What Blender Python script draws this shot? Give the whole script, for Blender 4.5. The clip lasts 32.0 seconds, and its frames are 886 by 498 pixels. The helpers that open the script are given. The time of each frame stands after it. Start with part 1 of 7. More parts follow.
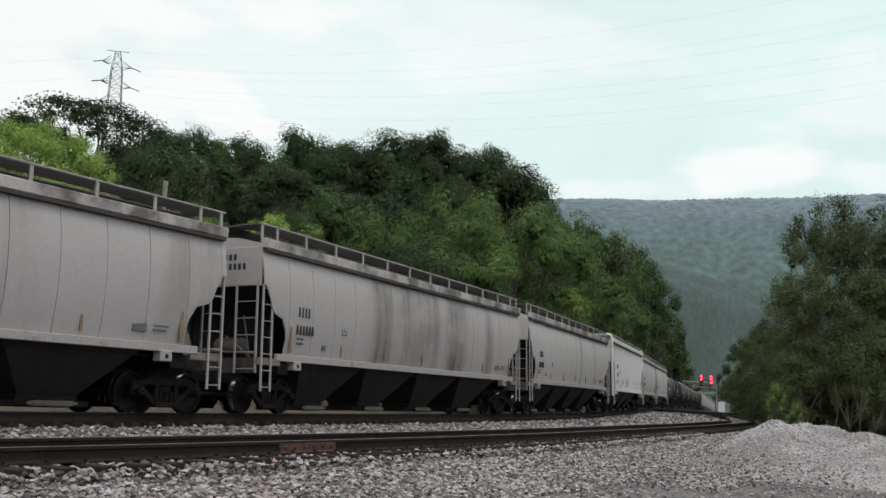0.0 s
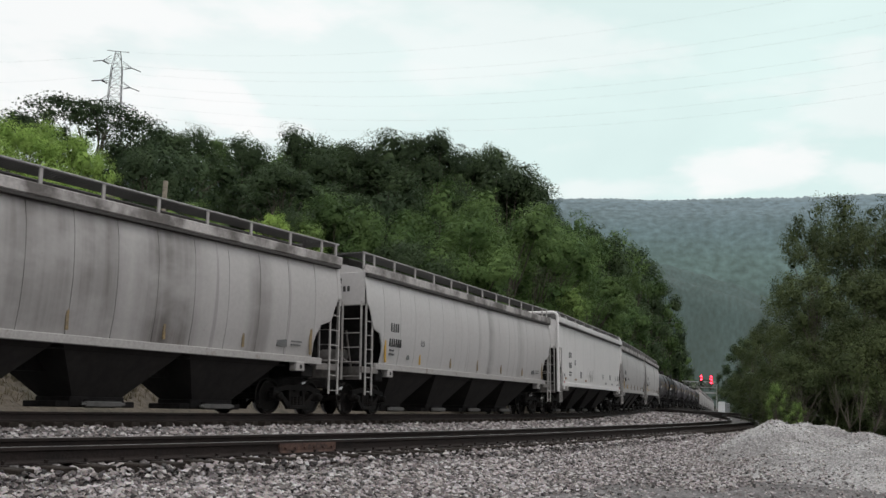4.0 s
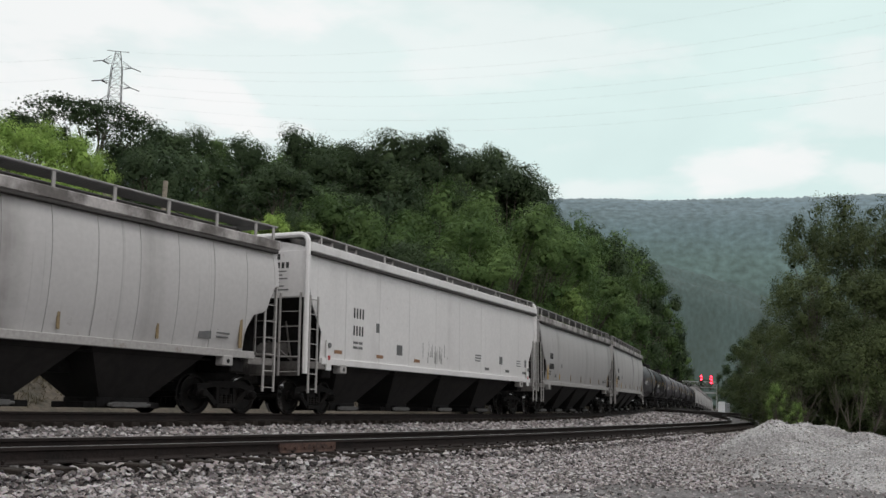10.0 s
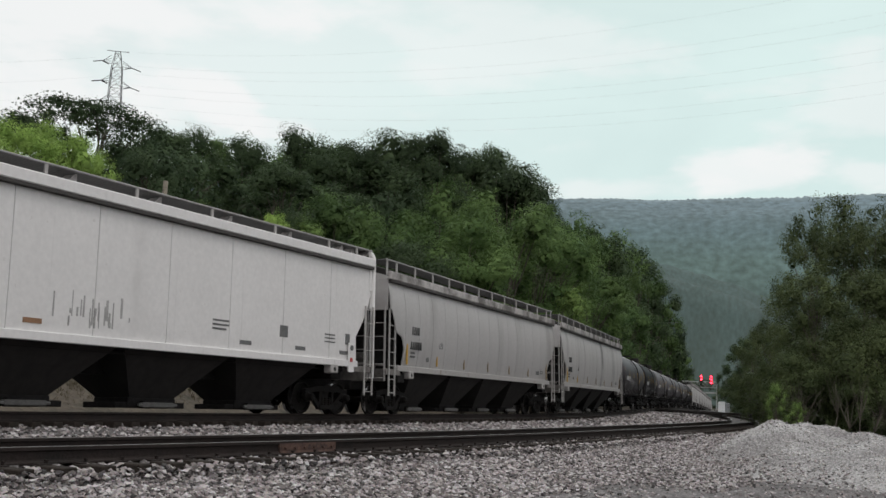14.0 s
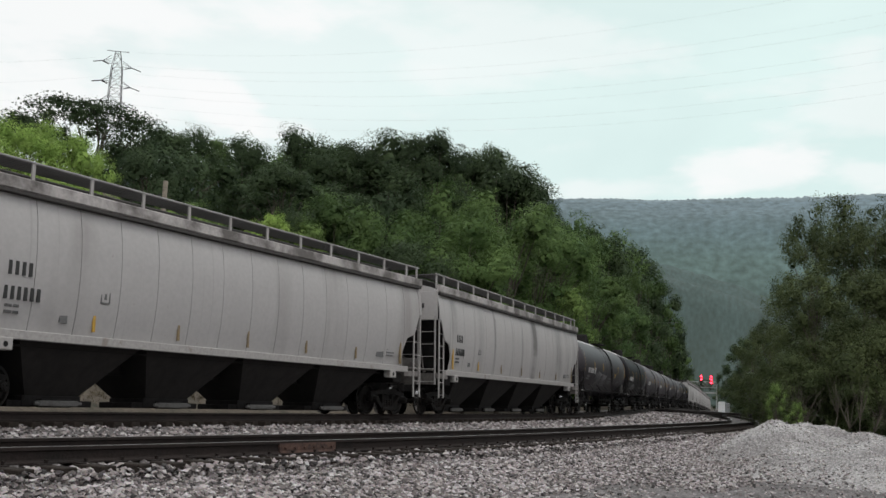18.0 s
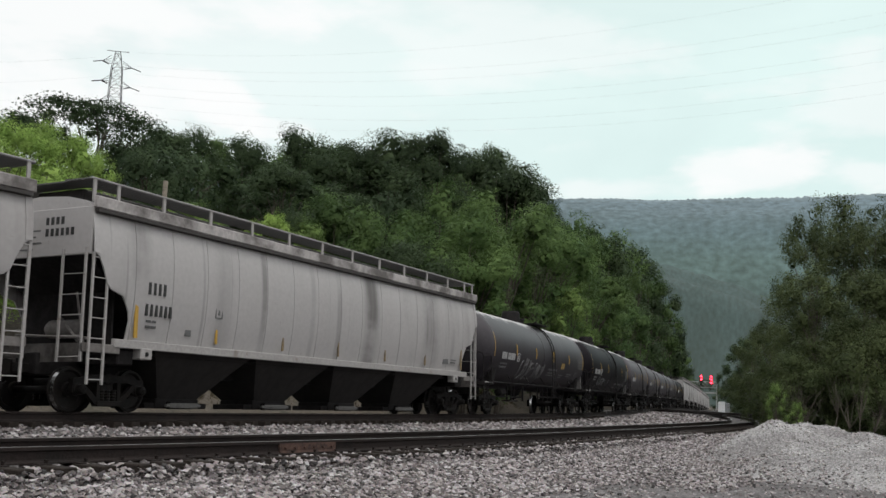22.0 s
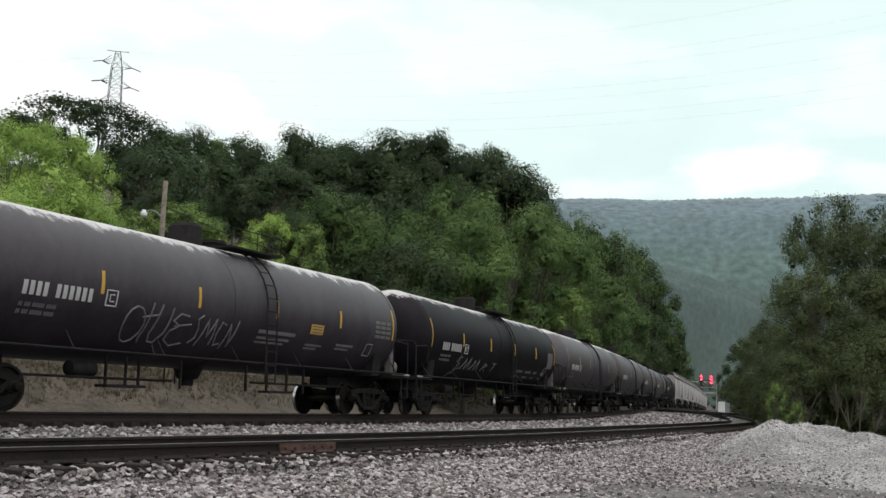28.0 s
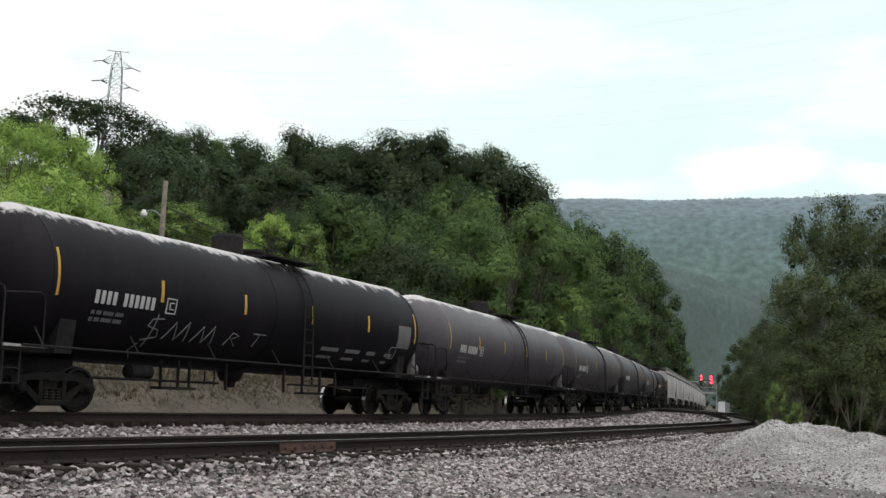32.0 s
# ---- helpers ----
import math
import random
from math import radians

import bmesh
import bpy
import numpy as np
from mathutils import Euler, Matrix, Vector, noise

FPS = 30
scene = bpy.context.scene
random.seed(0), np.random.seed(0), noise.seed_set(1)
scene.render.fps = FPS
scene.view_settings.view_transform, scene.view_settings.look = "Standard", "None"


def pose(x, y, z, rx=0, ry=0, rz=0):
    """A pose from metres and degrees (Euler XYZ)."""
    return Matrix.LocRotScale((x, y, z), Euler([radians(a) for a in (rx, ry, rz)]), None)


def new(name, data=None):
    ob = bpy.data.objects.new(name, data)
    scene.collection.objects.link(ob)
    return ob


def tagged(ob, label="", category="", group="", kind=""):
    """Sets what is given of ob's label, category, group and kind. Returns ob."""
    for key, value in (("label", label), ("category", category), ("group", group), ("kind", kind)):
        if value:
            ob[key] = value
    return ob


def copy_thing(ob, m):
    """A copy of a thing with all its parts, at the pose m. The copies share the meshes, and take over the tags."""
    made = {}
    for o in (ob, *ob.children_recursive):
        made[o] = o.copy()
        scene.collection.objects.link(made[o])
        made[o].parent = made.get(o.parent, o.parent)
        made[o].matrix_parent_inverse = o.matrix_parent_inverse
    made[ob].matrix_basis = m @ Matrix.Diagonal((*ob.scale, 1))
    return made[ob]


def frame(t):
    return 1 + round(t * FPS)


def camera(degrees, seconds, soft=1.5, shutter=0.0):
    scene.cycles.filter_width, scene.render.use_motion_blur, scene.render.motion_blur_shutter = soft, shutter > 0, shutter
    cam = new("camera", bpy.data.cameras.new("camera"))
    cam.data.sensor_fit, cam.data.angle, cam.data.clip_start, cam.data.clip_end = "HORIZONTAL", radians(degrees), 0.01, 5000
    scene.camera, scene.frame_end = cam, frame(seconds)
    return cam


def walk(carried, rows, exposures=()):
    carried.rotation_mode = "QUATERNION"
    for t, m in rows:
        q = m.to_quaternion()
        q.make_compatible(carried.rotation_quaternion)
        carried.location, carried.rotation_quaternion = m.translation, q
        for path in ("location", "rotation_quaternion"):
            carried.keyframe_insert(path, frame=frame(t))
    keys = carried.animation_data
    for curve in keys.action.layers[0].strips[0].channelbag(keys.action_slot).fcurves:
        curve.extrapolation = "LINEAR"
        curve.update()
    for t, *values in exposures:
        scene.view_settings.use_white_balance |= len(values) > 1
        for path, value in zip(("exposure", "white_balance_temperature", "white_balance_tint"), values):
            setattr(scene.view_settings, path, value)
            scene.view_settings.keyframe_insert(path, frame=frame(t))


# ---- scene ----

# The camera stands still beside the line; its lens and place.
SECONDS = 32.0
EYE = (0.0, 0.0, 0.898)
cam = camera(46.03, SECONDS, soft=1.5)
CAM_POSE = Matrix.Translation(EYE) @ pose(0, 0, 0, 90 + 7.35, 0, 0) @ pose(0, 0, 0, 0, 0, 2.32)
# its exposure drifts as bright and dark cars pass
walk(cam, [(0.0, CAM_POSE), (SECONDS, CAM_POSE)],
     exposures=((0, 0.06), (3, 0.05), (6, 0.03), (9, 0.0), (11, -0.03), (13, -0.06), (15, -0.03), (17, 0.02), (19, 0.04), (22, 0.07), (25, 0.14), (28, 0.20), (32, 0.24)))

# Daylight under a bright overcast sky.
SUN_ELEVATION, SUN_TURN = radians(66), radians(200)
world = bpy.data.worlds.new("overcast_sky")
world.use_nodes = True
scene.world = world


def build_sky():
    nt = world.node_tree
    nt.nodes.clear()
    out = nt.nodes.new("ShaderNodeOutputWorld")
    bg = nt.nodes.new("ShaderNodeBackground")
    sky = nt.nodes.new("ShaderNodeTexSky")
    sky.sky_type = "NISHITA"
    sky.sun_disc = False
    sky.sun_elevation, sky.sun_rotation = SUN_ELEVATION, SUN_TURN
    sky.air_density, sky.dust_density = 1.0, 3.0
    dim = nt.nodes.new("ShaderNodeVectorMath")
    dim.operation = "SCALE"
    dim.inputs["Scale"].default_value = 0.11
    nt.links.new(sky.outputs["Color"], dim.inputs[0])
    co = nt.nodes.new("ShaderNodeTexCoord")
    squash = nt.nodes.new("ShaderNodeMapping")
    squash.inputs["Scale"].default_value = (1.0, 1.0, 2.6)
    nt.links.new(co.outputs["Generated"], squash.inputs["Vector"])
    big = nt.nodes.new("ShaderNodeTexNoise")
    big.inputs["Scale"].default_value, big.inputs["Detail"].default_value = 2.2, 7.0
    big.inputs["Roughness"].default_value, big.inputs["Distortion"].default_value = 0.52, 0.4
    nt.links.new(squash.outputs[0], big.inputs["Vector"])
    ramp = nt.nodes.new("ShaderNodeValToRGB")
    ramp.color_ramp.elements[0].position, ramp.color_ramp.elements[1].position = 0.36, 0.62
    ramp.color_ramp.elements[0].color = (0.865, 0.88, 0.89, 1)
    ramp.color_ramp.elements[1].color = (0.985, 0.985, 0.99, 1)
    nt.links.new(big.outputs["Fac"], ramp.inputs["Fac"])
    # bluer low in the north-east
    lean, side, tint = nt.nodes.new("ShaderNodeVectorMath"), nt.nodes.new("ShaderNodeMapRange"), nt.nodes.new("ShaderNodeMix")
    lean.operation = "DOT_PRODUCT"
    lean.inputs[1].default_value = (0.45, 0.89, 0.0)
    nt.links.new(co.outputs["Generated"], lean.inputs[0])
    side.interpolation_type = "SMOOTHSTEP"
    side.inputs["From Min"].default_value, side.inputs["From Max"].default_value = 0.7, 0.97
    nt.links.new(lean.outputs["Value"], side.inputs["Value"])
    tint.data_type, tint.blend_type = "RGBA", "MULTIPLY"
    tint.inputs["B"].default_value = (0.893, 0.988, 0.970, 1)
    nt.links.new(side.outputs[0], tint.inputs["Factor"])
    nt.links.new(ramp.outputs["Color"], tint.inputs["A"])
    # a pale green-blue cast low in the north, neutral white elsewhere
    north, reach, cast = nt.nodes.new("ShaderNodeVectorMath"), nt.nodes.new("ShaderNodeMapRange"), nt.nodes.new("ShaderNodeMix")
    north.operation = "DOT_PRODUCT"
    north.inputs[1].default_value = (0.1, 0.97, 0.2)
    reach.interpolation_type = "SMOOTHSTEP"
    reach.inputs["From Min"].default_value, reach.inputs["From Max"].default_value = 0.45, 0.9
    cast.data_type, cast.blend_type = "RGBA", "MULTIPLY"
    cast.inputs["B"].default_value = (0.915, 1.0, 0.98, 1)
    nt.links.new(co.outputs["Generated"], north.inputs[0])
    nt.links.new(north.outputs["Value"], reach.inputs["Value"])
    nt.links.new(reach.outputs[0], cast.inputs["Factor"])
    nt.links.new(tint.outputs["Result"], cast.inputs["A"])
    # low heaps of cloud along the ridge and over the hill: bearing, climb, half width, half height, whiteness
    last = cast.outputs["Result"]
    edge = nt.nodes.new("ShaderNodeTexNoise")
    edge.inputs["Scale"].default_value, edge.inputs["Detail"].default_value = 9.0, 6.0
    nt.links.new(squash.outputs[0], edge.inputs["Vector"])
    for az, climb, wide, high, white in ((-12.0, 14.2, 2.0, 1.0, 0.75), (-9.8, 13.6, 1.6, 0.6, 0.6), (17.5, 11.4, 3.4, 1.0, 0.75), (22.5, 11.6, 4.0, 0.9, 0.55), (9.5, 10.9, 4.0, 0.6, 0.5), (-20.0, 19.0, 9.0, 6.0, 0.85), (2.5, 19.5, 6.0, 3.5, 0.45), (24.0, 15.5, 5.0, 2.5, 0.5)):
        a, c = radians(az), radians(climb)
        off, grow, far, rag, fade, puff = (nt.nodes.new(n) for n in ("ShaderNodeVectorMath", "ShaderNodeVectorMath", "ShaderNodeVectorMath", "ShaderNodeMath", "ShaderNodeMapRange", "ShaderNodeMix"))
        off.operation, grow.operation, far.operation, rag.operation = "SUBTRACT", "MULTIPLY", "LENGTH", "MULTIPLY_ADD"
        off.inputs[1].default_value = (math.sin(a) * math.cos(c), math.cos(a) * math.cos(c), math.sin(c))
        grow.inputs[1].default_value = (1 / radians(wide), 1 / radians(wide), 1 / radians(high))
        rag.inputs[1].default_value = -5.0
        fade.interpolation_type = "SMOOTHSTEP"
        fade.inputs["From Min"].default_value, fade.inputs["From Max"].default_value = -1.1, -2.2
        fade.inputs["To Max"].default_value = white
        puff.data_type = "RGBA"
        puff.inputs["B"].default_value = (1.03, 1.03, 1.02, 1)
        nt.links.new(co.outputs["Generated"], off.inputs[0])
        nt.links.new(off.outputs[0], grow.inputs[0])
        nt.links.new(grow.outputs[0], far.inputs[0])
        nt.links.new(edge.outputs["Fac"], rag.inputs[0])
        nt.links.new(far.outputs["Value"], rag.inputs[2])
        nt.links.new(rag.outputs[0], fade.inputs["Value"])
        nt.links.new(fade.outputs[0], puff.inputs["Factor"])
        nt.links.new(last, puff.inputs["A"])
        last = puff.outputs["Result"]
    mix = nt.nodes.new("ShaderNodeMix")
    mix.data_type = "RGBA"
    mix.inputs["Factor"].default_value = 0.93
    nt.links.new(dim.outputs[0], mix.inputs["A"])
    nt.links.new(last, mix.inputs["B"])
    nt.links.new(mix.outputs["Result"], bg.inputs["Color"])
    bg.inputs["Strength"].default_value = 0.97
    nt.links.new(bg.outputs[0], out.inputs["Surface"])


build_sky()
sun = new("sun", bpy.data.lights.new("sun", "SUN"))
sun.data.energy, sun.data.angle, sun.data.color = 1.0, radians(25), (1.0, 0.97, 0.93)
sun.rotation_euler = (radians(90) - SUN_ELEVATION, 0, radians(25))


# ---- materials ----
def material(name, color, rough=0.8, metal=0.0, vary=0.25, scale=1.0, fine=12.0, bump=0.2, second=None,
             streak=False, depth=0.02, per_object=0.0, amount=1.0, shift=0.0, start=0.3):
    """A surface with grain at two scales, bump, and a second colour for stains (streak: drawn out downwards)."""
    m = bpy.data.materials.new(name)
    m.use_nodes = True
    nt = m.node_tree
    bsdf = nt.nodes["Principled BSDF"]
    link, node = nt.links.new, nt.nodes.new
    co = node("ShaderNodeTexCoord")
    mp = node("ShaderNodeMapping")
    link(co.outputs["Object"], mp.inputs["Vector"])
    if streak:
        mp.inputs["Scale"].default_value = (1.0, 0.3, 0.05)
        mp.inputs["Location"].default_value = (shift, shift * 0.7, 0)
    n1 = node("ShaderNodeTexNoise")
    n1.inputs["Scale"].default_value, n1.inputs["Detail"].default_value = scale, 5.0
    n1.inputs["Roughness"].default_value = 0.6
    link(mp.outputs[0], n1.inputs["Vector"])
    n2 = node("ShaderNodeTexNoise")
    n2.inputs["Scale"].default_value, n2.inputs["Detail"].default_value = fine, 4.0
    link(co.outputs["Object"], n2.inputs["Vector"])
    dark = tuple(c * (1 - vary) for c in color)
    lite = tuple(min(1, c * (1 + vary)) for c in color)
    r1 = node("ShaderNodeValToRGB")
    r1.color_ramp.elements[0].position, r1.color_ramp.elements[1].position = 0.32, 0.7
    r1.color_ramp.elements[0].color = (*(second or dark), 1)
    r1.color_ramp.elements[1].color = (*color, 1)
    if second:
        r1.color_ramp.elements[0].position, r1.color_ramp.elements[1].position = start, start + 0.25 * amount
    link(n1.outputs["Fac"], r1.inputs["Fac"])
    r2 = node("ShaderNodeValToRGB")
    r2.color_ramp.elements[0].color = (1 - vary * 0.8,) * 3 + (1,)
    r2.color_ramp.elements[1].color = (1 + vary * 0.5,) * 3 + (1,)
    r2.color_ramp.elements[0].position, r2.color_ramp.elements[1].position = 0.3, 0.72
    link(n2.outputs["Fac"], r2.inputs["Fac"])
    mul = node("ShaderNodeMix")
    mul.data_type, mul.blend_type = "RGBA", "MULTIPLY"
    mul.inputs["Factor"].default_value = 1.0
    link(r1.outputs["Color"], mul.inputs["A"])
    link(r2.outputs["Color"], mul.inputs["B"])
    last = mul.outputs["Result"]
    if per_object:
        info = node("ShaderNodeObjectInfo")
        ramp = node("ShaderNodeMapRange")
        ramp.inputs["To Min"].default_value, ramp.inputs["To Max"].default_value = 1 - per_object, 1 + per_object
        link(info.outputs["Random"], ramp.inputs["Value"])
        sc = node("ShaderNodeVectorMath")
        sc.operation = "SCALE"
        link(last, sc.inputs[0])
        link(ramp.outputs[0], sc.inputs["Scale"])
        last = sc.outputs[0]
    link(last, bsdf.inputs["Base Color"])
    bsdf.inputs["Roughness"].default_value, bsdf.inputs["Metallic"].default_value = rough, metal
    if bump:
        b = node("ShaderNodeBump")
        b.inputs["Strength"].default_value, b.inputs["Distance"].default_value = bump, depth
        link(n2.outputs["Fac"], b.inputs["Height"])
        link(b.outputs[0], bsdf.inputs["Normal"])
    return m


def tank_paint(name, color, worn, rough, top_sheen, gloss):
    """Dark tank paint: faint streaks down the sides, pale dust and painted sky glare on the crown, run down in tongues.
    """
    m = material(name, color, rough, 0, 0.2, 0.7, 7, 0.02, worn, True, per_object=0.12)
    nt = m.node_tree
    link, node = nt.links.new, nt.nodes.new
    bsdf = nt.nodes["Principled BSDF"]
    bsdf.inputs["Specular IOR Level"].default_value = gloss
    old = bsdf.inputs["Base Color"].links[0].from_socket
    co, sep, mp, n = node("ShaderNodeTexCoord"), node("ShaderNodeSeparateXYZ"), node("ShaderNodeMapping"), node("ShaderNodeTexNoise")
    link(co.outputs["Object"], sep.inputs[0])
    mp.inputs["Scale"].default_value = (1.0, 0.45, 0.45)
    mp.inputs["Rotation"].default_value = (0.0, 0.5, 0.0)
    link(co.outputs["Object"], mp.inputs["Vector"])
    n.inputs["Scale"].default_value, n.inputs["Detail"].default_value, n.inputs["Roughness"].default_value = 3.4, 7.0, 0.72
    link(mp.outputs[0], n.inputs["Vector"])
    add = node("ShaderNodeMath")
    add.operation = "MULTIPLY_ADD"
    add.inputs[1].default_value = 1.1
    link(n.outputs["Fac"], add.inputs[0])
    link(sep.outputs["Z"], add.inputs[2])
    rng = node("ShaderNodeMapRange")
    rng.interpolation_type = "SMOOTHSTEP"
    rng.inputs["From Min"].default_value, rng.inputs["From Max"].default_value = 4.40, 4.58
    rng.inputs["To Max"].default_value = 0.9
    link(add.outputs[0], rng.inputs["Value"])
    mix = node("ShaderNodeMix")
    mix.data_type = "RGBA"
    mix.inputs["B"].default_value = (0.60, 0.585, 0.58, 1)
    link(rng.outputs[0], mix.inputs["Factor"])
    # paler towards the crown: thin dust, and sheen from above put into the colour
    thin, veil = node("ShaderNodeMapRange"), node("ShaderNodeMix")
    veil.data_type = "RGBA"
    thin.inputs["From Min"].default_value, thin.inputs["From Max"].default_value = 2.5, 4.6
    thin.inputs["To Max"].default_value = top_sheen
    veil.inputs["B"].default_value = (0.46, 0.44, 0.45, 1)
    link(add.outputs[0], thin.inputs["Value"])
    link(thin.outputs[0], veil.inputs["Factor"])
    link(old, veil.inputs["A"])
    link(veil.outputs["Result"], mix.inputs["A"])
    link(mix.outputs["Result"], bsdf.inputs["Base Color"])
    return m


def hopper_paint(name, color, grime, shift, amount, edge, stains=()):
    """Pale car paint: broad smudges and narrow runs of grime down the sheets, fine mottling, faint rust specks."""
    m = material(name, color, 0.55, 0, 0.07, 0.5, 9, 0.02)
    nt = m.node_tree
    link, node = nt.links.new, nt.nodes.new
    bsdf = nt.nodes["Principled BSDF"]
    last = bsdf.inputs["Base Color"].links[0].from_socket
    co = node("ShaderNodeTexCoord")

    def stretched(sx, sz, detail, rough, lo, hi, most):
        mp, n, r = node("ShaderNodeMapping"), node("ShaderNodeTexNoise"), node("ShaderNodeMapRange")
        mp.inputs["Scale"].default_value = (sx, 0.0, sz)
        mp.inputs["Location"].default_value = (shift, 0.0, shift * 0.3)
        link(co.outputs["Object"], mp.inputs["Vector"])
        n.inputs["Scale"].default_value, n.inputs["Detail"].default_value, n.inputs["Roughness"].default_value = 1.0, detail, rough
        link(mp.outputs[0], n.inputs["Vector"])
        r.interpolation_type = "SMOOTHSTEP"
        r.inputs["From Min"].default_value, r.inputs["From Max"].default_value = lo, hi
        r.inputs["To Max"].default_value = most
        link(n.outputs["Fac"], r.inputs["Value"])
        return r.outputs[0]
    broad = stretched(0.42, 0.10, 3.0, 0.5, edge + 0.02, edge + 0.13, 1.0)
    runs = stretched(1.9, 0.08, 5.0, 0.62, 0.38, 0.66, 1.0)
    both = node("ShaderNodeMath")
    both.operation = "MULTIPLY"
    link(broad, both.inputs[0])
    soft = node("ShaderNodeMapRange")
    soft.inputs["To Min"].default_value, soft.inputs["To Max"].default_value = 0.5, 1.0
    link(runs, soft.inputs["Value"])
    link(soft.outputs[0], both.inputs[1])
    worst = both.outputs[0]
    apart = node("ShaderNodeSeparateXYZ")
    link(co.outputs["Object"], apart.inputs[0])
    for at, half, most in stains:
        off, far, fade, part_, most_of = node("ShaderNodeMath"), node("ShaderNodeMath"), node("ShaderNodeMapRange"), node("ShaderNodeMath"), node("ShaderNodeMath")
        off.operation, far.operation, part_.operation, most_of.operation = "SUBTRACT", "ABSOLUTE", "MULTIPLY", "MAXIMUM"
        off.inputs[1].default_value = at
        link(apart.outputs["X"], off.inputs[0])
        link(off.outputs[0], far.inputs[0])
        fade.interpolation_type = "SMOOTHSTEP"
        fade.inputs["From Min"].default_value, fade.inputs["From Max"].default_value = half, half * 0.2
        fade.inputs["To Max"].default_value = most
        link(far.outputs[0], fade.inputs["Value"])
        link(fade.outputs[0], part_.inputs[0])
        link(soft.outputs[0], part_.inputs[1])
        link(part_.outputs[0], most_of.inputs[0])
        link(worst, most_of.inputs[1])
        worst = most_of.outputs[0]
    thin = stretched(5.5, 0.12, 2.0, 0.5, 0.64, 0.74, 0.35)
    top = node("ShaderNodeMath")
    top.operation = "MAXIMUM"
    # uneven down the sheets: patches rubbed or washed cleaner
    patchy, uneven = stretched(0.45, 0.75, 4.0, 0.55, 0.32, 0.62, 0.7), node("ShaderNodeMath")
    lift = node("ShaderNodeMath")
    uneven.operation = "MULTIPLY"
    lift.inputs[1].default_value = 0.3
    link(patchy, lift.inputs[0])
    link(worst, uneven.inputs[0])
    link(lift.outputs[0], uneven.inputs[1])
    link(uneven.outputs[0], top.inputs[0])
    link(thin, top.inputs[1])
    scale = node("ShaderNodeMath")
    scale.operation = "MULTIPLY"
    scale.inputs[1].default_value = amount
    link(top.outputs[0], scale.inputs[0])
    mix = node("ShaderNodeMix")
    mix.data_type = "RGBA"
    mix.inputs["B"].default_value = (*grime, 1)
    link(scale.outputs[0], mix.inputs["Factor"])
    link(last, mix.inputs["A"])
    # scattered rust-brown specks
    sp, spr, rust = node("ShaderNodeTexNoise"), node("ShaderNodeMapRange"), node("ShaderNodeMix")
    sp.inputs["Scale"].default_value, sp.inputs["Detail"].default_value = 4.5, 5.0
    link(co.outputs["Object"], sp.inputs["Vector"])
    spr.inputs["From Min"].default_value, spr.inputs["From Max"].default_value, spr.inputs["To Max"].default_value = 0.68, 0.76, 0.3
    link(sp.outputs["Fac"], spr.inputs["Value"])
    rust.data_type = "RGBA"
    rust.inputs["B"].default_value = (0.17, 0.12, 0.095, 1)
    link(spr.outputs[0], rust.inputs["Factor"])
    link(mix.outputs["Result"], rust.inputs["A"])
    link(rust.outputs["Result"], bsdf.inputs["Base Color"])
    return m


def glowing(name, color, strength):
    m = bpy.data.materials.new(name)
    m.use_nodes = True
    b = m.node_tree.nodes["Principled BSDF"]
    b.inputs["Base Color"].default_value = (*color, 1)
    b.inputs["Emission Color"].default_value, b.inputs["Emission Strength"].default_value = (*color, 1), strength
    return m


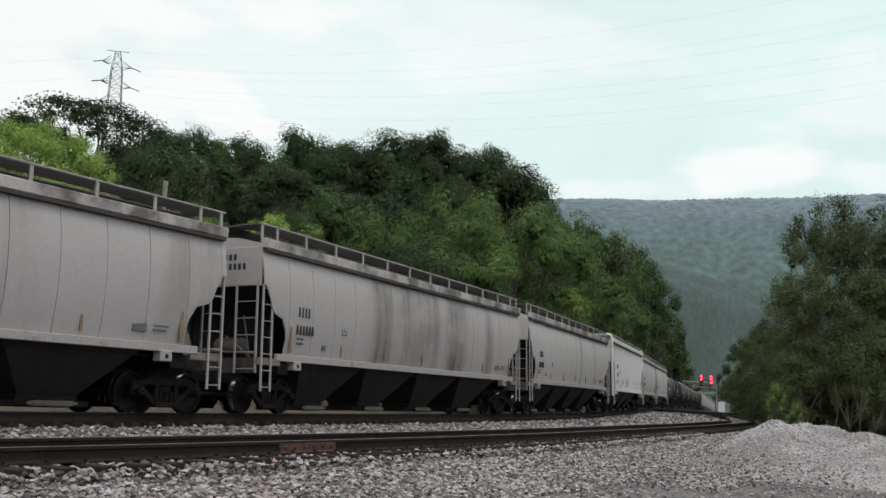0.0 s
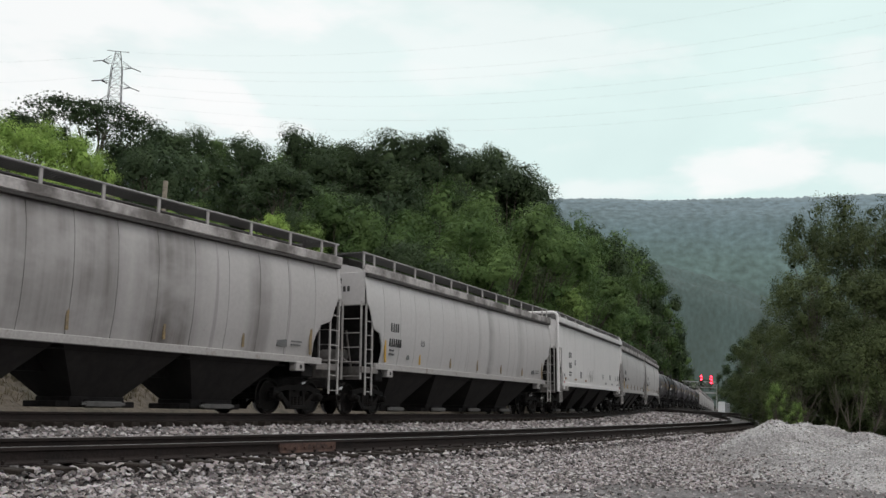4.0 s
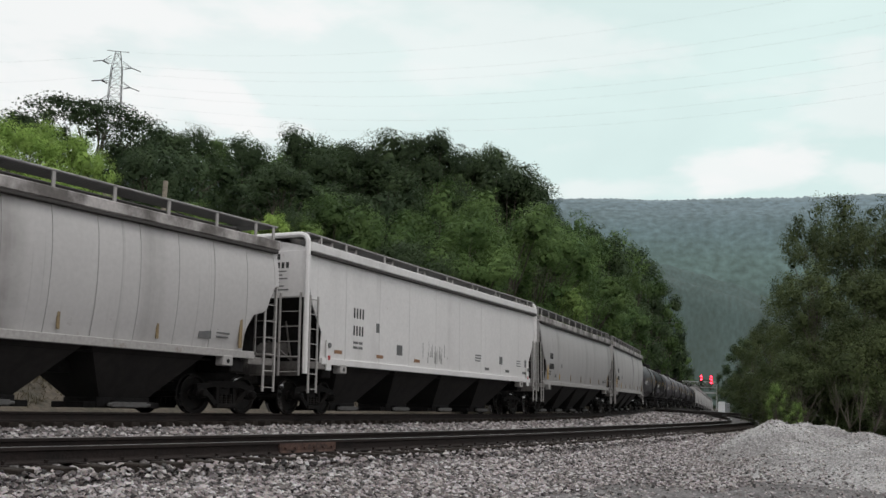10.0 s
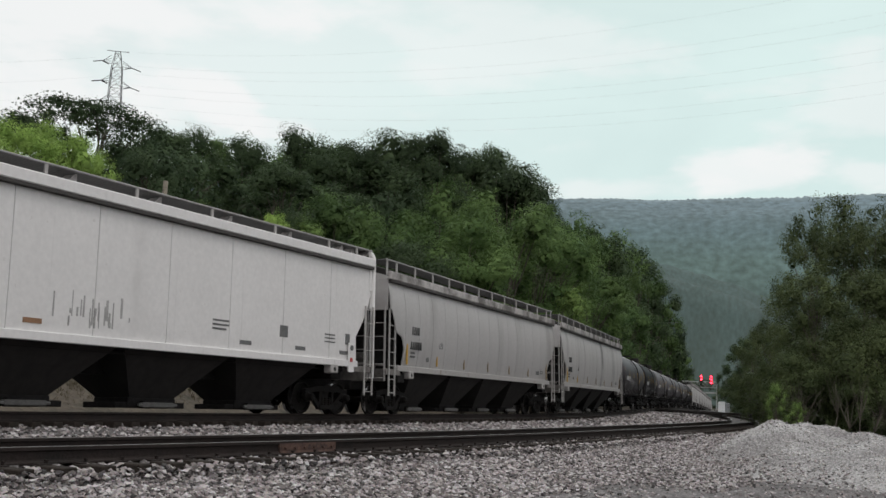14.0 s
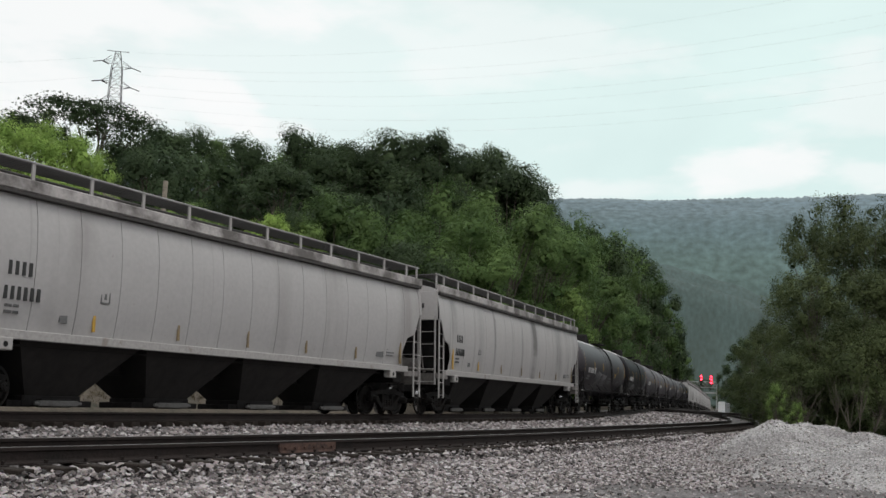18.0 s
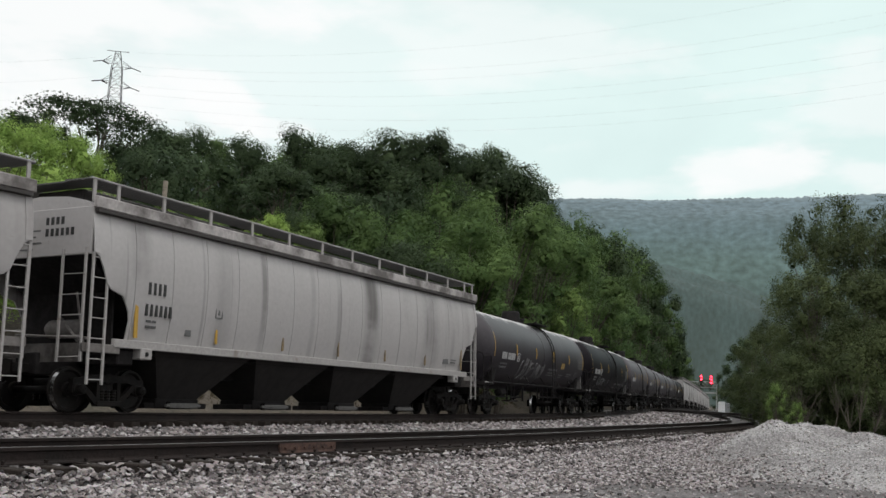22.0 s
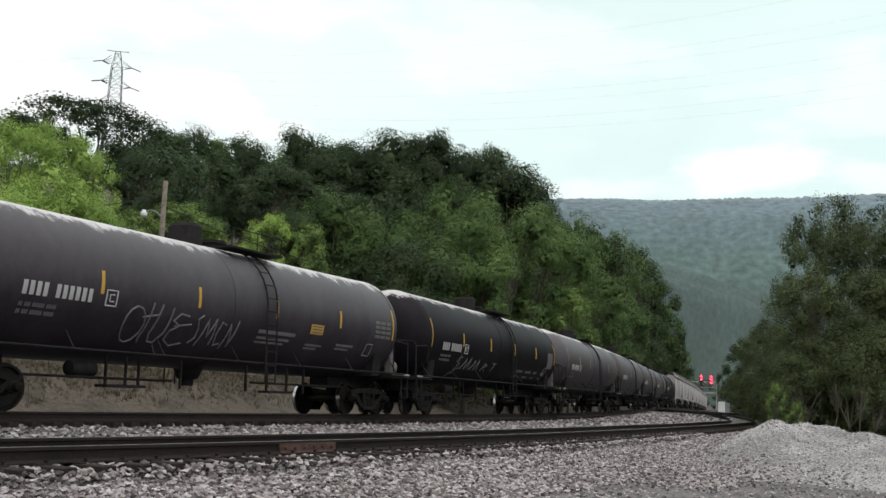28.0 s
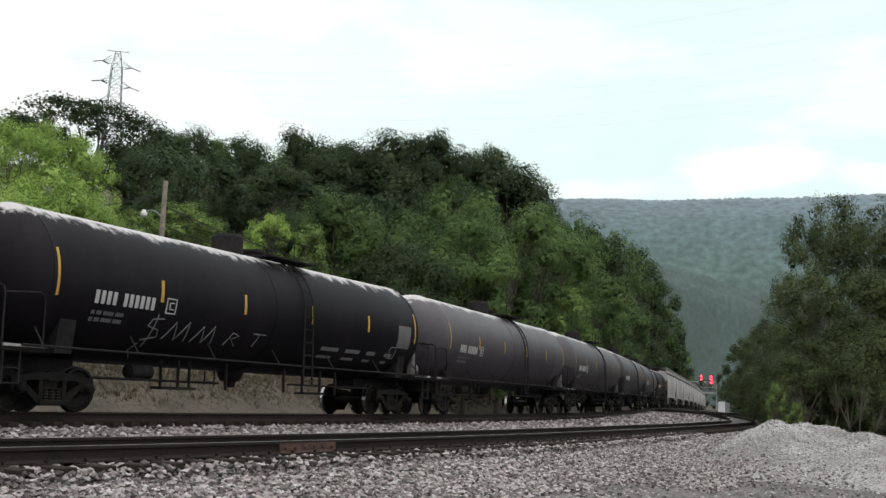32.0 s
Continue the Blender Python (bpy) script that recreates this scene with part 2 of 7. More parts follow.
def leafy(name, color, other, spread=0.2):
    """Leaves: sprays of lighter and darker green, each leaf and each tree a further shift."""
    m = bpy.data.materials.new(name)
    m.use_nodes = True
    nt = m.node_tree
    bsdf = nt.nodes["Principled BSDF"]
    link, node = nt.links.new, nt.nodes.new

    def math_node(kind, a, b, c=None):
        n = node("ShaderNodeMath")
        n.operation = kind
        for k, v in enumerate((a, b, c)):
            if v is None:
                continue
            if isinstance(v, (int, float)):
                n.inputs[k].default_value = v
            else:
                link(v, n.inputs[k])
        return n.outputs[0]
    geo, info, co, spray = node("ShaderNodeNewGeometry"), node("ShaderNodeObjectInfo"), node("ShaderNodeTexCoord"), node("ShaderNodeTexNoise")
    spray.inputs["Scale"].default_value, spray.inputs["Detail"].default_value = 0.45, 3.0
    link(co.outputs["Object"], spray.inputs["Vector"])
    clump = node("ShaderNodeMapRange")
    clump.inputs["From Min"].default_value, clump.inputs["From Max"].default_value = 0.35, 0.65
    link(spray.outputs["Fac"], clump.inputs["Value"])
    hue = math_node("FRACT", math_node("MULTIPLY", info.outputs["Random"], 7.31), 0.0)
    fac = math_node("MULTIPLY_ADD", geo.outputs["Random Per Island"], 0.2, math_node("MULTIPLY", hue, 0.25))
    fac = math_node("MULTIPLY_ADD", clump.outputs[0], 0.55, fac)
    mix = node("ShaderNodeMix")
    mix.data_type = "RGBA"
    mix.inputs["A"].default_value, mix.inputs["B"].default_value = (*color, 1), (*other, 1)
    link(fac, mix.inputs["Factor"])
    rng = node("ShaderNodeMapRange")
    rng.inputs["To Min"].default_value, rng.inputs["To Max"].default_value = 1 - spread, 1 + spread
    link(info.outputs["Random"], rng.inputs["Value"])
    sc = node("ShaderNodeVectorMath")
    sc.operation = "SCALE"
    link(mix.outputs["Result"], sc.inputs[0])
    link(rng.outputs[0], sc.inputs["Scale"])
    link(sc.outputs[0], bsdf.inputs["Base Color"])
    bsdf.inputs["Roughness"].default_value = 0.55
    bsdf.inputs["Specular IOR Level"].default_value = 0.08
    trans = node("ShaderNodeBsdfTranslucent")
    link(sc.outputs[0], trans.inputs["Color"])
    add = node("ShaderNodeMixShader")
    add.inputs[0].default_value = 0.3
    link(bsdf.outputs[0], add.inputs[1])
    link(trans.outputs[0], add.inputs[2])
    link(add.outputs[0], nt.nodes["Material Output"].inputs["Surface"])
    return m


def gravelly(name, color, scale):
    """Crushed stone: cells of light and dark grey with deep joints."""
    m = bpy.data.materials.new(name)
    m.use_nodes = True
    nt = m.node_tree
    bsdf = nt.nodes["Principled BSDF"]
    link, node = nt.links.new, nt.nodes.new
    co = node("ShaderNodeTexCoord")
    v = node("ShaderNodeTexVoronoi")
    v.inputs["Scale"].default_value = scale
    link(co.outputs["Object"], v.inputs["Vector"])
    n = node("ShaderNodeTexNoise")
    n.inputs["Scale"].default_value, n.inputs["Detail"].default_value = 0.7, 4.0
    link(co.outputs["Object"], n.inputs["Vector"])
    sep = node("ShaderNodeSeparateColor")
    link(v.outputs["Color"], sep.inputs[0])
    ramp = node("ShaderNodeValToRGB")
    e = ramp.color_ramp.elements
    e[0].color = (*[c * 0.45 for c in color], 1)
    e[1].color = (*[min(1, c * 1.5) for c in color], 1)
    link(sep.outputs[0], ramp.inputs["Fac"])
    r2 = node("ShaderNodeValToRGB")
    r2.color_ramp.elements[0].color, r2.color_ramp.elements[1].color = (0.7, 0.68, 0.68, 1), (1.15, 1.15, 1.15, 1)
    r2.color_ramp.elements[0].position, r2.color_ramp.elements[1].position = 0.35, 0.65
    link(n.outputs["Fac"], r2.inputs["Fac"])
    mul = node("ShaderNodeMix")
    mul.data_type, mul.blend_type = "RGBA", "MULTIPLY"
    mul.inputs["Factor"].default_value = 1.0
    link(ramp.outputs["Color"], mul.inputs["A"])
    link(r2.outputs["Color"], mul.inputs["B"])
    link(mul.outputs["Result"], bsdf.inputs["Base Color"])
    bsdf.inputs["Roughness"].default_value = 0.95
    b = node("ShaderNodeBump")
    b.inputs["Strength"].default_value, b.inputs["Distance"].default_value = 0.9, 0.03
    b.invert = True
    link(v.outputs["Distance"], b.inputs["Height"])
    link(b.outputs[0], bsdf.inputs["Normal"])
    return m


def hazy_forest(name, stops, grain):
    """Far woods with the haze put into glowing colours that change up the slope, with a grain of tree tops."""
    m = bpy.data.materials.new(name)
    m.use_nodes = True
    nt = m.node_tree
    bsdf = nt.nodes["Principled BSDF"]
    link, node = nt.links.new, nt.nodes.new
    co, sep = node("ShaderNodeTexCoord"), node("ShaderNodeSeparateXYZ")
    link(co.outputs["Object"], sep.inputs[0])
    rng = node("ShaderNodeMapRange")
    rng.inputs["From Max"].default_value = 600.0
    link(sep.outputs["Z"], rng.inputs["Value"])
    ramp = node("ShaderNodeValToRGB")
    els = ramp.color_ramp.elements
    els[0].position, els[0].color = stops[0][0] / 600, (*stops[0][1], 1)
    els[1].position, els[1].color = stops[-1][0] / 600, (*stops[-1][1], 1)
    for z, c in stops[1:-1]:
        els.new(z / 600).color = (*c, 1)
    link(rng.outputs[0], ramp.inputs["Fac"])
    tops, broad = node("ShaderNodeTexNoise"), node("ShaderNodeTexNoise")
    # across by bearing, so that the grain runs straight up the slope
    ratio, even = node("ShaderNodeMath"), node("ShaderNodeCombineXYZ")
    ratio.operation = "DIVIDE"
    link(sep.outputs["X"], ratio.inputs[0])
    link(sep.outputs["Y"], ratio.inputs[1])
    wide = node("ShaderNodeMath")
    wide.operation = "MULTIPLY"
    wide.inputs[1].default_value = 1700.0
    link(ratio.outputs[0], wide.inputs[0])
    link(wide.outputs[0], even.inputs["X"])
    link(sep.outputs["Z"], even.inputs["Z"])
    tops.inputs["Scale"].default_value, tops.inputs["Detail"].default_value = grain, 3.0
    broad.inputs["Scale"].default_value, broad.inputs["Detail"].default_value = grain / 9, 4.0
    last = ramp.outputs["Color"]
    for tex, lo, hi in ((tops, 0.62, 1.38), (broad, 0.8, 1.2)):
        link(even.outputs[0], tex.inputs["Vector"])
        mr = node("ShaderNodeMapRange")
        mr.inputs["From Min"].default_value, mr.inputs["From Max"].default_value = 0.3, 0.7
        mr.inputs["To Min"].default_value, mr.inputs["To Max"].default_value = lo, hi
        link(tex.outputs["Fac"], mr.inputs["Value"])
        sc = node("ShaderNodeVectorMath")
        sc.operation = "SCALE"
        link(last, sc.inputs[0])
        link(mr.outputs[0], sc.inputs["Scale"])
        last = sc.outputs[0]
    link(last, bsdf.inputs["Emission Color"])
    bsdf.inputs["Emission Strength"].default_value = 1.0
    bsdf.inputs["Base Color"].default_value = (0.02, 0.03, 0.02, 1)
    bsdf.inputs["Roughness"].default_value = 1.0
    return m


def stone_mix(name, dark, light):
    """Loose stones, each of its own grey."""
    m = bpy.data.materials.new(name)
    m.use_nodes = True
    nt = m.node_tree
    bsdf = nt.nodes["Principled BSDF"]
    geo = nt.nodes.new("ShaderNodeNewGeometry")
    ramp = nt.nodes.new("ShaderNodeValToRGB")
    ramp.color_ramp.elements[0].color, ramp.color_ramp.elements[1].color = (*dark, 1), (*light, 1)
    mid = ramp.color_ramp.elements.new(0.6)
    mid.color = tuple((a + b) / 2 * f for a, b, f in zip(dark, light, (1.02, 0.95, 0.93))) + (1,)
    nt.links.new(geo.outputs["Random Per Island"], ramp.inputs["Fac"])
    n = nt.nodes.new("ShaderNodeTexNoise")
    n.inputs["Scale"].default_value = 60
    co = nt.nodes.new("ShaderNodeTexCoord")
    nt.links.new(co.outputs["Object"], n.inputs["Vector"])
    mul = nt.nodes.new("ShaderNodeMix")
    mul.data_type, mul.blend_type = "RGBA", "OVERLAY"
    mul.inputs["Factor"].default_value = 0.35
    nt.links.new(ramp.outputs["Color"], mul.inputs["A"])
    nt.links.new(n.outputs["Color"], mul.inputs["B"])
    nt.links.new(mul.outputs["Result"], bsdf.inputs["Base Color"])
    bsdf.inputs["Roughness"].default_value = 0.95
    return m


# stains on two of the cars: place along the car, half width, strength
STAINED = ((1.8, 0.6, 0.95), (5.9, 0.85, 0.75), (-3.8, 0.2, 0.7), (-1.5, 0.18, 0.5), (-0.1, 0.2, 0.6), (-5.5, 0.5, 0.3))
CHALKY = ((1.4, 0.5, 0.9), (0.1, 0.2, 0.4), (5.1, 0.5, 0.45))
M = {
    "hopper_grey": hopper_paint("weathered_pale_grey_paint", (0.44, 0.424, 0.42), (0.17, 0.152, 0.14), 3.0, 0.5, 0.5),
    "hopper_grimy": hopper_paint("streaked_grimy_grey_paint", (0.43, 0.412, 0.406), (0.105, 0.092, 0.086), 14.6, 0.95, 0.58, ((-3.0, 1.4, 1.0), (-1.0, 2.2, 0.85), (0.6, 1.2, 1.0), (2.8, 1.5, 1.0), (6.0, 0.6, 1.0))),
    "hopper_stained": hopper_paint("stained_pale_grey_paint", (0.45, 0.432, 0.426), (0.085, 0.077, 0.073), 23.7, 0.9, 0.58, STAINED),
    "hopper_pale": hopper_paint("chalky_pale_grey_paint", (0.50, 0.483, 0.478), (0.13, 0.117, 0.108), 44.3, 0.8, 0.58, CHALKY),
    "hopper_white": hopper_paint("clean_white_paint", (0.73, 0.71, 0.704), (0.45, 0.43, 0.42), 7.0, 0.6, 0.52),
    "sill_white": material("worn_white_paint", (0.37, 0.352, 0.342), 0.6, 0, 0.2, 2.5, 14, 0.1, (0.27, 0.24, 0.215), False, amount=0.35),
    "roof_edge": material("grimy_roof_edge_paint", (0.47, 0.44, 0.43), 0.65, 0, 0.2, 0.9, 14, 0.1, (0.13, 0.117, 0.11), False, amount=0.8, start=0.40),
    # dark paint that holds the shade under roof edges and running boards
    "eave": material("dark_eave_shade_paint", (0.055, 0.05, 0.048), 0.85, 0, 0.3, 1.2, 12, 0.1, (0.12, 0.11, 0.1), False, amount=0.6, start=0.25),
    "dust_grey": material("dusty_grey_casting", (0.16, 0.155, 0.15), 0.8, 0, 0.25, 3, 20, 0.2, (0.10, 0.095, 0.09)),
    "end_grime": material("grimy_end_sill_paint", (0.20, 0.185, 0.175), 0.75, 0, 0.3, 1.6, 12, 0.15, (0.075, 0.067, 0.062)),
    "red_tape": material("red_reflective_tape", (0.42, 0.03, 0.03), 0.5, 0, 0.15, 6, 30, 0.0),
    "spray": material("dull_grey_spray_paint", (0.19, 0.186, 0.19), 0.7, 0, 0.4, 3, 20, 0.0),
    # near-black: grime, and on the hopper slopes shade put into the colour
    "under_dark": material("near_black_underframe", (0.024, 0.022, 0.022), 0.85, 0, 0.35, 1.5, 10, 0.2, (0.010, 0.009, 0.009)),
    # dirty bay paint with the shade under the car put into the colour
    "bay_shade_grime": material("shaded_dirty_bay_paint", (0.021, 0.018, 0.0172), 0.85, 0, 0.4, 0.8, 6, 0.1, (0.010, 0.0088, 0.0084)),
    "grating": material("dull_steel_grating", (0.12, 0.118, 0.115), 0.6, 0.0, 0.2, 6, 40, 0.3),
    # grey steel set dark: its look against the bright sky is in the colour
    "tower_steel": material("backlit_tower_steel", (0.06, 0.06, 0.06), 0.6, 0.3, 0.15, 3, 20, 0.1),
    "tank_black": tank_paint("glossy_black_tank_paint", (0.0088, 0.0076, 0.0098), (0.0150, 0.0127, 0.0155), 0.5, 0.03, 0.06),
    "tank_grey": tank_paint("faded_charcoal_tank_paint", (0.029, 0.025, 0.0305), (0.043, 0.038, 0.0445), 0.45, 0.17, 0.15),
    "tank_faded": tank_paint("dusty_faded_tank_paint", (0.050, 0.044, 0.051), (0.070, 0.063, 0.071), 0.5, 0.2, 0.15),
    "truck_steel": material("greasy_cast_steel", (0.010, 0.009, 0.0088), 0.7, 0.0, 0.4, 4, 25, 0.3, (0.016, 0.013, 0.011)),
    "wheel_steel": material("worn_wheel_steel", (0.011, 0.010, 0.0095), 0.5, 0.2, 0.4, 4, 25, 0.2, (0.018, 0.015, 0.013)),
    "tread_bright": material("polished_tread_steel", (0.5, 0.5, 0.5), 0.25, 1.0, 0.1, 5, 20, 0.05),
    "rail_steel": material("brown_rail_steel", (0.032, 0.025, 0.023), 0.75, 0.1, 0.35, 3, 30, 0.3, (0.022, 0.019, 0.018)),
    "rail_top": material("rubbed_rail_head", (0.34, 0.32, 0.31), 0.4, 0.7, 0.2, 2, 30, 0.1),
    "rust": material("flaking_rust", (0.10, 0.055, 0.042), 0.9, 0.1, 0.4, 9, 30, 0.5, (0.03, 0.022, 0.02)),
    "tie_wood": material("creosoted_oak", (0.035, 0.028, 0.024), 0.9, 0, 0.35, 5, 25, 0.5, (0.018, 0.016, 0.014)),
    "ballast": gravelly("granite_ballast", (0.14, 0.131, 0.13), 20),
    "pile": gravelly("limestone_chippings", (0.34, 0.332, 0.328), 30),
    "stones": stone_mix("loose_granite", (0.030, 0.0285, 0.0285), (0.50, 0.474, 0.474)),
    "chips": stone_mix("pale_chippings", (0.17, 0.165, 0.163), (0.60, 0.585, 0.578)),
    "line_pale": material("weathered_aluminium_wire", (0.6, 0.63, 0.63), 0.6, 0.0, 0.1, 3, 10, 0.0),
    "soil": material("weedy_bank_soil", (0.092, 0.074, 0.056), 0.95, 0, 0.5, 0.7, 6, 0.8, (0.042, 0.039, 0.026), depth=0.1),
    "bark": material("grey_brown_bark", (0.09, 0.075, 0.06), 0.9, 0, 0.4, 3, 15, 0.6, (0.045, 0.038, 0.03)),
    "leaf_dark": leafy("dark_summer_leaves", (0.029, 0.049, 0.0265), (0.083, 0.121, 0.054)),
    "leaf_mid": leafy("green_summer_leaves", (0.044, 0.086, 0.031), (0.142, 0.214, 0.070)),
    "leaf_fresh": leafy("sunlit_green_leaves", (0.047, 0.094, 0.032), (0.150, 0.226, 0.073), 0.1),
    "leaf_lime": leafy("fresh_green_leaves", (0.105, 0.175, 0.05), (0.24, 0.335, 0.102), 0.12),
    "leaf_bright": leafy("yellow_green_leaves", (0.165, 0.28, 0.064), (0.41, 0.56, 0.15), 0.1),
    "leaf_dull": leafy("dull_olive_leaves", (0.038, 0.056, 0.026), (0.118, 0.146, 0.059)),
    "grass": leafy("dry_bank_grass", (0.07, 0.062, 0.04), (0.165, 0.138, 0.098), 0.1),
    "galvanised": material("dull_galvanised_steel", (0.30, 0.31, 0.32), 0.55, 0.6, 0.15, 3, 20, 0.1),
    "alu_paint": material("aluminium_paint", (0.42, 0.43, 0.42), 0.5, 0.3, 0.15, 3, 20, 0.1),
    "pole_wood": material("weathered_pole_wood", (0.30, 0.26, 0.21), 0.9, 0, 0.3, 6, 30, 0.4, (0.16, 0.14, 0.12)),
    "wire": material("dark_wire", (0.03, 0.03, 0.03), 0.6, 0.3, 0.1, 3, 10, 0.0),
    "yellow": material("yellow_reflective_strip", (0.55, 0.33, 0.05), 0.5, 0, 0.15, 4, 30, 0.05),
    "strip_dull": material("dirty_yellow_strip", (0.26, 0.19, 0.10), 0.7, 0, 0.4, 6, 30, 0.05, (0.16, 0.13, 0.10)),
    "orange": material("orange_reflective_strip", (0.32, 0.17, 0.09), 0.6, 0, 0.3, 4, 30, 0.05),
    "mark_black": material("black_stencil_paint", (0.03, 0.03, 0.03), 0.6, 0, 0.2, 4, 30, 0.0),
    "mark_grey": material("grey_patch_paint", (0.14, 0.14, 0.14), 0.6, 0, 0.25, 4, 30, 0.0),
    "mark_white": material("white_stencil_paint", (0.5, 0.5, 0.5), 0.6, 0, 0.15, 4, 30, 0.0),
    "chalk": material("faint_spray_paint", (0.19, 0.19, 0.195), 0.7, 0, 0.3, 3, 20, 0.0),
    "signal_red": glowing("red_signal_lens", (1.0, 0.03, 0.06), 9.0),
    "black_plain": material("matt_black_paint", (0.02, 0.02, 0.02), 0.7, 0, 0.2, 4, 20, 0.05),
    "scuff": material("rubbed_grey_scuffs", (0.42, 0.41, 0.40), 0.6, 0, 0.3, 6, 30, 0.0),
    # haze of the air given as emission, paler towards the crest
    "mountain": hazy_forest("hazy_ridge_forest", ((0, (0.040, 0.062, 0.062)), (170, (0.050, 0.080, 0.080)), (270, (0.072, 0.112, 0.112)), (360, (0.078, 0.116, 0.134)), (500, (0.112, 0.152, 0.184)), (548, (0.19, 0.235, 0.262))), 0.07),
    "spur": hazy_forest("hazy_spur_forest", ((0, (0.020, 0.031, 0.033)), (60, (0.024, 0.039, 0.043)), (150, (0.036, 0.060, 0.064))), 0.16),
    "white_box": material("white_cabinet_paint", (0.75, 0.76, 0.77), 0.5, 0, 0.08, 2, 12, 0.05),
}
for key in ("under_dark", "truck_steel", "wheel_steel", "black_plain", "rail_steel", "tie_wood"):
    M[key].node_tree.nodes["Principled BSDF"].inputs["Specular IOR Level"].default_value = 0.15


# ---- building blocks ----
class Shape:
    """Vertices and faces of one part, put together from simple solids."""

    def __init__(self):
        self.v, self.f = [], []

    def add(self, verts, faces):
        n = len(self.v)
        self.v += [tuple(p) for p in verts]
        self.f += [tuple(n + i for i in face) for face in faces]
        return self

    def box(self, x0, x1, y0, y1, z0, z1, bev=0.0):
        if bev <= 0:
            vs = [(x, y, z) for z in (z0, z1) for y in (y0, y1) for x in (x0, x1)]
            return self.add(vs, [(0, 2, 3, 1), (4, 5, 7, 6), (0, 1, 5, 4), (2, 6, 7, 3), (0, 4, 6, 2), (1, 3, 7, 5)])
        b = min(bev, (x1 - x0) / 3, (y1 - y0) / 3, (z1 - z0) / 3)
        bm = bmesh.new()
        bmesh.ops.create_cube(bm, size=1.0, matrix=Matrix.LocRotScale(((x0 + x1) / 2, (y0 + y1) / 2, (z0 + z1) / 2), None, (x1 - x0, y1 - y0, z1 - z0)))
        bmesh.ops.bevel(bm, geom=bm.edges[:], offset=b, segments=1, affect="EDGES")
        bm.verts.index_update()
        self.add([v.co[:] for v in bm.verts], [[v.index for v in f.verts] for f in bm.faces])
        bm.free()
        return self

    def tube(self, a, b, r, n=8, r2=None, caps=True):
        a, b = Vector(a), Vector(b)
        d = (b - a).normalized()
        u = d.orthogonal().normalized()
        w = d.cross(u)
        r2 = r if r2 is None else r2
        vs = []
        for p, q in ((a, r), (b, r2)):
            vs += [p + q * (math.cos(2 * math.pi * i / n) * u + math.sin(2 * math.pi * i / n) * w) for i in range(n)]
        fs = [(i, (i + 1) % n, n + (i + 1) % n, n + i) for i in range(n)]
        if caps:
            fs += [tuple(range(n - 1, -1, -1)), tuple(range(n, 2 * n))]
        return self.add(vs, fs)

    def pipe(self, pts, r, n=6):
        """One bent tube through points."""
        pts = [Vector(p) for p in pts]
        vs, fs = [], []
        u = None
        for i, p in enumerate(pts):
            d = (pts[min(i + 1, len(pts) - 1)] - pts[max(i - 1, 0)]).normalized()
            u = d.orthogonal().normalized() if u is None else (u - d * u.dot(d)).normalized()
            w = d.cross(u)
            vs += [p + r * (math.cos(2 * math.pi * k / n) * u + math.sin(2 * math.pi * k / n) * w) for k in range(n)]
        for i in range(len(pts) - 1):
            for k in range(n):
                j = (k + 1) % n
                fs.append((i * n + k, i * n + j, (i + 1) * n + j, (i + 1) * n + k))
        fs += [tuple(range(n - 1, -1, -1)), tuple((len(pts) - 1) * n + k for k in range(n))]
        return self.add(vs, fs)

    def lathe(self, axis_a, axis_b, rings, n=24):
        """Rings of (fraction along the axis, radius), closed where the radius is 0."""
        a, b = Vector(axis_a), Vector(axis_b)
        d = (b - a).normalized()
        u = d.orthogonal().normalized()
        w = d.cross(u)
        vs, fs = [], []
        for t, r in rings:
            c = a + (b - a) * t
            vs += [c + max(r, 1e-4) * (math.cos(2 * math.pi * i / n) * u + math.sin(2 * math.pi * i / n) * w) for i in range(n)]
        for k in range(len(rings) - 1):
            for i in range(n):
                j = (i + 1) % n
                fs.append((k * n + i, k * n + j, (k + 1) * n + j, (k + 1) * n + i))
        fs += [tuple(range(n - 1, -1, -1)), tuple((len(rings) - 1) * n + i for i in range(n))]
        return self.add(vs, fs)

    def prism(self, outline, y0, y1):
        """An outline of (x, z) pushed through from y0 to y1."""
        n = len(outline)
        vs = [(x, y0, z) for x, z in outline] + [(x, y1, z) for x, z in outline]
        fs = [tuple(range(n)), tuple(range(2 * n - 1, n - 1, -1))]
        fs += [(i, n + i, n + (i + 1) % n, (i + 1) % n) for i in range(n)]
        return self.add(vs, fs)

    def along(self, outline, x0, x1):
        """An outline of (y, z) pushed along x."""
        n = len(outline)
        vs = [(x0, y, z) for y, z in outline] + [(x1, y, z) for y, z in outline]
        fs = [tuple(range(n)), tuple(range(2 * n - 1, n - 1, -1))]
        fs += [(i, (i + 1) % n, n + (i + 1) % n, n + i) for i in range(n)]
        return self.add(vs, fs)

    def mesh(self, name, mat, smooth=False):
        me = bpy.data.meshes.new(name)
        me.from_pydata(self.v, [], self.f)
        bm = bmesh.new()
        bm.from_mesh(me)
        bmesh.ops.recalc_face_normals(bm, faces=bm.faces[:])
        bm.to_mesh(me)
        bm.free()
        if smooth:
            me.polygons.foreach_set("use_smooth", [True] * len(me.polygons))
        if mat:
            me.materials.append(mat)
        me.update()
        return me


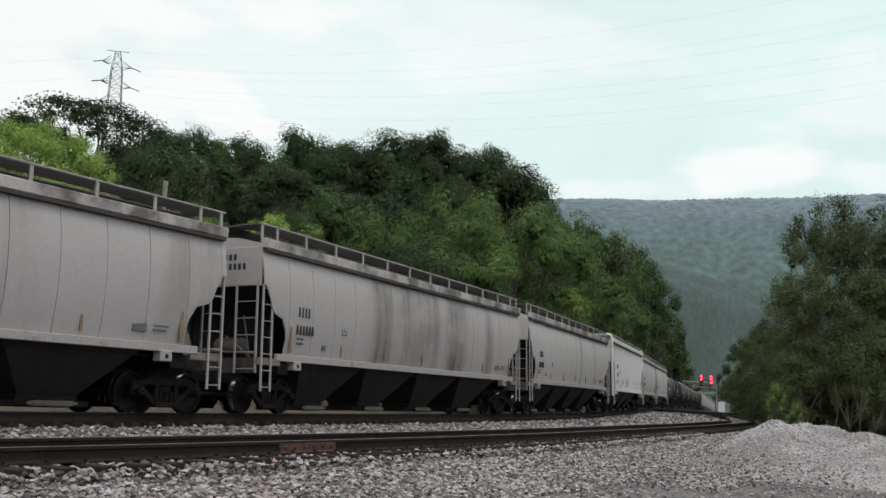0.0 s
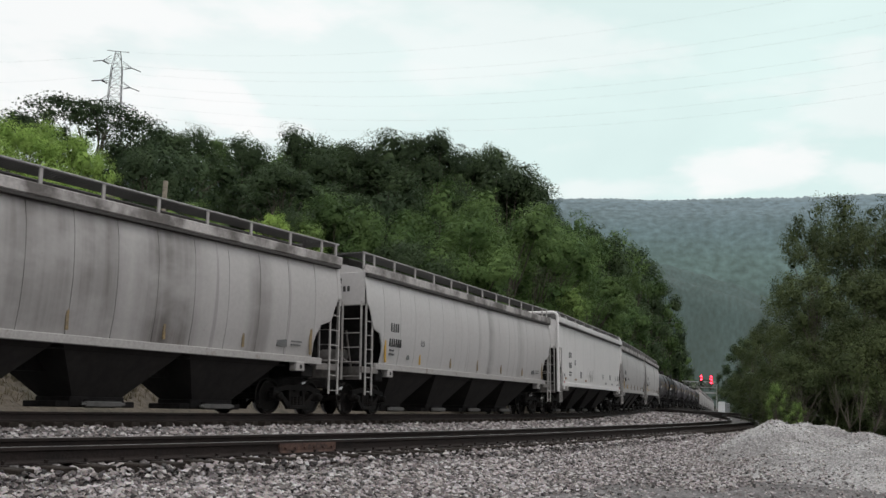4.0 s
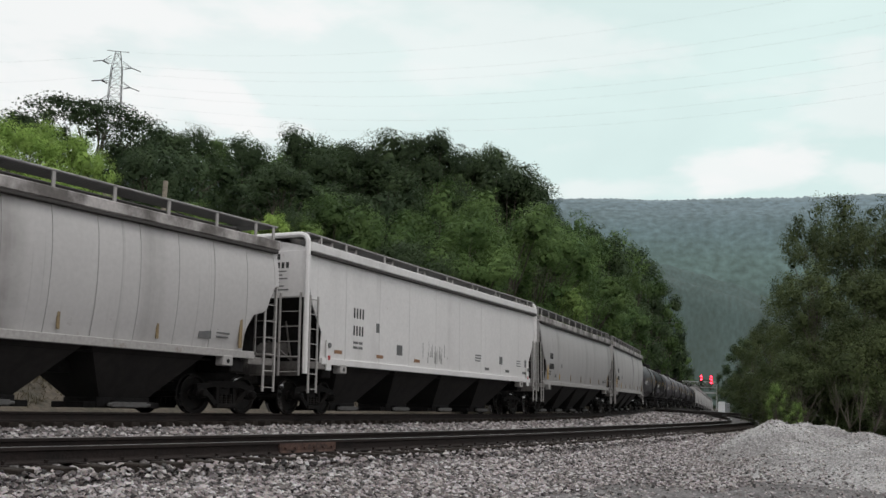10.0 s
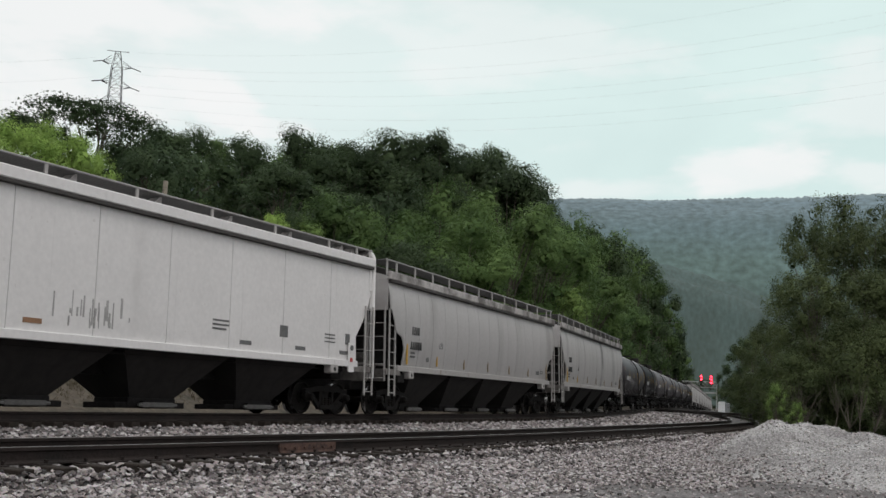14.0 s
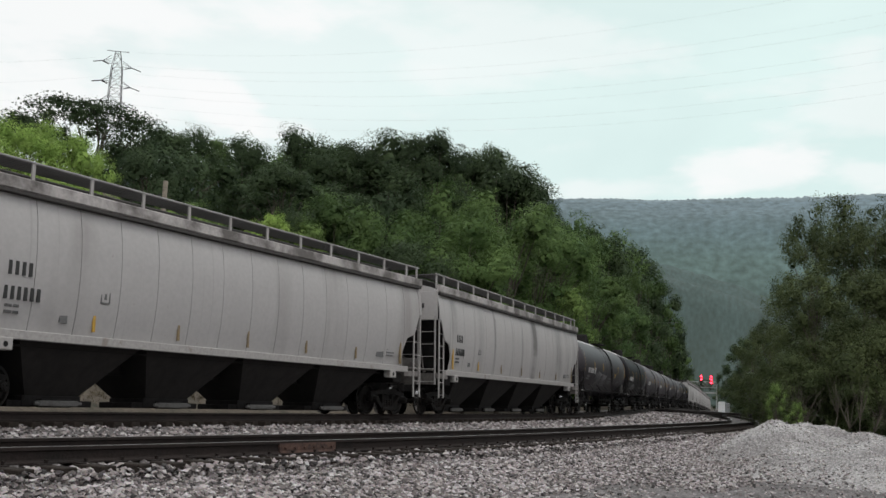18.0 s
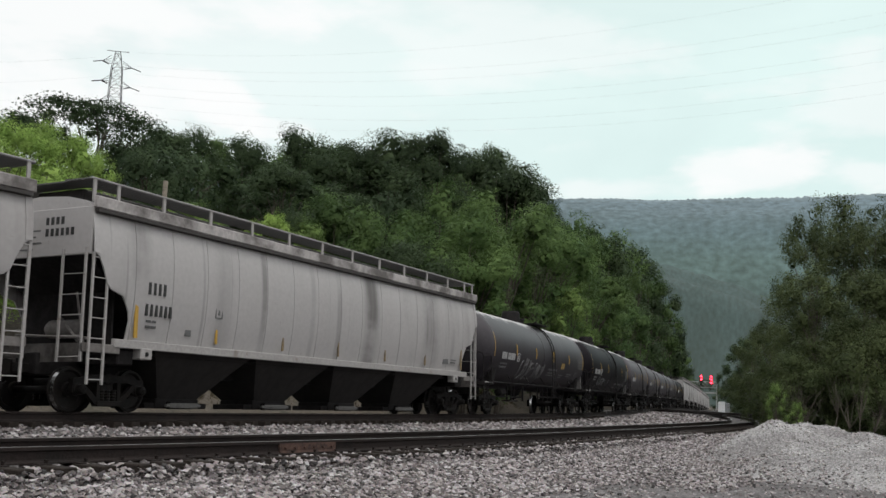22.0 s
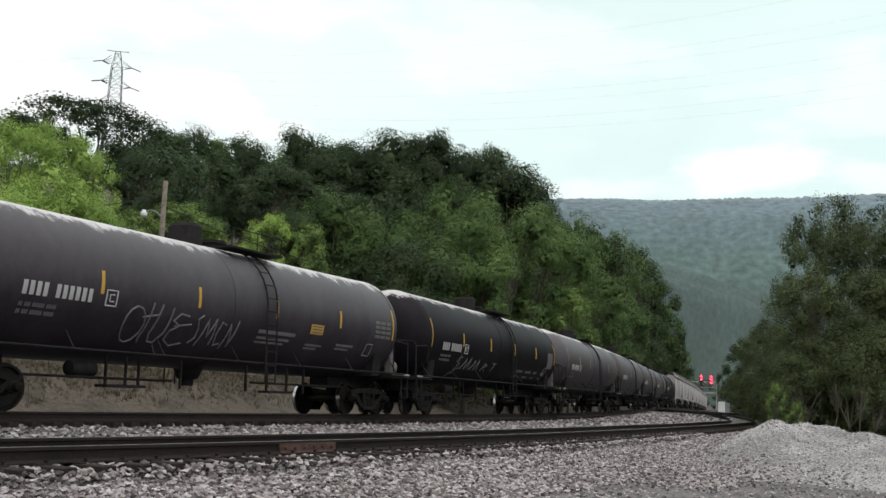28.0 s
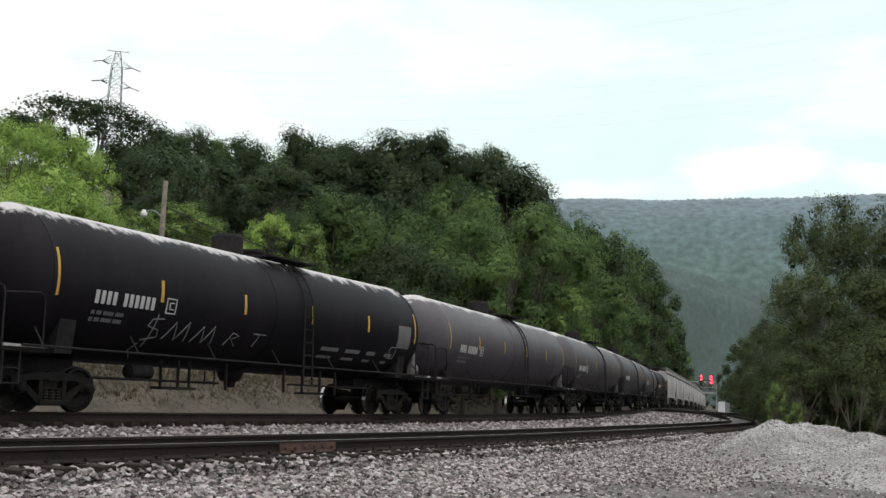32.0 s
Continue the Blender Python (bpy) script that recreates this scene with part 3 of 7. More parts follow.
def smoothed(me, degrees=35):
    """Round shading with hard edges kept where faces meet sharply."""
    bm = bmesh.new()
    bm.from_mesh(me)
    for f in bm.faces:
        f.smooth = True
    for e in bm.edges:
        e.smooth = len(e.link_faces) == 2 and e.calc_face_angle(0) < radians(degrees)
    bm.to_mesh(me)
    bm.free()
    return me


def part(name, shape, mat, parent, label="", smooth=False, at=None):
    me = shape if isinstance(shape, bpy.types.Mesh) else shape.mesh(name, mat)
    if smooth:
        smoothed(me)
    ob = new(name, me)
    ob.parent = parent
    if at is not None:
        ob.matrix_basis = at
    if label:
        ob["label"] = label
    return ob


def raw_mesh(name, verts, faces, mat, smooth=True):
    me = bpy.data.meshes.new(name)
    me.from_pydata([tuple(v) for v in verts], [], faces)
    if smooth:
        me.polygons.foreach_set("use_smooth", [True] * len(me.polygons))
    me.materials.append(mat)
    me.update()
    return me


# ---- the line of the tracks ----
# s runs along the far track, away from the camera; the side offset is positive towards the camera.
STEP = 0.5
S_AXIS = np.arange(-90, 900, STEP)
BEND_S = (-60, 0, 25, 45, 65, 85, 110, 150)
BEND = (-0.00641, -0.00597, -0.00383, -0.00282, -0.00145, 0.00069, 0.00018, 0.0)
_k = np.interp(S_AXIS, BEND_S, BEND)
_th = np.concatenate([[0], np.cumsum((_k[1:] + _k[:-1]) / 2 * STEP)])
_i0 = int(90 / STEP)
LINE_TH = _th - _th[_i0] + 0.5018
_dx, _dy = np.sin(LINE_TH), np.cos(LINE_TH)
LINE_X = np.concatenate([[0], np.cumsum((_dx[1:] + _dx[:-1]) / 2 * STEP)])
LINE_Y = np.concatenate([[0], np.cumsum((_dy[1:] + _dy[:-1]) / 2 * STEP)])
LINE_X += -8.837 - LINE_X[_i0]
LINE_Y += 20.806 - LINE_Y[_i0]
_lz = np.interp(S_AXIS, (-90, -40, 0, 30, 60, 90, 120, 160, 200, 250, 350, 450, 600, 900), (1.2, 0.54, 0, -0.34, -0.63, -0.85, -1.1, -1.55, -2.15, -3.2, -5.6, -8.2, -12, -18))
LINE_Z = np.convolve(np.pad(_lz, 20, mode="edge"), np.hanning(41) / np.hanning(41).sum(), "valid")
CANT = (0.038, 0.006)
_off = np.interp(S_AXIS, (-40, 20, 34, 45, 52, 63, 80, 99, 130, 300), (7.68, 7.68, 8.3, 9.1, 9.25, 8.7, 7.4, 6.2, 5.3, 4.6))
NEAR_OFF = np.convolve(np.pad(_off, 16, mode="edge"), np.hanning(33) / np.hanning(33).sum(), "valid")
NEAR_DZ = -0.045


def line_at(s):
    return (float(np.interp(s, S_AXIS, LINE_X)), float(np.interp(s, S_AXIS, LINE_Y)),
            float(np.interp(s, S_AXIS, LINE_Z)), float(np.interp(s, S_AXIS, LINE_TH)))


def on_track(s, side, up, track=0):
    """A point beside (towards the camera) and above the rail heads of a track."""
    x, y, z, th = line_at(s)
    c = CANT[track]
    lat = side * math.cos(c) - up * math.sin(c)
    z += up * math.cos(c) + side * math.sin(c)
    if track:
        lat += float(np.interp(s, S_AXIS, NEAR_OFF))
        z += NEAR_DZ
    return Vector((x + lat * math.cos(th), y - lat * math.sin(th), z))


def track_frame(s, side=0.0, up=0.0, track=0):
    """A pose on a track: x along the line, y away from the camera, z up."""
    a, b = on_track(s - 0.4, side, up, track), on_track(s + 0.4, side, up, track)
    x = (b - a).normalized()
    z = (on_track(s, side, up + 1, track) - on_track(s, side, up, track)).normalized()
    y = z.cross(x).normalized()
    m = Matrix((x, y, x.cross(y))).transposed().to_4x4()
    return Matrix.Translation(on_track(s, side, up, track)) @ m


# Position along the line and side offset of any place, by a coarse search.
_C = np.stack([LINE_X[::4], LINE_Y[::4]], 1)
_CS, _CT, _CZ, _CN = S_AXIS[::4], LINE_TH[::4], LINE_Z[::4], NEAR_OFF[::4]


def nearest(xs, ys):
    xs, ys = np.atleast_1d(xs).astype(float), np.atleast_1d(ys).astype(float)
    s, lat, z, off = (np.empty_like(xs) for _ in range(4))
    for i in range(0, len(xs), 4000):
        x, y = xs[i:i + 4000], ys[i:i + 4000]
        j = ((x[:, None] - _C[None, :, 0]) ** 2 + (y[:, None] - _C[None, :, 1]) ** 2).argmin(1)
        dx, dy = x - _C[j, 0], y - _C[j, 1]
        along = dx * np.sin(_CT[j]) + dy * np.cos(_CT[j])
        s[i:i + 4000] = _CS[j] + np.clip(along, -1, 1)
        lat[i:i + 4000] = dx * np.cos(_CT[j]) - dy * np.sin(_CT[j])
        z[i:i + 4000], off[i:i + 4000] = _CZ[j], _CN[j]
    return s, lat, z, off


def smooth_step(a, b, x):
    t = np.clip((x - a) / (b - a), 0, 1)
    return t * t * (3 - 2 * t)


def ground_height(xs, ys):
    """Bed of the line, the bank and wooded hill beyond it, the flat on the camera's side."""
    s, lat, z, off = nearest(xs, ys)
    xs, ys = np.atleast_1d(xs).astype(float), np.atleast_1d(ys).astype(float)
    left = np.maximum(0, -lat)
    h = z - 0.75 + 0 * lat
    bank = smooth_step(7.2, 11.5, left) * 1.9
    hill = np.interp(left, (12, 20, 30, 45, 70, 120, 400, 900), (0, 4.0, 9, 14, 19, 26, 32, 32))
    hill *= np.interp(s, (-90, 0, 50, 95, 300, 600), (0.5, 0.55, 0.75, 1.3, 1.5, 1.3))
    right = np.maximum(0, lat - off - 18)
    drop = -smooth_step(0, 25, right) * 2.0
    wob = 0.35 * np.sin(xs * 0.21 + 1.3) * np.sin(ys * 0.17) * smooth_step(10, 40, left)
    return h + bank + hill + drop + wob


def build_ground():
    gx = np.unique(np.concatenate([np.linspace(-1500, -160, 24), np.linspace(-160, 160, 129), np.linspace(160, 1500, 24)]))
    gy = np.unique(np.concatenate([np.linspace(-600, -40, 12), np.linspace(-40, 320, 145), np.linspace(320, 2200, 40)]))
    xx, yy = np.meshgrid(gx, gy)
    zz = ground_height(xx.ravel(), yy.ravel())
    nx, ny = len(gx), len(gy)
    faces = [(j * nx + i, j * nx + i + 1, (j + 1) * nx + i + 1, (j + 1) * nx + i) for j in range(ny - 1) for i in range(nx - 1)]
    ob = new("ground", raw_mesh("ground", np.stack([xx.ravel(), yy.ravel(), zz], 1), faces, M["soil"]))
    tagged(ob, "brown weedy soil and leaf litter of the valley and hillside", "ground", kind="structure")


def strip(name, sections, s_values, mat, label, category):
    """A sheet along the line: sections(s) gives places across it."""
    rows = [sections(s) for s in s_values]
    n = len(rows[0])
    verts = [p for r in rows for p in r]
    faces = [(j * n + i, j * n + i + 1, (j + 1) * n + i + 1, (j + 1) * n + i) for j in range(len(rows) - 1) for i in range(n - 1)]
    ob = new(name, raw_mesh(name, verts, faces, mat))
    return tagged(ob, label, category, kind="structure")


def bed_profile(s):
    """Across the ballast, from beyond the far track to the stones at the camera's feet: (side, height) pairs."""
    o = float(np.interp(s, S_AXIS, NEAR_OFF))
    return [(-8.2, -0.66), (-6.5, -0.52), (-3.2, -0.46), (-1.7, -0.24), (-0.75, -0.22), (0.75, -0.19), (1.0, -0.25), (1.7, -0.29), (2.4, -0.35), (o - 2.6, -0.36),
            (o - 1.6, -0.28), (o - 0.75, -0.25), (o + 0.6, -0.25), (o + 0.8, -0.305), (o + 1.15, -0.36), (o + 1.6, -0.41), (o + 2.6, -0.50), (o + 4.5, -0.60),
            (o + 9, -0.66), (o + 14, -0.72), (o + 19, -0.85)]


def bed_height(s, side):
    prof = bed_profile(s)
    return float(np.interp(s, S_AXIS, LINE_Z)) + float(np.interp(side, [p[0] for p in prof], [p[1] for p in prof]))


def bed_point(s, side):
    x, y, _, th = line_at(s)
    return (x + side * math.cos(th), y - side * math.sin(th), bed_height(s, side))


def build_bed():
    rng = random.Random(4)

    def sections(s):
        out = []
        for side, _ in bed_profile(s):
            p = bed_point(s, side)
            out.append((p[0], p[1], p[2] + rng.uniform(-0.015, 0.015)))
        return out
    svals = list(np.arange(-60, 60, 0.6)) + list(np.arange(60, 420, 4.0))
    strip("ballast", sections, svals, M["ballast"], "grey crushed granite ballast under and beside the tracks", "ballast")


RAIL_OUT = [(-0.076, -0.185), (0.076, -0.185), (0.076, -0.172), (0.018, -0.155), (0.010, -0.14), (0.010, -0.055), (0.036, -0.04), (0.036, -0.008),
            (0.026, 0.0), (-0.026, 0.0), (-0.036, -0.008), (-0.036, -0.04), (-0.010, -0.055), (-0.010, -0.14), (-0.018, -0.155), (-0.076, -0.172)]


def rail_mesh(track, side, svals):
    n = len(RAIL_OUT)
    verts, faces, mats = [], [], []
    for s in svals:
        verts += [tuple(on_track(s, side + a, b, track)) for a, b in RAIL_OUT]
    for j in range(len(svals) - 1):
        for i in range(n):
            k = (i + 1) % n
            faces.append((j * n + i, j * n + k, (j + 1) * n + k, (j + 1) * n + i))
            mats.append(1 if i in (8,) else 0)
    me = raw_mesh("rail", verts, faces, M["rail_steel"], False)
    me.materials.append(M["rail_top"])
    me.polygons.foreach_set("material_index", mats)
    return me


def crossover_mesh(side):
    """One rail of the crossover, from the near track to the far one."""
    me_v, me_f, n = [], [], len(RAIL_OUT)
    svals = np.arange(44, 112, 1.0)
    for s in svals:
        off = float(np.interp(s, (44, 50, 58, 67.5, 77.5, 90, 104, 112), (8.95, 8.9, 8.0, 6.7, 5.0, 2.6, 0.5, 0.0)))
        me_v += [tuple(on_track(s, off + side + a, b - 0.03, 0)) for a, b in RAIL_OUT]
    for j in range(len(svals) - 1):
        me_f += [(j * n + i, j * n + (i + 1) % n, (j + 1) * n + (i + 1) % n, (j + 1) * n + i) for i in range(n)]
    return raw_mesh("crossover_rail", me_v, me_f, M["rail_steel"], False)


def build_tracks():
    svals = list(np.arange(-40, 130, 1.0)) + list(np.arange(130, 420, 5.0))
    tie = Shape().box(-0.115, 0.115, -1.3, 1.3, -0.36, -0.19, 0.012).mesh("sleeper", M["tie_wood"])
    plate = Shape().box(-0.09, 0.09, -0.17, 0.17, -0.19, -0.176, 0.004).mesh("tie_plate", M["rail_steel"])
    spike = Shape().box(-0.012, 0.012, 0.085, 0.11, -0.18, -0.14).box(-0.016, 0.016, 0.07, 0.115, -0.15, -0.135).mesh("spike", M["rail_steel"])
    for track, words in ((0, "far main track with brown steel rails, ballasted between the heads"), (1, "near siding track with dark brown jointed steel rails")):
        root = tagged(new("track_%d" % (track + 1)), words, "railway track", kind="structure")
        for side in (-0.755, 0.755):
            part("rail", rail_mesh(track, side, svals), None, root)
        for s in np.arange(-16, 46, 0.52):
            t = part("sleeper", tie, None, root, at=track_frame(s, 0, 0, track))
            if track and s < 22:
                part("tie_plate", plate, None, t, at=pose(0, -0.755, 0))
                part("spike", spike, None, t, at=pose(0.05, -0.955, 0))
        if track:
            # the crossover that leaves this track for the far one
            for side in (-0.755, 0.755):
                part("crossover_rail", crossover_mesh(side), None, root)
            # a bolted joint in the near rail, with a gap between the rail ends
            m = track_frame(-0.95, 0.755, 0, 1)
            bar = Shape().along([(-0.046, -0.03), (-0.05, -0.14), (-0.07, -0.175), (-0.012, -0.15), (-0.012, -0.05)], -0.7, 0.7)
            joint = part("joint_bar", bar, M["rust"], root, "rusty bolted joint bar", at=m)
            for x in (-0.58, -0.35, -0.12, 0.12, 0.35, 0.58):
                part("bolt", Shape().tube((x, -0.04, -0.097), (x, -0.085, -0.097), 0.024, 6), M["rust"], joint)


def stone_verts(rng, n):
    """n little irregular stones: unit octahedra with shaken corners, cut flat."""
    base = np.array([(1, 0, 0), (-1, 0, 0), (0, 1, 0), (0, -1, 0), (0, 0, 1), (0, 0, -1), (.7, .7, .5), (-.7, -.6, .55)], float)
    return base[None] * rng.uniform(0.65, 1.25, (n, 8, 1)) + rng.uniform(-0.22, 0.22, (n, 8, 3))


STONE_F = [(6, 0, 2), (6, 2, 4), (6, 4, 0), (7, 1, 3), (7, 3, 4), (7, 4, 1), (0, 4, 3), (1, 4, 2), (0, 5, 2), (1, 5, 3)]


def scatter_stones(name, places, sizes, seed, mat, label):
    rng = np.random.default_rng(seed)
    n = len(places)
    v = stone_verts(rng, n)
    ang = rng.uniform(0, 2 * np.pi, n)
    c, s = np.cos(ang)[:, None], np.sin(ang)[:, None]
    x, y, z = v[..., 0], v[..., 1], v[..., 2]
    tilt = rng.uniform(-0.6, 0.6, n)[:, None]
    x, z = x * np.cos(tilt) - z * np.sin(tilt), x * np.sin(tilt) + z * np.cos(tilt)
    v = np.stack([x * c - y * s, x * s + y * c, z * 0.75], -1) * np.asarray(sizes)[:, None, None] + np.asarray(places)[:, None, :]
    f = (np.array(STONE_F)[None] + 8 * np.arange(n)[:, None, None]).reshape(-1, 3)
    me = bpy.data.meshes.new(name)
    me.from_pydata(v.reshape(-1, 3).tolist(), [], f.tolist())
    me.materials.append(mat)
    return tagged(new(name, me), label, "gravel", kind="stuff")


def build_stones():
    rng = np.random.default_rng(8)
    pl, sz = [], []
    # beside the near track, at the camera's feet: dense near, thinner far
    for s0, s1, wide, count, r in ((-8, 3, 3.4, 18000, 0.037), (3, 16, 5.0, 20000, 0.034), (16, 32, 6.0, 8500, 0.046), (32, 62, 6.0, 2500, 0.08), (-2, 22, 10.0, 9000, 0.032)):
        ss = rng.uniform(s0, s1, count)
        o = np.interp(ss, S_AXIS, NEAR_OFF)
        lat = o + 1.0 + (3.5 if wide > 9 else 0) + wide * rng.random(count) ** 1.2
        for s, l in zip(ss, lat):
            p = bed_point(s, l)
            pl.append((p[0], p[1], p[2] + rng.uniform(-0.015, 0.025)))
        sz += list(r * rng.uniform(0.45, 1.35, count))
    # stones that lie on the sleepers' ends along the near rail
    ss = rng.uniform(-8, 24, 4200)
    for s, q in zip(ss, rng.random(4200)):
        p = bed_point(s, float(np.interp(s, S_AXIS, NEAR_OFF)) + 0.86 + 0.75 * q)
        pl.append((p[0], p[1], p[2] + 0.05 + rng.uniform(0.0, 0.07) * (0.3 + q)))
    sz += list(0.043 * rng.uniform(0.5, 1.3, 4200))
    # beyond the far track
    ss = rng.uniform(-6, 40, 3500)
    for s, l in zip(ss, -(1.9 + 5.6 * rng.random(3500))):
        p = bed_point(s, l)
        pl.append((p[0], p[1], p[2] + rng.uniform(-0.01, 0.03)))
    sz += list(0.06 * rng.uniform(0.5, 1.3, 3500))
    # between the tracks
    for s0, s1, count, r in ((-4, 12, 5500, 0.048), (12, 30, 4000, 0.058), (30, 60, 2500, 0.08), (60, 115, 1800, 0.13)):
        ss = rng.uniform(s0, s1, count)
        o = np.interp(ss, S_AXIS, NEAR_OFF)
        lat = 1.0 + (o - 2.1) * rng.random(count)
        for s, l in zip(ss, lat):
            p = bed_point(s, l)
            pl.append((p[0], p[1], p[2] + rng.uniform(-0.01, 0.03)))
        sz += list(r * rng.uniform(0.45, 1.35, count))
    scatter_stones("ballast_stones", pl, sz, 3, M["stones"], "loose angular grey and pinkish ballast stones beside the rails")


# ---- the freight train ----
TRAIN_V, TRAIN_A = 3.9704, 0.00785


def train_shift(t):
    """How far the train still has to come at t seconds, against its place at 16 s."""
    d = t - 16.0
    return -TRAIN_V * d - TRAIN_A * d * d / 2


def cached(fn):
    store = {}

    def inner(*args):
        if args not in store:
            store[args] = fn(*args)
        return store[args]
    return inner


@cached
def truck_meshes():
    bolster = Shape().box(-0.2, 0.2, -1.0, 1.0, 0.42, 0.72, 0.03).box(-0.28, 0.28, -0.35, 0.35, 0.6, 0.8, 0.02)
    frame_ = Shape()
    for sign in (-1, 1):
        frame_.prism([(sign * 0.1, 0.62), (sign * 0.55, 0.62), (sign * 0.78, 0.56), (sign * 1.03, 0.56), (sign * 1.05, 0.68), (sign * 0.8, 0.7), (sign * 0.5, 0.76), (sign * 0.1, 0.78)], -0.06, 0.06)
        frame_.prism([(sign * 0.72, 0.58), (sign * 0.86, 0.56), (sign * 0.36, 0.14), (sign * 0.24, 0.22)], -0.05, 0.05)
        frame_.box(sign * 0.30 - 0.05, sign * 0.30 + 0.05, -0.05, 0.05, 0.2, 0.66)
        frame_.prism([(sign * 0.74, 0.58), (sign * 1.04, 0.58), (sign * 1.04, 0.40), (sign * 0.99, 0.36), (sign * 0.78, 0.36), (sign * 0.72, 0.42)], -0.045, 0.045)
    frame_.box(-0.36, 0.36, -0.09, 0.09, 0.12, 0.24, 0.02).box(-0.12, 0.12, -0.06, 0.06, 0.6, 0.79)
    springs = Shape().lathe((0, 0, 0.24), (0, 0, 0.47), [(k / 8, 0.075 if k % 2 else 0.055) for k in range(9)], 8)
    cap = Shape().lathe((0, 0.06, 0), (0, -0.17, 0), [(0, 0.13), (0.35, 0.13), (0.4, 0.105), (0.85, 0.1), (0.95, 0.085), (1, 0.03)], 14)
    for i in range(3):
        a = i * 2.094 + 0.4
        cap.tube((0.05 * math.cos(a), -0.15, 0.05 * math.sin(a)), (0.05 * math.cos(a), -0.185, 0.05 * math.sin(a)), 0.016, 6)
    wheels = Shape().tube((0, -1.0, 0), (0, 1.0, 0), 0.08, 12)
    for sg in (-1, 1):
        wheels.lathe((0, sg * 0.68, 0), (0, sg * 0.83, 0), [(0, 0.10), (0.02, 0.15), (0.2, 0.17), (0.35, 0.36), (0.1, 0.40), (0.02, 0.475), (0.2, 0.485), (0.28, 0.46), (0.98, 0.452), (1.0, 0.40), (0.62, 0.37), (0.55, 0.16), (0.9, 0.14), (1.0, 0.09)], 28)
    wheel_me = smoothed(wheels.mesh("wheelset", M["wheel_steel"]))
    wheel_me.materials.append(M["tread_bright"])
    for f in wheel_me.polygons:
        c = f.center
        if 0.7 < abs(c.y) < 0.82 and abs(math.hypot(c.x, c.z) - 0.455) < 0.008 and abs(f.normal.y) < 0.3:
            f.material_index = 1
    return (bolster.mesh("bolster", M["truck_steel"]), frame_.mesh("side_frame", M["truck_steel"]), smoothed(springs.mesh("spring", M["truck_steel"])),
            smoothed(cap.mesh("bearing_cap", M["wheel_steel"])), wheel_me)


WHEELSETS = []


def add_trucks(car, centre, turning):
    bolster, frame_, springs, cap, wheels = truck_meshes()
    for cx in (-centre, centre):
        t = part("truck", bolster, None, car, "black cast-steel truck", at=pose(cx, 0, 0))
        for y in (-1.0, 1.0):
            part("side_frame", frame_, None, t, at=pose(0, y, 0))
            for x in (-0.17, 0.0, 0.17):
                part("spring", springs, None, t, at=pose(x, y, 0))
        for x in (-0.889, 0.889):
            w = part("wheelset", wheels, None, t, at=pose(x, 0, 0.457))
            if turning:
                WHEELSETS.append((w, x))
            part("bearing_cap", cap, None, t, at=pose(x, -1.05, 0.457))


@cached
def ladder_meshes(z0, z1, w):
    stiles = Shape().box(-w / 2 - 0.025, -w / 2 + 0.025, -0.02, 0.02, z0, z1).box(w / 2 - 0.025, w / 2 + 0.025, -0.02, 0.02, z0, z1)
    rung = Shape().tube((-w / 2, -0.01, 0), (w / 2, -0.01, 0), 0.012, 6)
    return stiles.mesh("ladder", M["sill_white"]), rung.mesh("rung", M["sill_white"])


def add_ladder(car, x, y, z0, z1, w=0.42, turn=0.0):
    stiles, rung = ladder_meshes(z0, z1, w)
    lad = part("ladder", stiles, None, car, "white steel ladder", at=pose(x, y, 0, 0, 0, turn))
    n = max(2, int(round((z1 - z0) / 0.37)))
    for i in range(n):
        part("rung", rung, None, lad, at=pose(0, 0, z0 + 0.1 + i * (z1 - z0 - 0.2) / (n - 1)))


@cached
def coupler_mesh():
    c = Shape().box(-0.55, 0.25, -0.11, 0.11, 0.78, 0.98, 0.02).prism([(0.2, 0.72), (0.42, 0.72), (0.42, 1.04), (0.2, 1.04)], -0.18, 0.05)
    c.prism([(0.36, 0.74), (0.50, 0.74), (0.50, 1.0), (0.36, 1.0)], 0.0, 0.16).tube((0.05, -0.25, 0.6), (0.3, -0.22, 0.45), 0.025, 6)
    return c.mesh("coupler", M["truck_steel"])


def add_couplers(car, half):
    for sg in (-1, 1):
        part("coupler", coupler_mesh(), None, car, at=pose(sg * (half - 0.42), 0, 0, 0, 0, 0 if sg > 0 else 180))


def side_sheet(x0, x1, profile, cut0, cut1, bulge, nx=6):
    """One curved side sheet between two seams; cut0, cut1: how far its ends are cut back at a height."""
    zs = [p[1] for p in profile]
    vs, fs = [], []
    for j, (y, z) in enumerate(profile):
        a, b = x0 + cut0(z), x1 - cut1(z)
        for i in range(nx + 1):
            u = i / nx
            out = bulge * (1 - (2 * u - 1) ** 2) * math.sin(math.pi * (z - zs[0]) / (zs[-1] - zs[0]))
            vs.append((a + (b - a) * u, -(y + out), z))
    n = nx + 1
    for j in range(len(profile) - 1):
        for i in range(nx):
            fs.append((j * n + i, j * n + i + 1, (j + 1) * n + i + 1, (j + 1) * n + i))
    back = len(vs)
    vs += [(x, y + 0.03, z) for x, y, z in vs]
    fs += [tuple(back + k for k in reversed(f)) for f in fs[:]]
    rim = [i for i in range(n)] + [j * n + nx for j in range(1, len(profile))] + [(len(profile) - 1) * n + i for i in range(nx - 1, -1, -1)] + [j * n for j in range(len(profile) - 2, 0, -1)]
    for a, b in zip(rim, rim[1:] + rim[:1]):
        fs.append((a, back + a, back + b, b))
    return Shape().add(vs, fs)


def flat_patch(x0, x1, z0, z1, y, t=0.006):
    return Shape().box(x0, x1, y - t, y + 0.02, z0, z1)


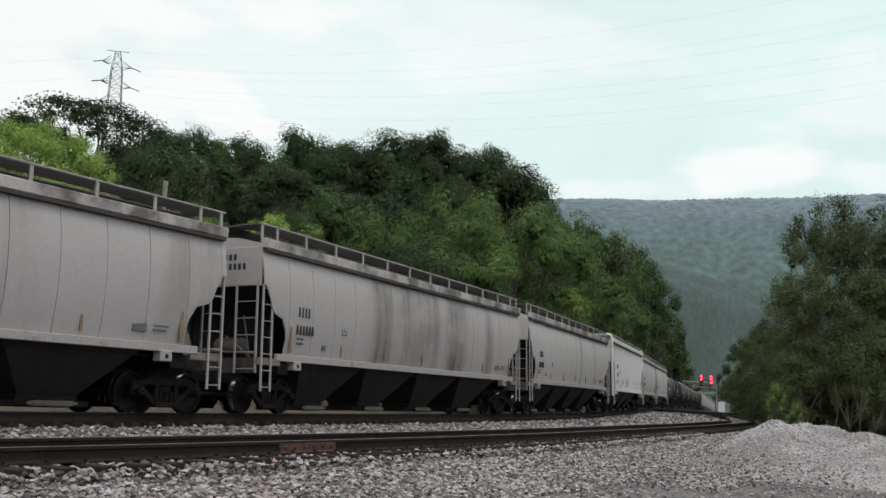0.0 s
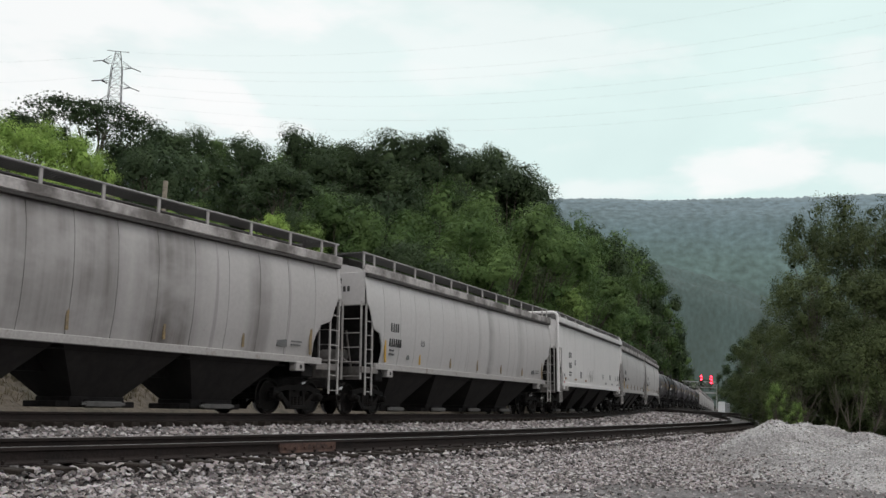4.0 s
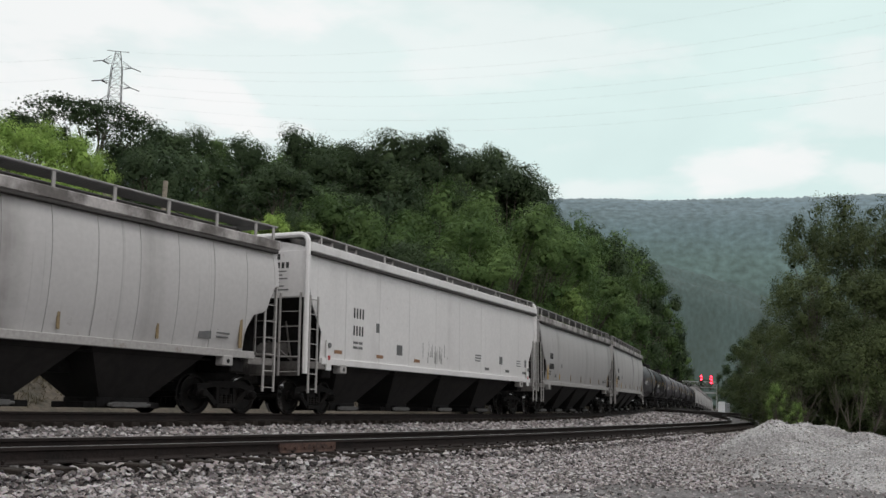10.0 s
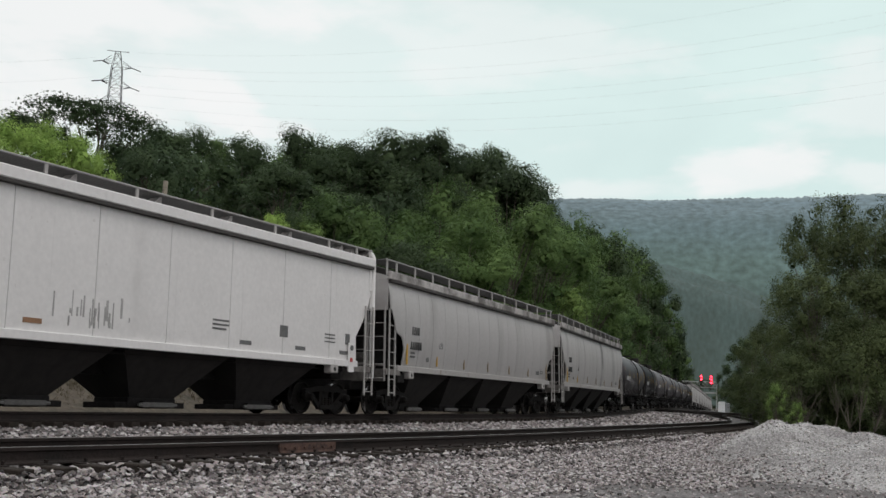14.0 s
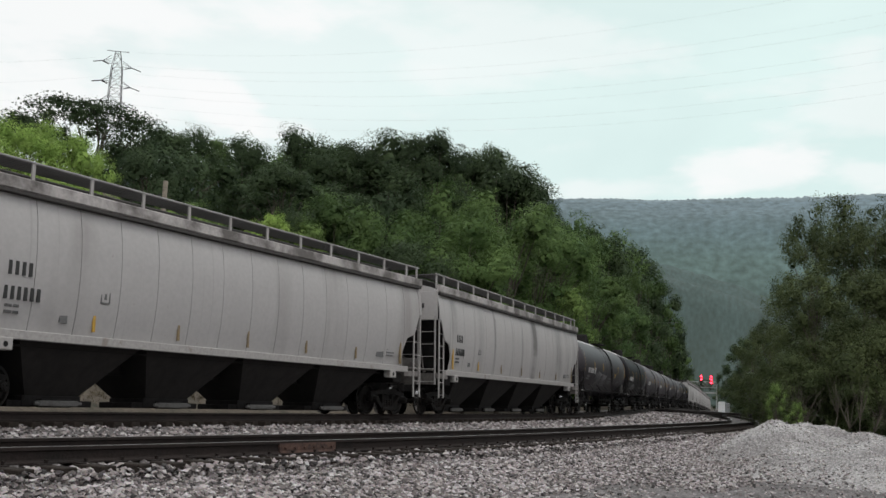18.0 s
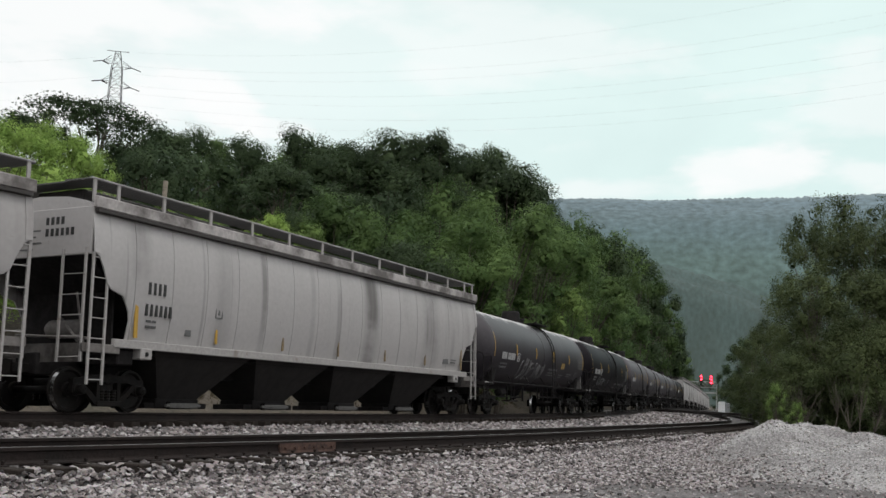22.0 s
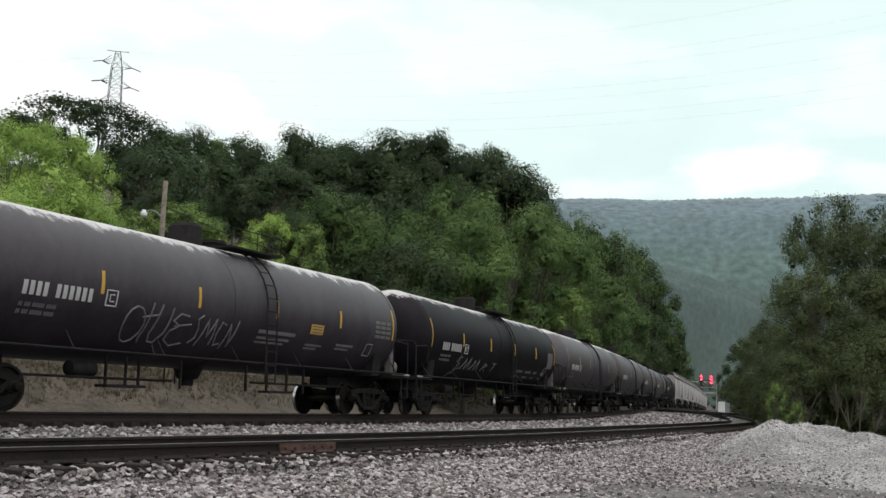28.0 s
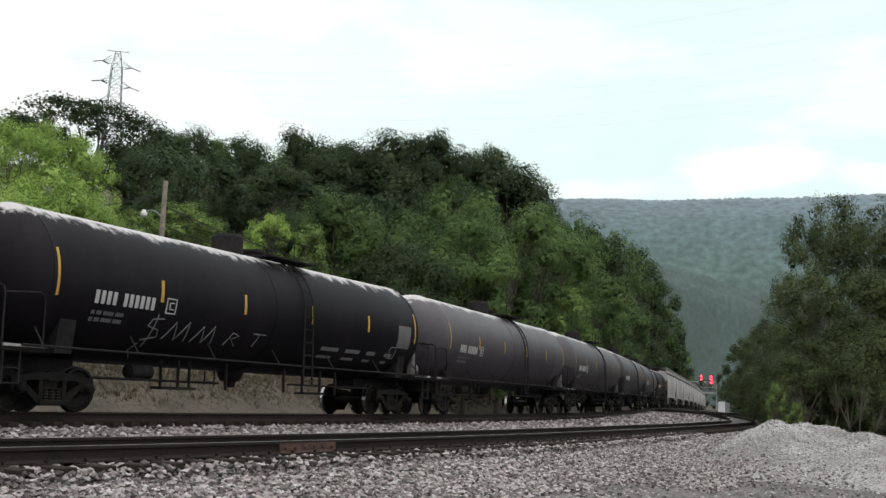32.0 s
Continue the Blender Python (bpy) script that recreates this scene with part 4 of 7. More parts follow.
def stencil(parent, name, x, z, height, groups, y, mat, label, width=0.62):
    """Marks as rows of plain upright bars, one to a character: groups of characters with gaps between."""
    bar = Shape().box(0, height * width * 0.46, y - 0.006, y + 0.03, z, z + height).mesh(name, mat)
    cx = x
    for g in groups:
        for _ in range(g):
            part(name, bar, None, parent, label, at=pose(cx, 0, 0))
            cx += height * width
        cx += height * width * 0.8


TILX_PROFILE = [(1.44, 1.50), (1.51, 1.9), (1.54, 2.1), (1.565, 2.4), (1.57, 2.5), (1.578, 2.62), (1.58, 2.87), (1.575, 3.15), (1.574, 3.2), (1.54, 3.62), (1.48, 3.95), (1.42, 4.15)]
ALHX_PROFILE = [(1.57, 1.46), (1.585, 1.6), (1.59, 2.2), (1.59, 2.9), (1.59, 3.6), (1.59, 4.05), (1.58, 4.22), (1.54, 4.33)]


def cut_round(z):
    return float(np.interp(z, (1.5, 1.9, 2.1, 2.4, 2.5, 2.62, 2.87, 3.15, 3.2), (1.12, 1.14, 1.08, 0.88, 0.52, 0.38, 0.28, 0.12, 0.0)))


def cut_straight(z):
    return float(np.interp(z, (1.46, 1.75, 1.95, 2.85, 3.0, 3.1), (0.75, 0.75, 0.98, 0.28, 0.2, 0.0)))


def no_cut(z):
    return 0.0


def hopper_car(length, style, label, turning, panels=16, detail=True):
    """A covered hopper: x along the train, the shown side at negative y."""
    car = tagged(new("hopper_car"), label, "freight car", "freight cars of the train")
    white = style == "white"
    panels = 9 if white else panels
    paint = M["hopper_white"] if white else M[style]
    prof = ALHX_PROFILE if white else TILX_PROFILE
    cut = cut_straight if white else cut_round
    half = length / 2
    hb = half - (0.5 if white else 0.72)
    top = prof[-1][1]
    split = 3.1 if white else 3.2
    edges = np.linspace(-hb, hb, panels + 1)
    seen = 0.0 if white else 0.02
    for i in range(panels):
        c0 = cut if i == 0 else no_cut
        c1 = cut if i == panels - 1 else no_cut
        gap = 0.008
        sh = side_sheet(edges[i] + gap, edges[i + 1] - gap, prof, c0, c1, seen, 4)
        part("side_panel", sh, paint, car, smooth=True)
    far = side_sheet(-hb, hb, prof, cut, cut, 0.0, 2)
    far.v = [(x, -y, z) for x, y, z in far.v]
    part("far_side", far, paint, car, smooth=True)
    # a dark inner wall closes the seams, the slope's shade in its colour
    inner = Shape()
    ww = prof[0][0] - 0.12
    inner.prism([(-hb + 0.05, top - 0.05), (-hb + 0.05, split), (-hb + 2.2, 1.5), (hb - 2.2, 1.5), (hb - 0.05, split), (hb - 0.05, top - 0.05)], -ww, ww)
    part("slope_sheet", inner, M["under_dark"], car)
    for sg in (-1, 1):
        e = Shape().box(sg * hb - 0.03, sg * hb + 0.03, -prof[-2][0], prof[-2][0], split - 0.02, top + 0.02, 0.01)
        part("end_sheet", e, paint, car)
    # roof with its edge rail
    chord = prof[-1][0] + 0.06
    roof = Shape().along([(-chord, top), (-chord * 0.8, top + 0.17), (-chord * 0.5, top + 0.27), (0, top + 0.32), (chord * 0.5, top + 0.27), (chord * 0.8, top + 0.17), (chord, top), (chord, top - 0.06), (-chord, top - 0.06)], -hb, hb)
    part("roof", roof, paint, car)
    for sg in (-1, 1):
        y = sg * (chord + 0.05)
        part("roof_rail", Shape().box(-hb - 0.04, hb + 0.04, y - 0.06, y + 0.06, top - 0.02, top + 0.23, 0.02), paint if white else M["roof_edge"], car, "grimy pale roof edge rail")
        # the shadow line below the roof edge, built as a dark strip
        part("eave_strip", Shape().box(-hb + 0.02, hb - 0.02, y - sg * 0.05 - 0.1, y - sg * 0.05 + 0.1, top - 0.10, top - 0.024, 0.01), M["eave"], car, "dark strip painted as the shade under the roof edge")
        # corner posts at the ends of the upper side
        upper = [(q + 0.018, z) for q, z in prof if z >= split - 0.01]
        for sx in (-1, 1):
            strip_ = side_sheet(min(sx * (hb - 0.13), sx * (hb + 0.03)), max(sx * (hb - 0.13), sx * (hb + 0.03)), upper, no_cut, no_cut, 0.0, 1)
            if sg > 0:
                strip_.v = [(x, -q, z) for x, q, z in strip_.v]
            part("corner_post", strip_, paint, car, "pale upright corner post")
    if white:
        for sx in (-1, 1):
            x = sx * (hb + 0.07)
            hoop = [(x, -1.6, 1.05), (x, -1.6, top + 0.22)] + [(x, -1.6 + 0.22 * (1 - math.cos(a)), top + 0.22 + 0.22 * math.sin(a)) for a in (0.4, 0.8, 1.2, 1.57)]
            hoop += [(x, 1.6 - 0.22 * (1 - math.cos(a)), top + 0.22 + 0.22 * math.sin(a)) for a in (1.57, 1.2, 0.8, 0.4)] + [(x, 1.6, top + 0.22), (x, 1.6, 1.05)]
            part("end_hoop", Shape().pipe(hoop, 0.075, 8), paint, car, "white rounded tube hoop round the car end", smooth=True)
    # running boards above the roof
    zb = top + (0.58 if not white else 0.46)
    for sg in (-1, 1):
        y0 = sg * (chord - 0.10)
        bar = Shape().box(-hb - 0.1, hb + 0.1, -0.045, 0.045, zb, zb + 0.03).mesh("slat", M["grating"])
        board = part("running_board", bar, None, car, "dark steel grating running board", at=pose(0, y0 - sg * 0.04, 0))
        for k in range(1, 6):
            part("slat", bar, None, board, at=pose(0, -sg * k * 0.115, 0))
    for sg in (-1, 1):
        part("cross_board", Shape().box(min(sg * hb, sg * (hb - 0.6)), max(sg * hb, sg * (hb - 0.6)), -chord + 0.1, chord - 0.1, zb + 0.002, zb + 0.028), M["grating"], car)
    posts = 14 if not white else 11
    post = Shape().box(-0.038, 0.038, -0.02, 0.02, top + 0.12, zb + 0.04).mesh("board_post", M["sill_white"])
    brace = Shape().prism([(-0.3, top + 0.2), (0.0, zb), (0.05, zb), (0.05, top + 0.2)], -0.3, 0.0).mesh("board_bracket", M["sill_white"])
    post_xs = [-hb + 0.05, -hb + 0.75] + list(np.linspace(-hb + 2.2, hb - 2.2, posts - 4)) + [hb - 0.75, hb - 0.05]
    for x in post_xs:
        part("board_post", post, None, car, at=pose(x, -chord + 0.08, 0))
        if white:
            part("board_bracket", brace, None, car, at=pose(x + 0.85, -chord + 0.5, 0) if x < hb - 1 else pose(x, -chord + 0.5, 0))
    rail = Shape().tube((-hb - 0.08, -chord + 0.06, zb + 0.03), (hb + 0.08, -chord + 0.06, zb + 0.03), 0.02, 6)
    part("board_rail", rail, M["scuff"], car)
    # hatch coloured dark, so the gap below the boards has its shade
    hatch = Shape().box(-hb + 0.5, hb - 0.5, -0.66, 0.66, top + 0.2, top + 0.55, 0.03)
    part("hatch", hatch, M["eave"], car, "long trough hatch cover")
    # side sills, jacking pads, end platforms
    for sg in (-1, 1):
        y = sg * (prof[0][0] + 0.03)
        part("side_sill", Shape().box(-hb + 0.75, hb - 0.75, y - 0.05, y + 0.05, 1.33, 1.51, 0.012), paint if white else M["sill_white"], car, "scuffed white side sill")
    tc = half - 1.9
    for sx in (-1, 1):
        x = sx * (tc - 0.05)
        pad = Shape().box(x - 0.5 * sx - 0.18, x - 0.5 * sx + 0.18, -prof[0][0] - 0.1, -prof[0][0] + 0.15, 1.12, 1.36, 0.02)
        pad_ob = part("jacking_pad", pad, M["sill_white"], car)
        part("pad_hole", Shape().tube((x - 0.5 * sx, -prof[0][0] - 0.107, 1.23), (x - 0.5 * sx, -prof[0][0] - 0.08, 1.23), 0.055, 10), M["black_plain"], pad_ob)
        x0, x1 = sorted((sx * (hb - 0.95), sx * (hb + 0.12)))
        plat = Shape().box(x0, x1, -prof[0][0] - 0.06, -prof[0][0] + 0.04, 1.20, 1.38, 0.012).box(x0, x1, prof[0][0] - 0.04, prof[0][0] + 0.06, 1.20, 1.38, 0.012)
        plat.box(min(x1 * 1.0, sx * (hb + 0.04)), max(sx * (hb + 0.04), sx * (hb + 0.12)), -1.45, 1.45, 1.0, 1.38, 0.012)
        part("end_platform", plat, M["end_grime"], car, "grimy grey end sill")
        # dark plate added to fill the end opening with shade
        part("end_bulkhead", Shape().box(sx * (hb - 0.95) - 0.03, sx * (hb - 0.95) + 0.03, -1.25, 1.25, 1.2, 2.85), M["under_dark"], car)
        bol = Shape().box(x - 0.25, x + 0.25, -1.4, 1.4, 0.98, 1.3, 0.03).box(min(sx * (tc - 1), sx * (half - 0.6)), max(sx * (tc - 1), sx * (half - 0.6)), -0.3, 0.3, 0.75, 1.2, 0.02)
        part("body_bolster", bol, M["under_dark"], car)
        add_ladder(car, sx * (hb - 0.21), -prof[0][0] - 0.10, 0.55, split + 0.02)
        if detail:
            add_ladder(car, sx * (hb + 0.1), -1.12, 1.0, split + 0.1, 0.62, 90)
            for a, b, r in (((hb - 0.35, -0.9, 1.45), (hb - 1.0, 0.3, 2.05), 0.035), ((hb - 0.3, -1.2, 1.5), (hb - 0.5, 1.0, 1.62), 0.03), ((hb - 0.75, -0.7, 1.3), (hb - 0.55, -0.6, 2.5), 0.028)):
                part("brake_pipe", Shape().tube((sx * a[0], a[1], a[2]), (sx * b[0], b[1], b[2]), r, 6), M["end_grime"], car)
            part("brake_reservoir", Shape().lathe((sx * (hb - 0.9), -0.5, 1.75), (sx * (hb - 0.9), 0.5, 1.75), [(0, 0.02), (0.04, 0.15), (0.12, 0.2), (0.88, 0.2), (0.96, 0.15), (1, 0.02)], 14), M["end_grime"], car, smooth=True)
    # hopper bays with their gates, and the centre sill
    bays = 4
    span = 2 * (hb - 2.15)
    pitch = span / bays
    bay = Shape()
    t_, b_ = pitch / 2 - 0.02, 0.7
    vs = [(-t_, -1.38, 1.44), (t_, -1.38, 1.44), (t_, 1.38, 1.44), (-t_, 1.38, 1.44), (-b_, -0.5, 0.3), (b_, -0.5, 0.3), (b_, 0.5, 0.3), (-b_, 0.5, 0.3)]
    bay.add(vs, [(0, 1, 2, 3), (4, 7, 6, 5), (0, 4, 5, 1), (1, 5, 6, 2), (2, 6, 7, 3), (3, 7, 4, 0)])
    bay_me = bay.mesh("hopper_bay", M["bay_shade_grime"])
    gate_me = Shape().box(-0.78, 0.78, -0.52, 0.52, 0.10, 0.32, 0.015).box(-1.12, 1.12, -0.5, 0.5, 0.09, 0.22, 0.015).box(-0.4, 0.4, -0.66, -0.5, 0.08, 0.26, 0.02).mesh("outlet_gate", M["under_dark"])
    tube_me = Shape().box(-0.52, 0.52, -0.74, -0.62, 0.10, 0.22, 0.02).tube((-0.62, -0.7, 0.16), (0.62, -0.7, 0.16), 0.035, 8).mesh("outlet_tube", M["dust_grey"])
    for i in range(bays):
        x = -span / 2 + (i + 0.5) * pitch
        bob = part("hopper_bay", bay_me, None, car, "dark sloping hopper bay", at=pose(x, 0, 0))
        part("outlet_gate", gate_me, None, bob)
        if detail:
            part("outlet_tube", tube_me, None, bob)
    part("centre_sill", Shape().box(-hb, hb, -0.28, 0.28, 0.82, 1.15, 0.02), M["under_dark"], car)
    part("brake_pipe", Shape().tube((-hb + 2, -1.2, 1.25), (hb - 2, -1.2, 1.25), 0.03, 6), M["under_dark"], car)
    add_trucks(car, tc, turning)
    add_couplers(car, half)
    return car, tc


def hopper_marks(car, length, style):
    """Stencilled marks, reflectors and stains on the side that faces the camera."""
    half = length / 2
    hb = half - (0.62 if style == "white" else 0.72)

    def face(z):
        prof = ALHX_PROFILE if style == "white" else TILX_PROFILE
        return -float(np.interp(z, [p[1] for p in prof], [p[0] for p in prof])) - (0.002 if style == "white" else 0.026)
    if style == "white":
        stencil(car, "reporting_mark", -hb + 2.5, 2.74, 0.29, (4,), face(3) + 0.0, M["mark_black"], "black bar of painted lettering")
        stencil(car, "reporting_mark", -hb + 2.5, 2.24, 0.28, (4,), face(2.6), M["mark_black"], "black bar of painted lettering")
        for k, z in enumerate((2.0, 1.86)):
            stencil(car, "weight_mark", -hb + 2.5, z, 0.07, (7, 6), face(2.1), M["mark_grey"], "small grey lettering bar")
        for x, z, w, h in ((-hb + 3.95, 2.42, 0.21, 0.28), (-hb + 5.4, 1.82, 0.4, 0.32), (hb - 4.3, 1.95, 0.34, 0.3), (hb - 1.22, 1.95, 0.22, 0.3)):
            part("dark_patch", flat_patch(x, x + w, z, z + h, face(z)), M["mark_grey"], car, "square dark grey patch")
        for x in (-hb + 1.4, -hb + 4.0, -hb + 6.7, hb - 5.9, hb - 3.6, hb - 1.5):
            part("reflector", flat_patch(x, x + 0.45, 1.66, 1.76, face(1.7)), M["orange"] if x < 0 else M["mark_grey"], car, "faded orange reflector")
        for k, z in enumerate((2.15, 2.05, 1.95)):
            part("small_lettering", flat_patch(2.6, 3.2 - 0.1 * (k == 2), z, z + 0.045, face(2.0)), M["mark_grey"], car)
            part("small_lettering", flat_patch(hb - 2.25, hb - 1.75, z, z + 0.035, face(2.0)), M["mark_grey"], car)
        for x in (-hb + 0.86, hb - 1.12):
            part("corner_plate", flat_patch(x, x + 0.26, 1.18, 2.0, face(1.6) - 0.055, 0.02), M["hopper_white"], car, "white corner plate")
            part("reflector", flat_patch(x + 0.06, x + 0.18, 1.46, 1.58, face(1.6) - 0.08), M["red_tape"], car, "small red reflector")
            part("vent_cap", Shape().tube((x + 0.13, face(1.6) - 0.10, 1.86), (x + 0.13, face(1.6) - 0.07, 1.86), 0.075, 12), M["mark_grey"], car, "round dark cap")
        rng = random.Random(29)
        for _ in range(22):
            x, z, w, h = rng.gauss(-1.0, 0.5), rng.uniform(1.62, 1.95), rng.uniform(0.02, 0.07), rng.uniform(0.1, 0.55)
            part("scuff", flat_patch(x, x + w, z, z + h, face(1.9), 0.003), M["scuff"], car, "worn grey scuff")
    else:
        stencil(car, "reporting_mark", -hb + 1.62, 2.52, 0.26, (4,), face(2.6), M["mark_black"], "black bar of painted lettering", 0.62)
        stencil(car, "reporting_mark", -hb + 1.58, 2.06, 0.25, (6,), face(2.2), M["mark_black"], "black bar of painted lettering", 0.62)
        for z in (1.92, 1.8):
            stencil(car, "weight_mark", -hb + 1.65, z, 0.055, (5, 4), face(1.9), M["mark_grey"], "small grey lettering bar")
        x, z, w, h = -hb + 4.0, 2.2, 0.26, 0.32
        frame_ = Shape().box(x, x + w, face(z) - 0.006, face(z) + 0.02, z, z + 0.025).box(x, x + w, face(z) - 0.006, face(z) + 0.02, z + h - 0.025, z + h)
        frame_.box(x, x + 0.025, face(z) - 0.006, face(z) + 0.02, z, z + h).box(x + w - 0.025, x + w, face(z) - 0.006, face(z) + 0.02, z, z + h).box(x + 0.1, x + 0.16, face(z) - 0.006, face(z) + 0.02, z + 0.08, z + h - 0.08)
        part("stencil_frame", frame_, M["mark_grey"], car, "small grey stencilled frame")
        for x, z, w, h in ((-hb + 3.0, 1.72, 0.2, 0.16), (hb - 2.75, 1.72, 0.42, 0.26)):
            part("dark_patch", flat_patch(x, x + w, z, z + h, face(z)), M["mark_grey"], car, "small dark stencilled patch")
        for k, z in enumerate((1.95, 1.86, 1.77)):
            part("small_lettering", flat_patch(hb - 2.15, hb - 1.65 - 0.05 * k, z, z + 0.035, face(1.8)), M["mark_grey"], car)
        step = (2 * hb - 2.7) / 6
        part("reflector", flat_patch(-hb + 1.28, -hb + 1.38, 1.56, 2.45, face(2.0)), M["strip_dull"] if style == "hopper_grimy" else M["yellow"], car, "tall worn reflector strip")
        for i in range(1, 6):
            x = -hb + 1.33 + i * step
            part("reflector", flat_patch(x - 0.035, x + 0.035, 1.6, 2.1 - 0.05 * (i % 3), face(1.8)), M["yellow"] if i == 1 and style != "hopper_grimy" else M["strip_dull"], car, "dirty yellow reflector strip")
        part("reflector", flat_patch(hb - 1.38, hb - 1.28, 1.56, 2.45, face(2.0)), M["strip_dull"], car, "tall dirty reflector strip")
    # lettering on the end that shows between the cars
    hb = half - (0.5 if style == "white" else 0.72)
    for row, n in ((0, 4), (1, 6)):
        top = 4.02 if style != "white" else 4.3
        for i in range(n):
            y = -0.25 - i * 0.14
            part("end_mark", Shape().box(-hb - 0.036, -hb - 0.02, y - 0.042, y + 0.042, top - 0.18 - row * 0.24, top - 0.02 - row * 0.24), M["mark_black"], car, "black bar of painted lettering")
    base = 3.72 if style != "white" else 3.78
    pitch_ = 0.13 if style != "white" else 0.1
    for row in range(4 if style != "white" else 6):
        wide = (0.62, 0.5, 0.66, 0.42, 0.55, 0.7)[row]
        y = 0.55 if style != "white" else -0.3
        part("small_lettering", Shape().box(-hb - 0.036, -hb - 0.02, y - wide, y, base - row * pitch_, base + 0.032 - row * pitch_), M["mark_grey"], car)


def tank_car(length, paint, label, turning):
    """A general-purpose tank car with its dome, ladder and platforms."""
    car = tagged(new("tank_car"), label, "freight car", "freight cars of the train")
    half = length / 2
    ht = half - 0.55
    r, zc = 1.56, 2.62
    rings = [(0.0, 0.01)]
    for k in range(1, 8):
        a = k / 8 * math.pi / 2
        rings.append(((1 - math.cos(a)) * 0.75 / (2 * ht), r * math.sin(a)))
    rings += [(0.75 / (2 * ht), r), (0.25, r), (0.5, r), (0.75, r), (1 - 0.75 / (2 * ht), r)]
    for k in range(7, 0, -1):
        a = k / 8 * math.pi / 2
        rings.append((1 - (1 - math.cos(a)) * 0.75 / (2 * ht), r * math.sin(a)))
    rings.append((1.0, 0.01))
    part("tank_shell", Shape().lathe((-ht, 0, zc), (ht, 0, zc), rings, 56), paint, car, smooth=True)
    for x in (-ht + 0.8, ht - 0.8, -ht * 0.02):
        part("weld_band", Shape().lathe((x - 0.05, 0, zc), (x + 0.05, 0, zc), [(0, r - 0.01), (0.1, r + 0.012), (0.9, r + 0.012), (1, r - 0.01)], 48), paint, car, smooth=True)
    # dome, valve housing and top platform
    part("valve_housing", Shape().lathe((-0.35, 0, zc + r - 0.06), (-0.35, 0, zc + r + 0.48), [(0, 0.5), (0.05, 0.42), (0.85, 0.42), (1, 0.36)], 24), M["under_dark"], car, smooth=True)
    part("manway", Shape().lathe((0.75, 0, zc + r - 0.06), (0.75, 0, zc + r + 0.22), [(0, 0.34), (0.7, 0.3), (0.75, 0.36), (1, 0.34)], 20), M["under_dark"], car, smooth=True)
    plat = Shape().box(0.1, 2.3, -1.1, -0.55, zc + r - 0.08, zc + r - 0.03).box(0.1, 2.3, 0.55, 1.1, zc + r - 0.08, zc + r - 0.03).box(1.8, 2.3, -0.6, 0.6, zc + r - 0.02, zc + r + 0.02)
    p = part("top_platform", plat, M["under_dark"], car, "black steel top platform")
    for y in (-1.08, 1.08):
        part("platform_rail", Shape().pipe([(0.15, y, zc + r - 0.05), (0.15, y, zc + r + 0.42), (2.25, y, zc + r + 0.42), (2.25, y, zc + r - 0.05)], 0.014).pipe([(1.2, y, zc + r - 0.05), (1.2, y, zc + r + 0.42)], 0.012), M["under_dark"], p)
    # side ladder curved over the shell
    for sg in (-1, 1):
        lad = Shape()
        for dx in (0.0, 0.42):
            pts = [(1.0 + dx, sg * (r + 0.07), 0.75)] + [(1.0 + dx, sg * (r + 0.08) * math.cos(a), zc + (r + 0.08) * math.sin(a)) for a in np.linspace(-0.05, 1.2, 8)]
            lad.pipe(pts, 0.024)
        lo = part("ladder", lad, M["under_dark"], car, "black side ladder")
        for k in range(10):
            z = 0.85 + k * 0.34
            y = r + 0.07 if z < zc else (r + 0.08) * math.cos(math.asin(min(0.95, (z - zc) / (r + 0.08))))
            part("rung", Shape().tube((1.0, sg * y, z), (1.42, sg * y, z), 0.014, 6), M["under_dark"], lo)
    # handrail along the side, running from end to end
    for sg in (-1, 1):
        rail = Shape().pipe([(-ht + 0.1, sg * 1.56, 1.24), (ht - 0.1, sg * 1.56, 1.24)], 0.026)
        for x in np.linspace(-ht + 0.6, ht - 0.6, 7):
            rail.pipe([(x, sg * 1.56, 1.24), (x, sg * 1.3, 1.62)], 0.018)
        part("handrail", rail, M["under_dark"], car)
    tc = half - 1.95
    for sx in (-1, 1):
        saddle = Shape().along([(-1.25, 1.15), (1.25, 1.15), (1.35, 1.9), (0.9, 1.35), (0, 1.1), (-0.9, 1.35), (-1.35, 1.9)], sx * tc - 0.22, sx * tc + 0.22)
        saddle.box(min(sx * (tc - 1.2), sx * (half - 0.55)), max(sx * (tc - 1.2), sx * (half - 0.55)), -0.33, 0.33, 0.78, 1.15, 0.02)
        part("tank_saddle", saddle, M["under_dark"], car)
        e0, e1 = sorted((sx * (ht - 0.75), sx * (ht + 0.3)))
        part("end_platform", Shape().box(e0, e1, -1.5, 1.5, 1.12, 1.24, 0.012), M["under_dark"], car)
        xg = sx * (ht + 0.28)
        part("end_railing", Shape().pipe([(xg, -1.45, 1.2), (xg, -1.45, 2.2), (xg, -1.41, 2.3), (xg, -1.31, 2.35), (xg, 1.31, 2.35), (xg, 1.41, 2.3), (xg, 1.45, 2.2), (xg, 1.45, 1.2)], 0.022).pipe([(xg - sx * 0.95, -1.47, 1.2), (xg - sx * 0.95, -1.47, 2.12), (xg - sx * 0.9, -1.47, 2.22), (xg - sx * 0.8, -1.47, 2.26), (xg - sx * 0.02, -1.45, 2.2)], 0.02), M["under_dark"], car)
        add_dark_steps(car, sx * (ht + 0.05))
        part("platform_edge", Shape().box(e0, e1, -1.53, -1.505, 1.20, 1.25), M["scuff"], car, "scuffed pale platform edge")
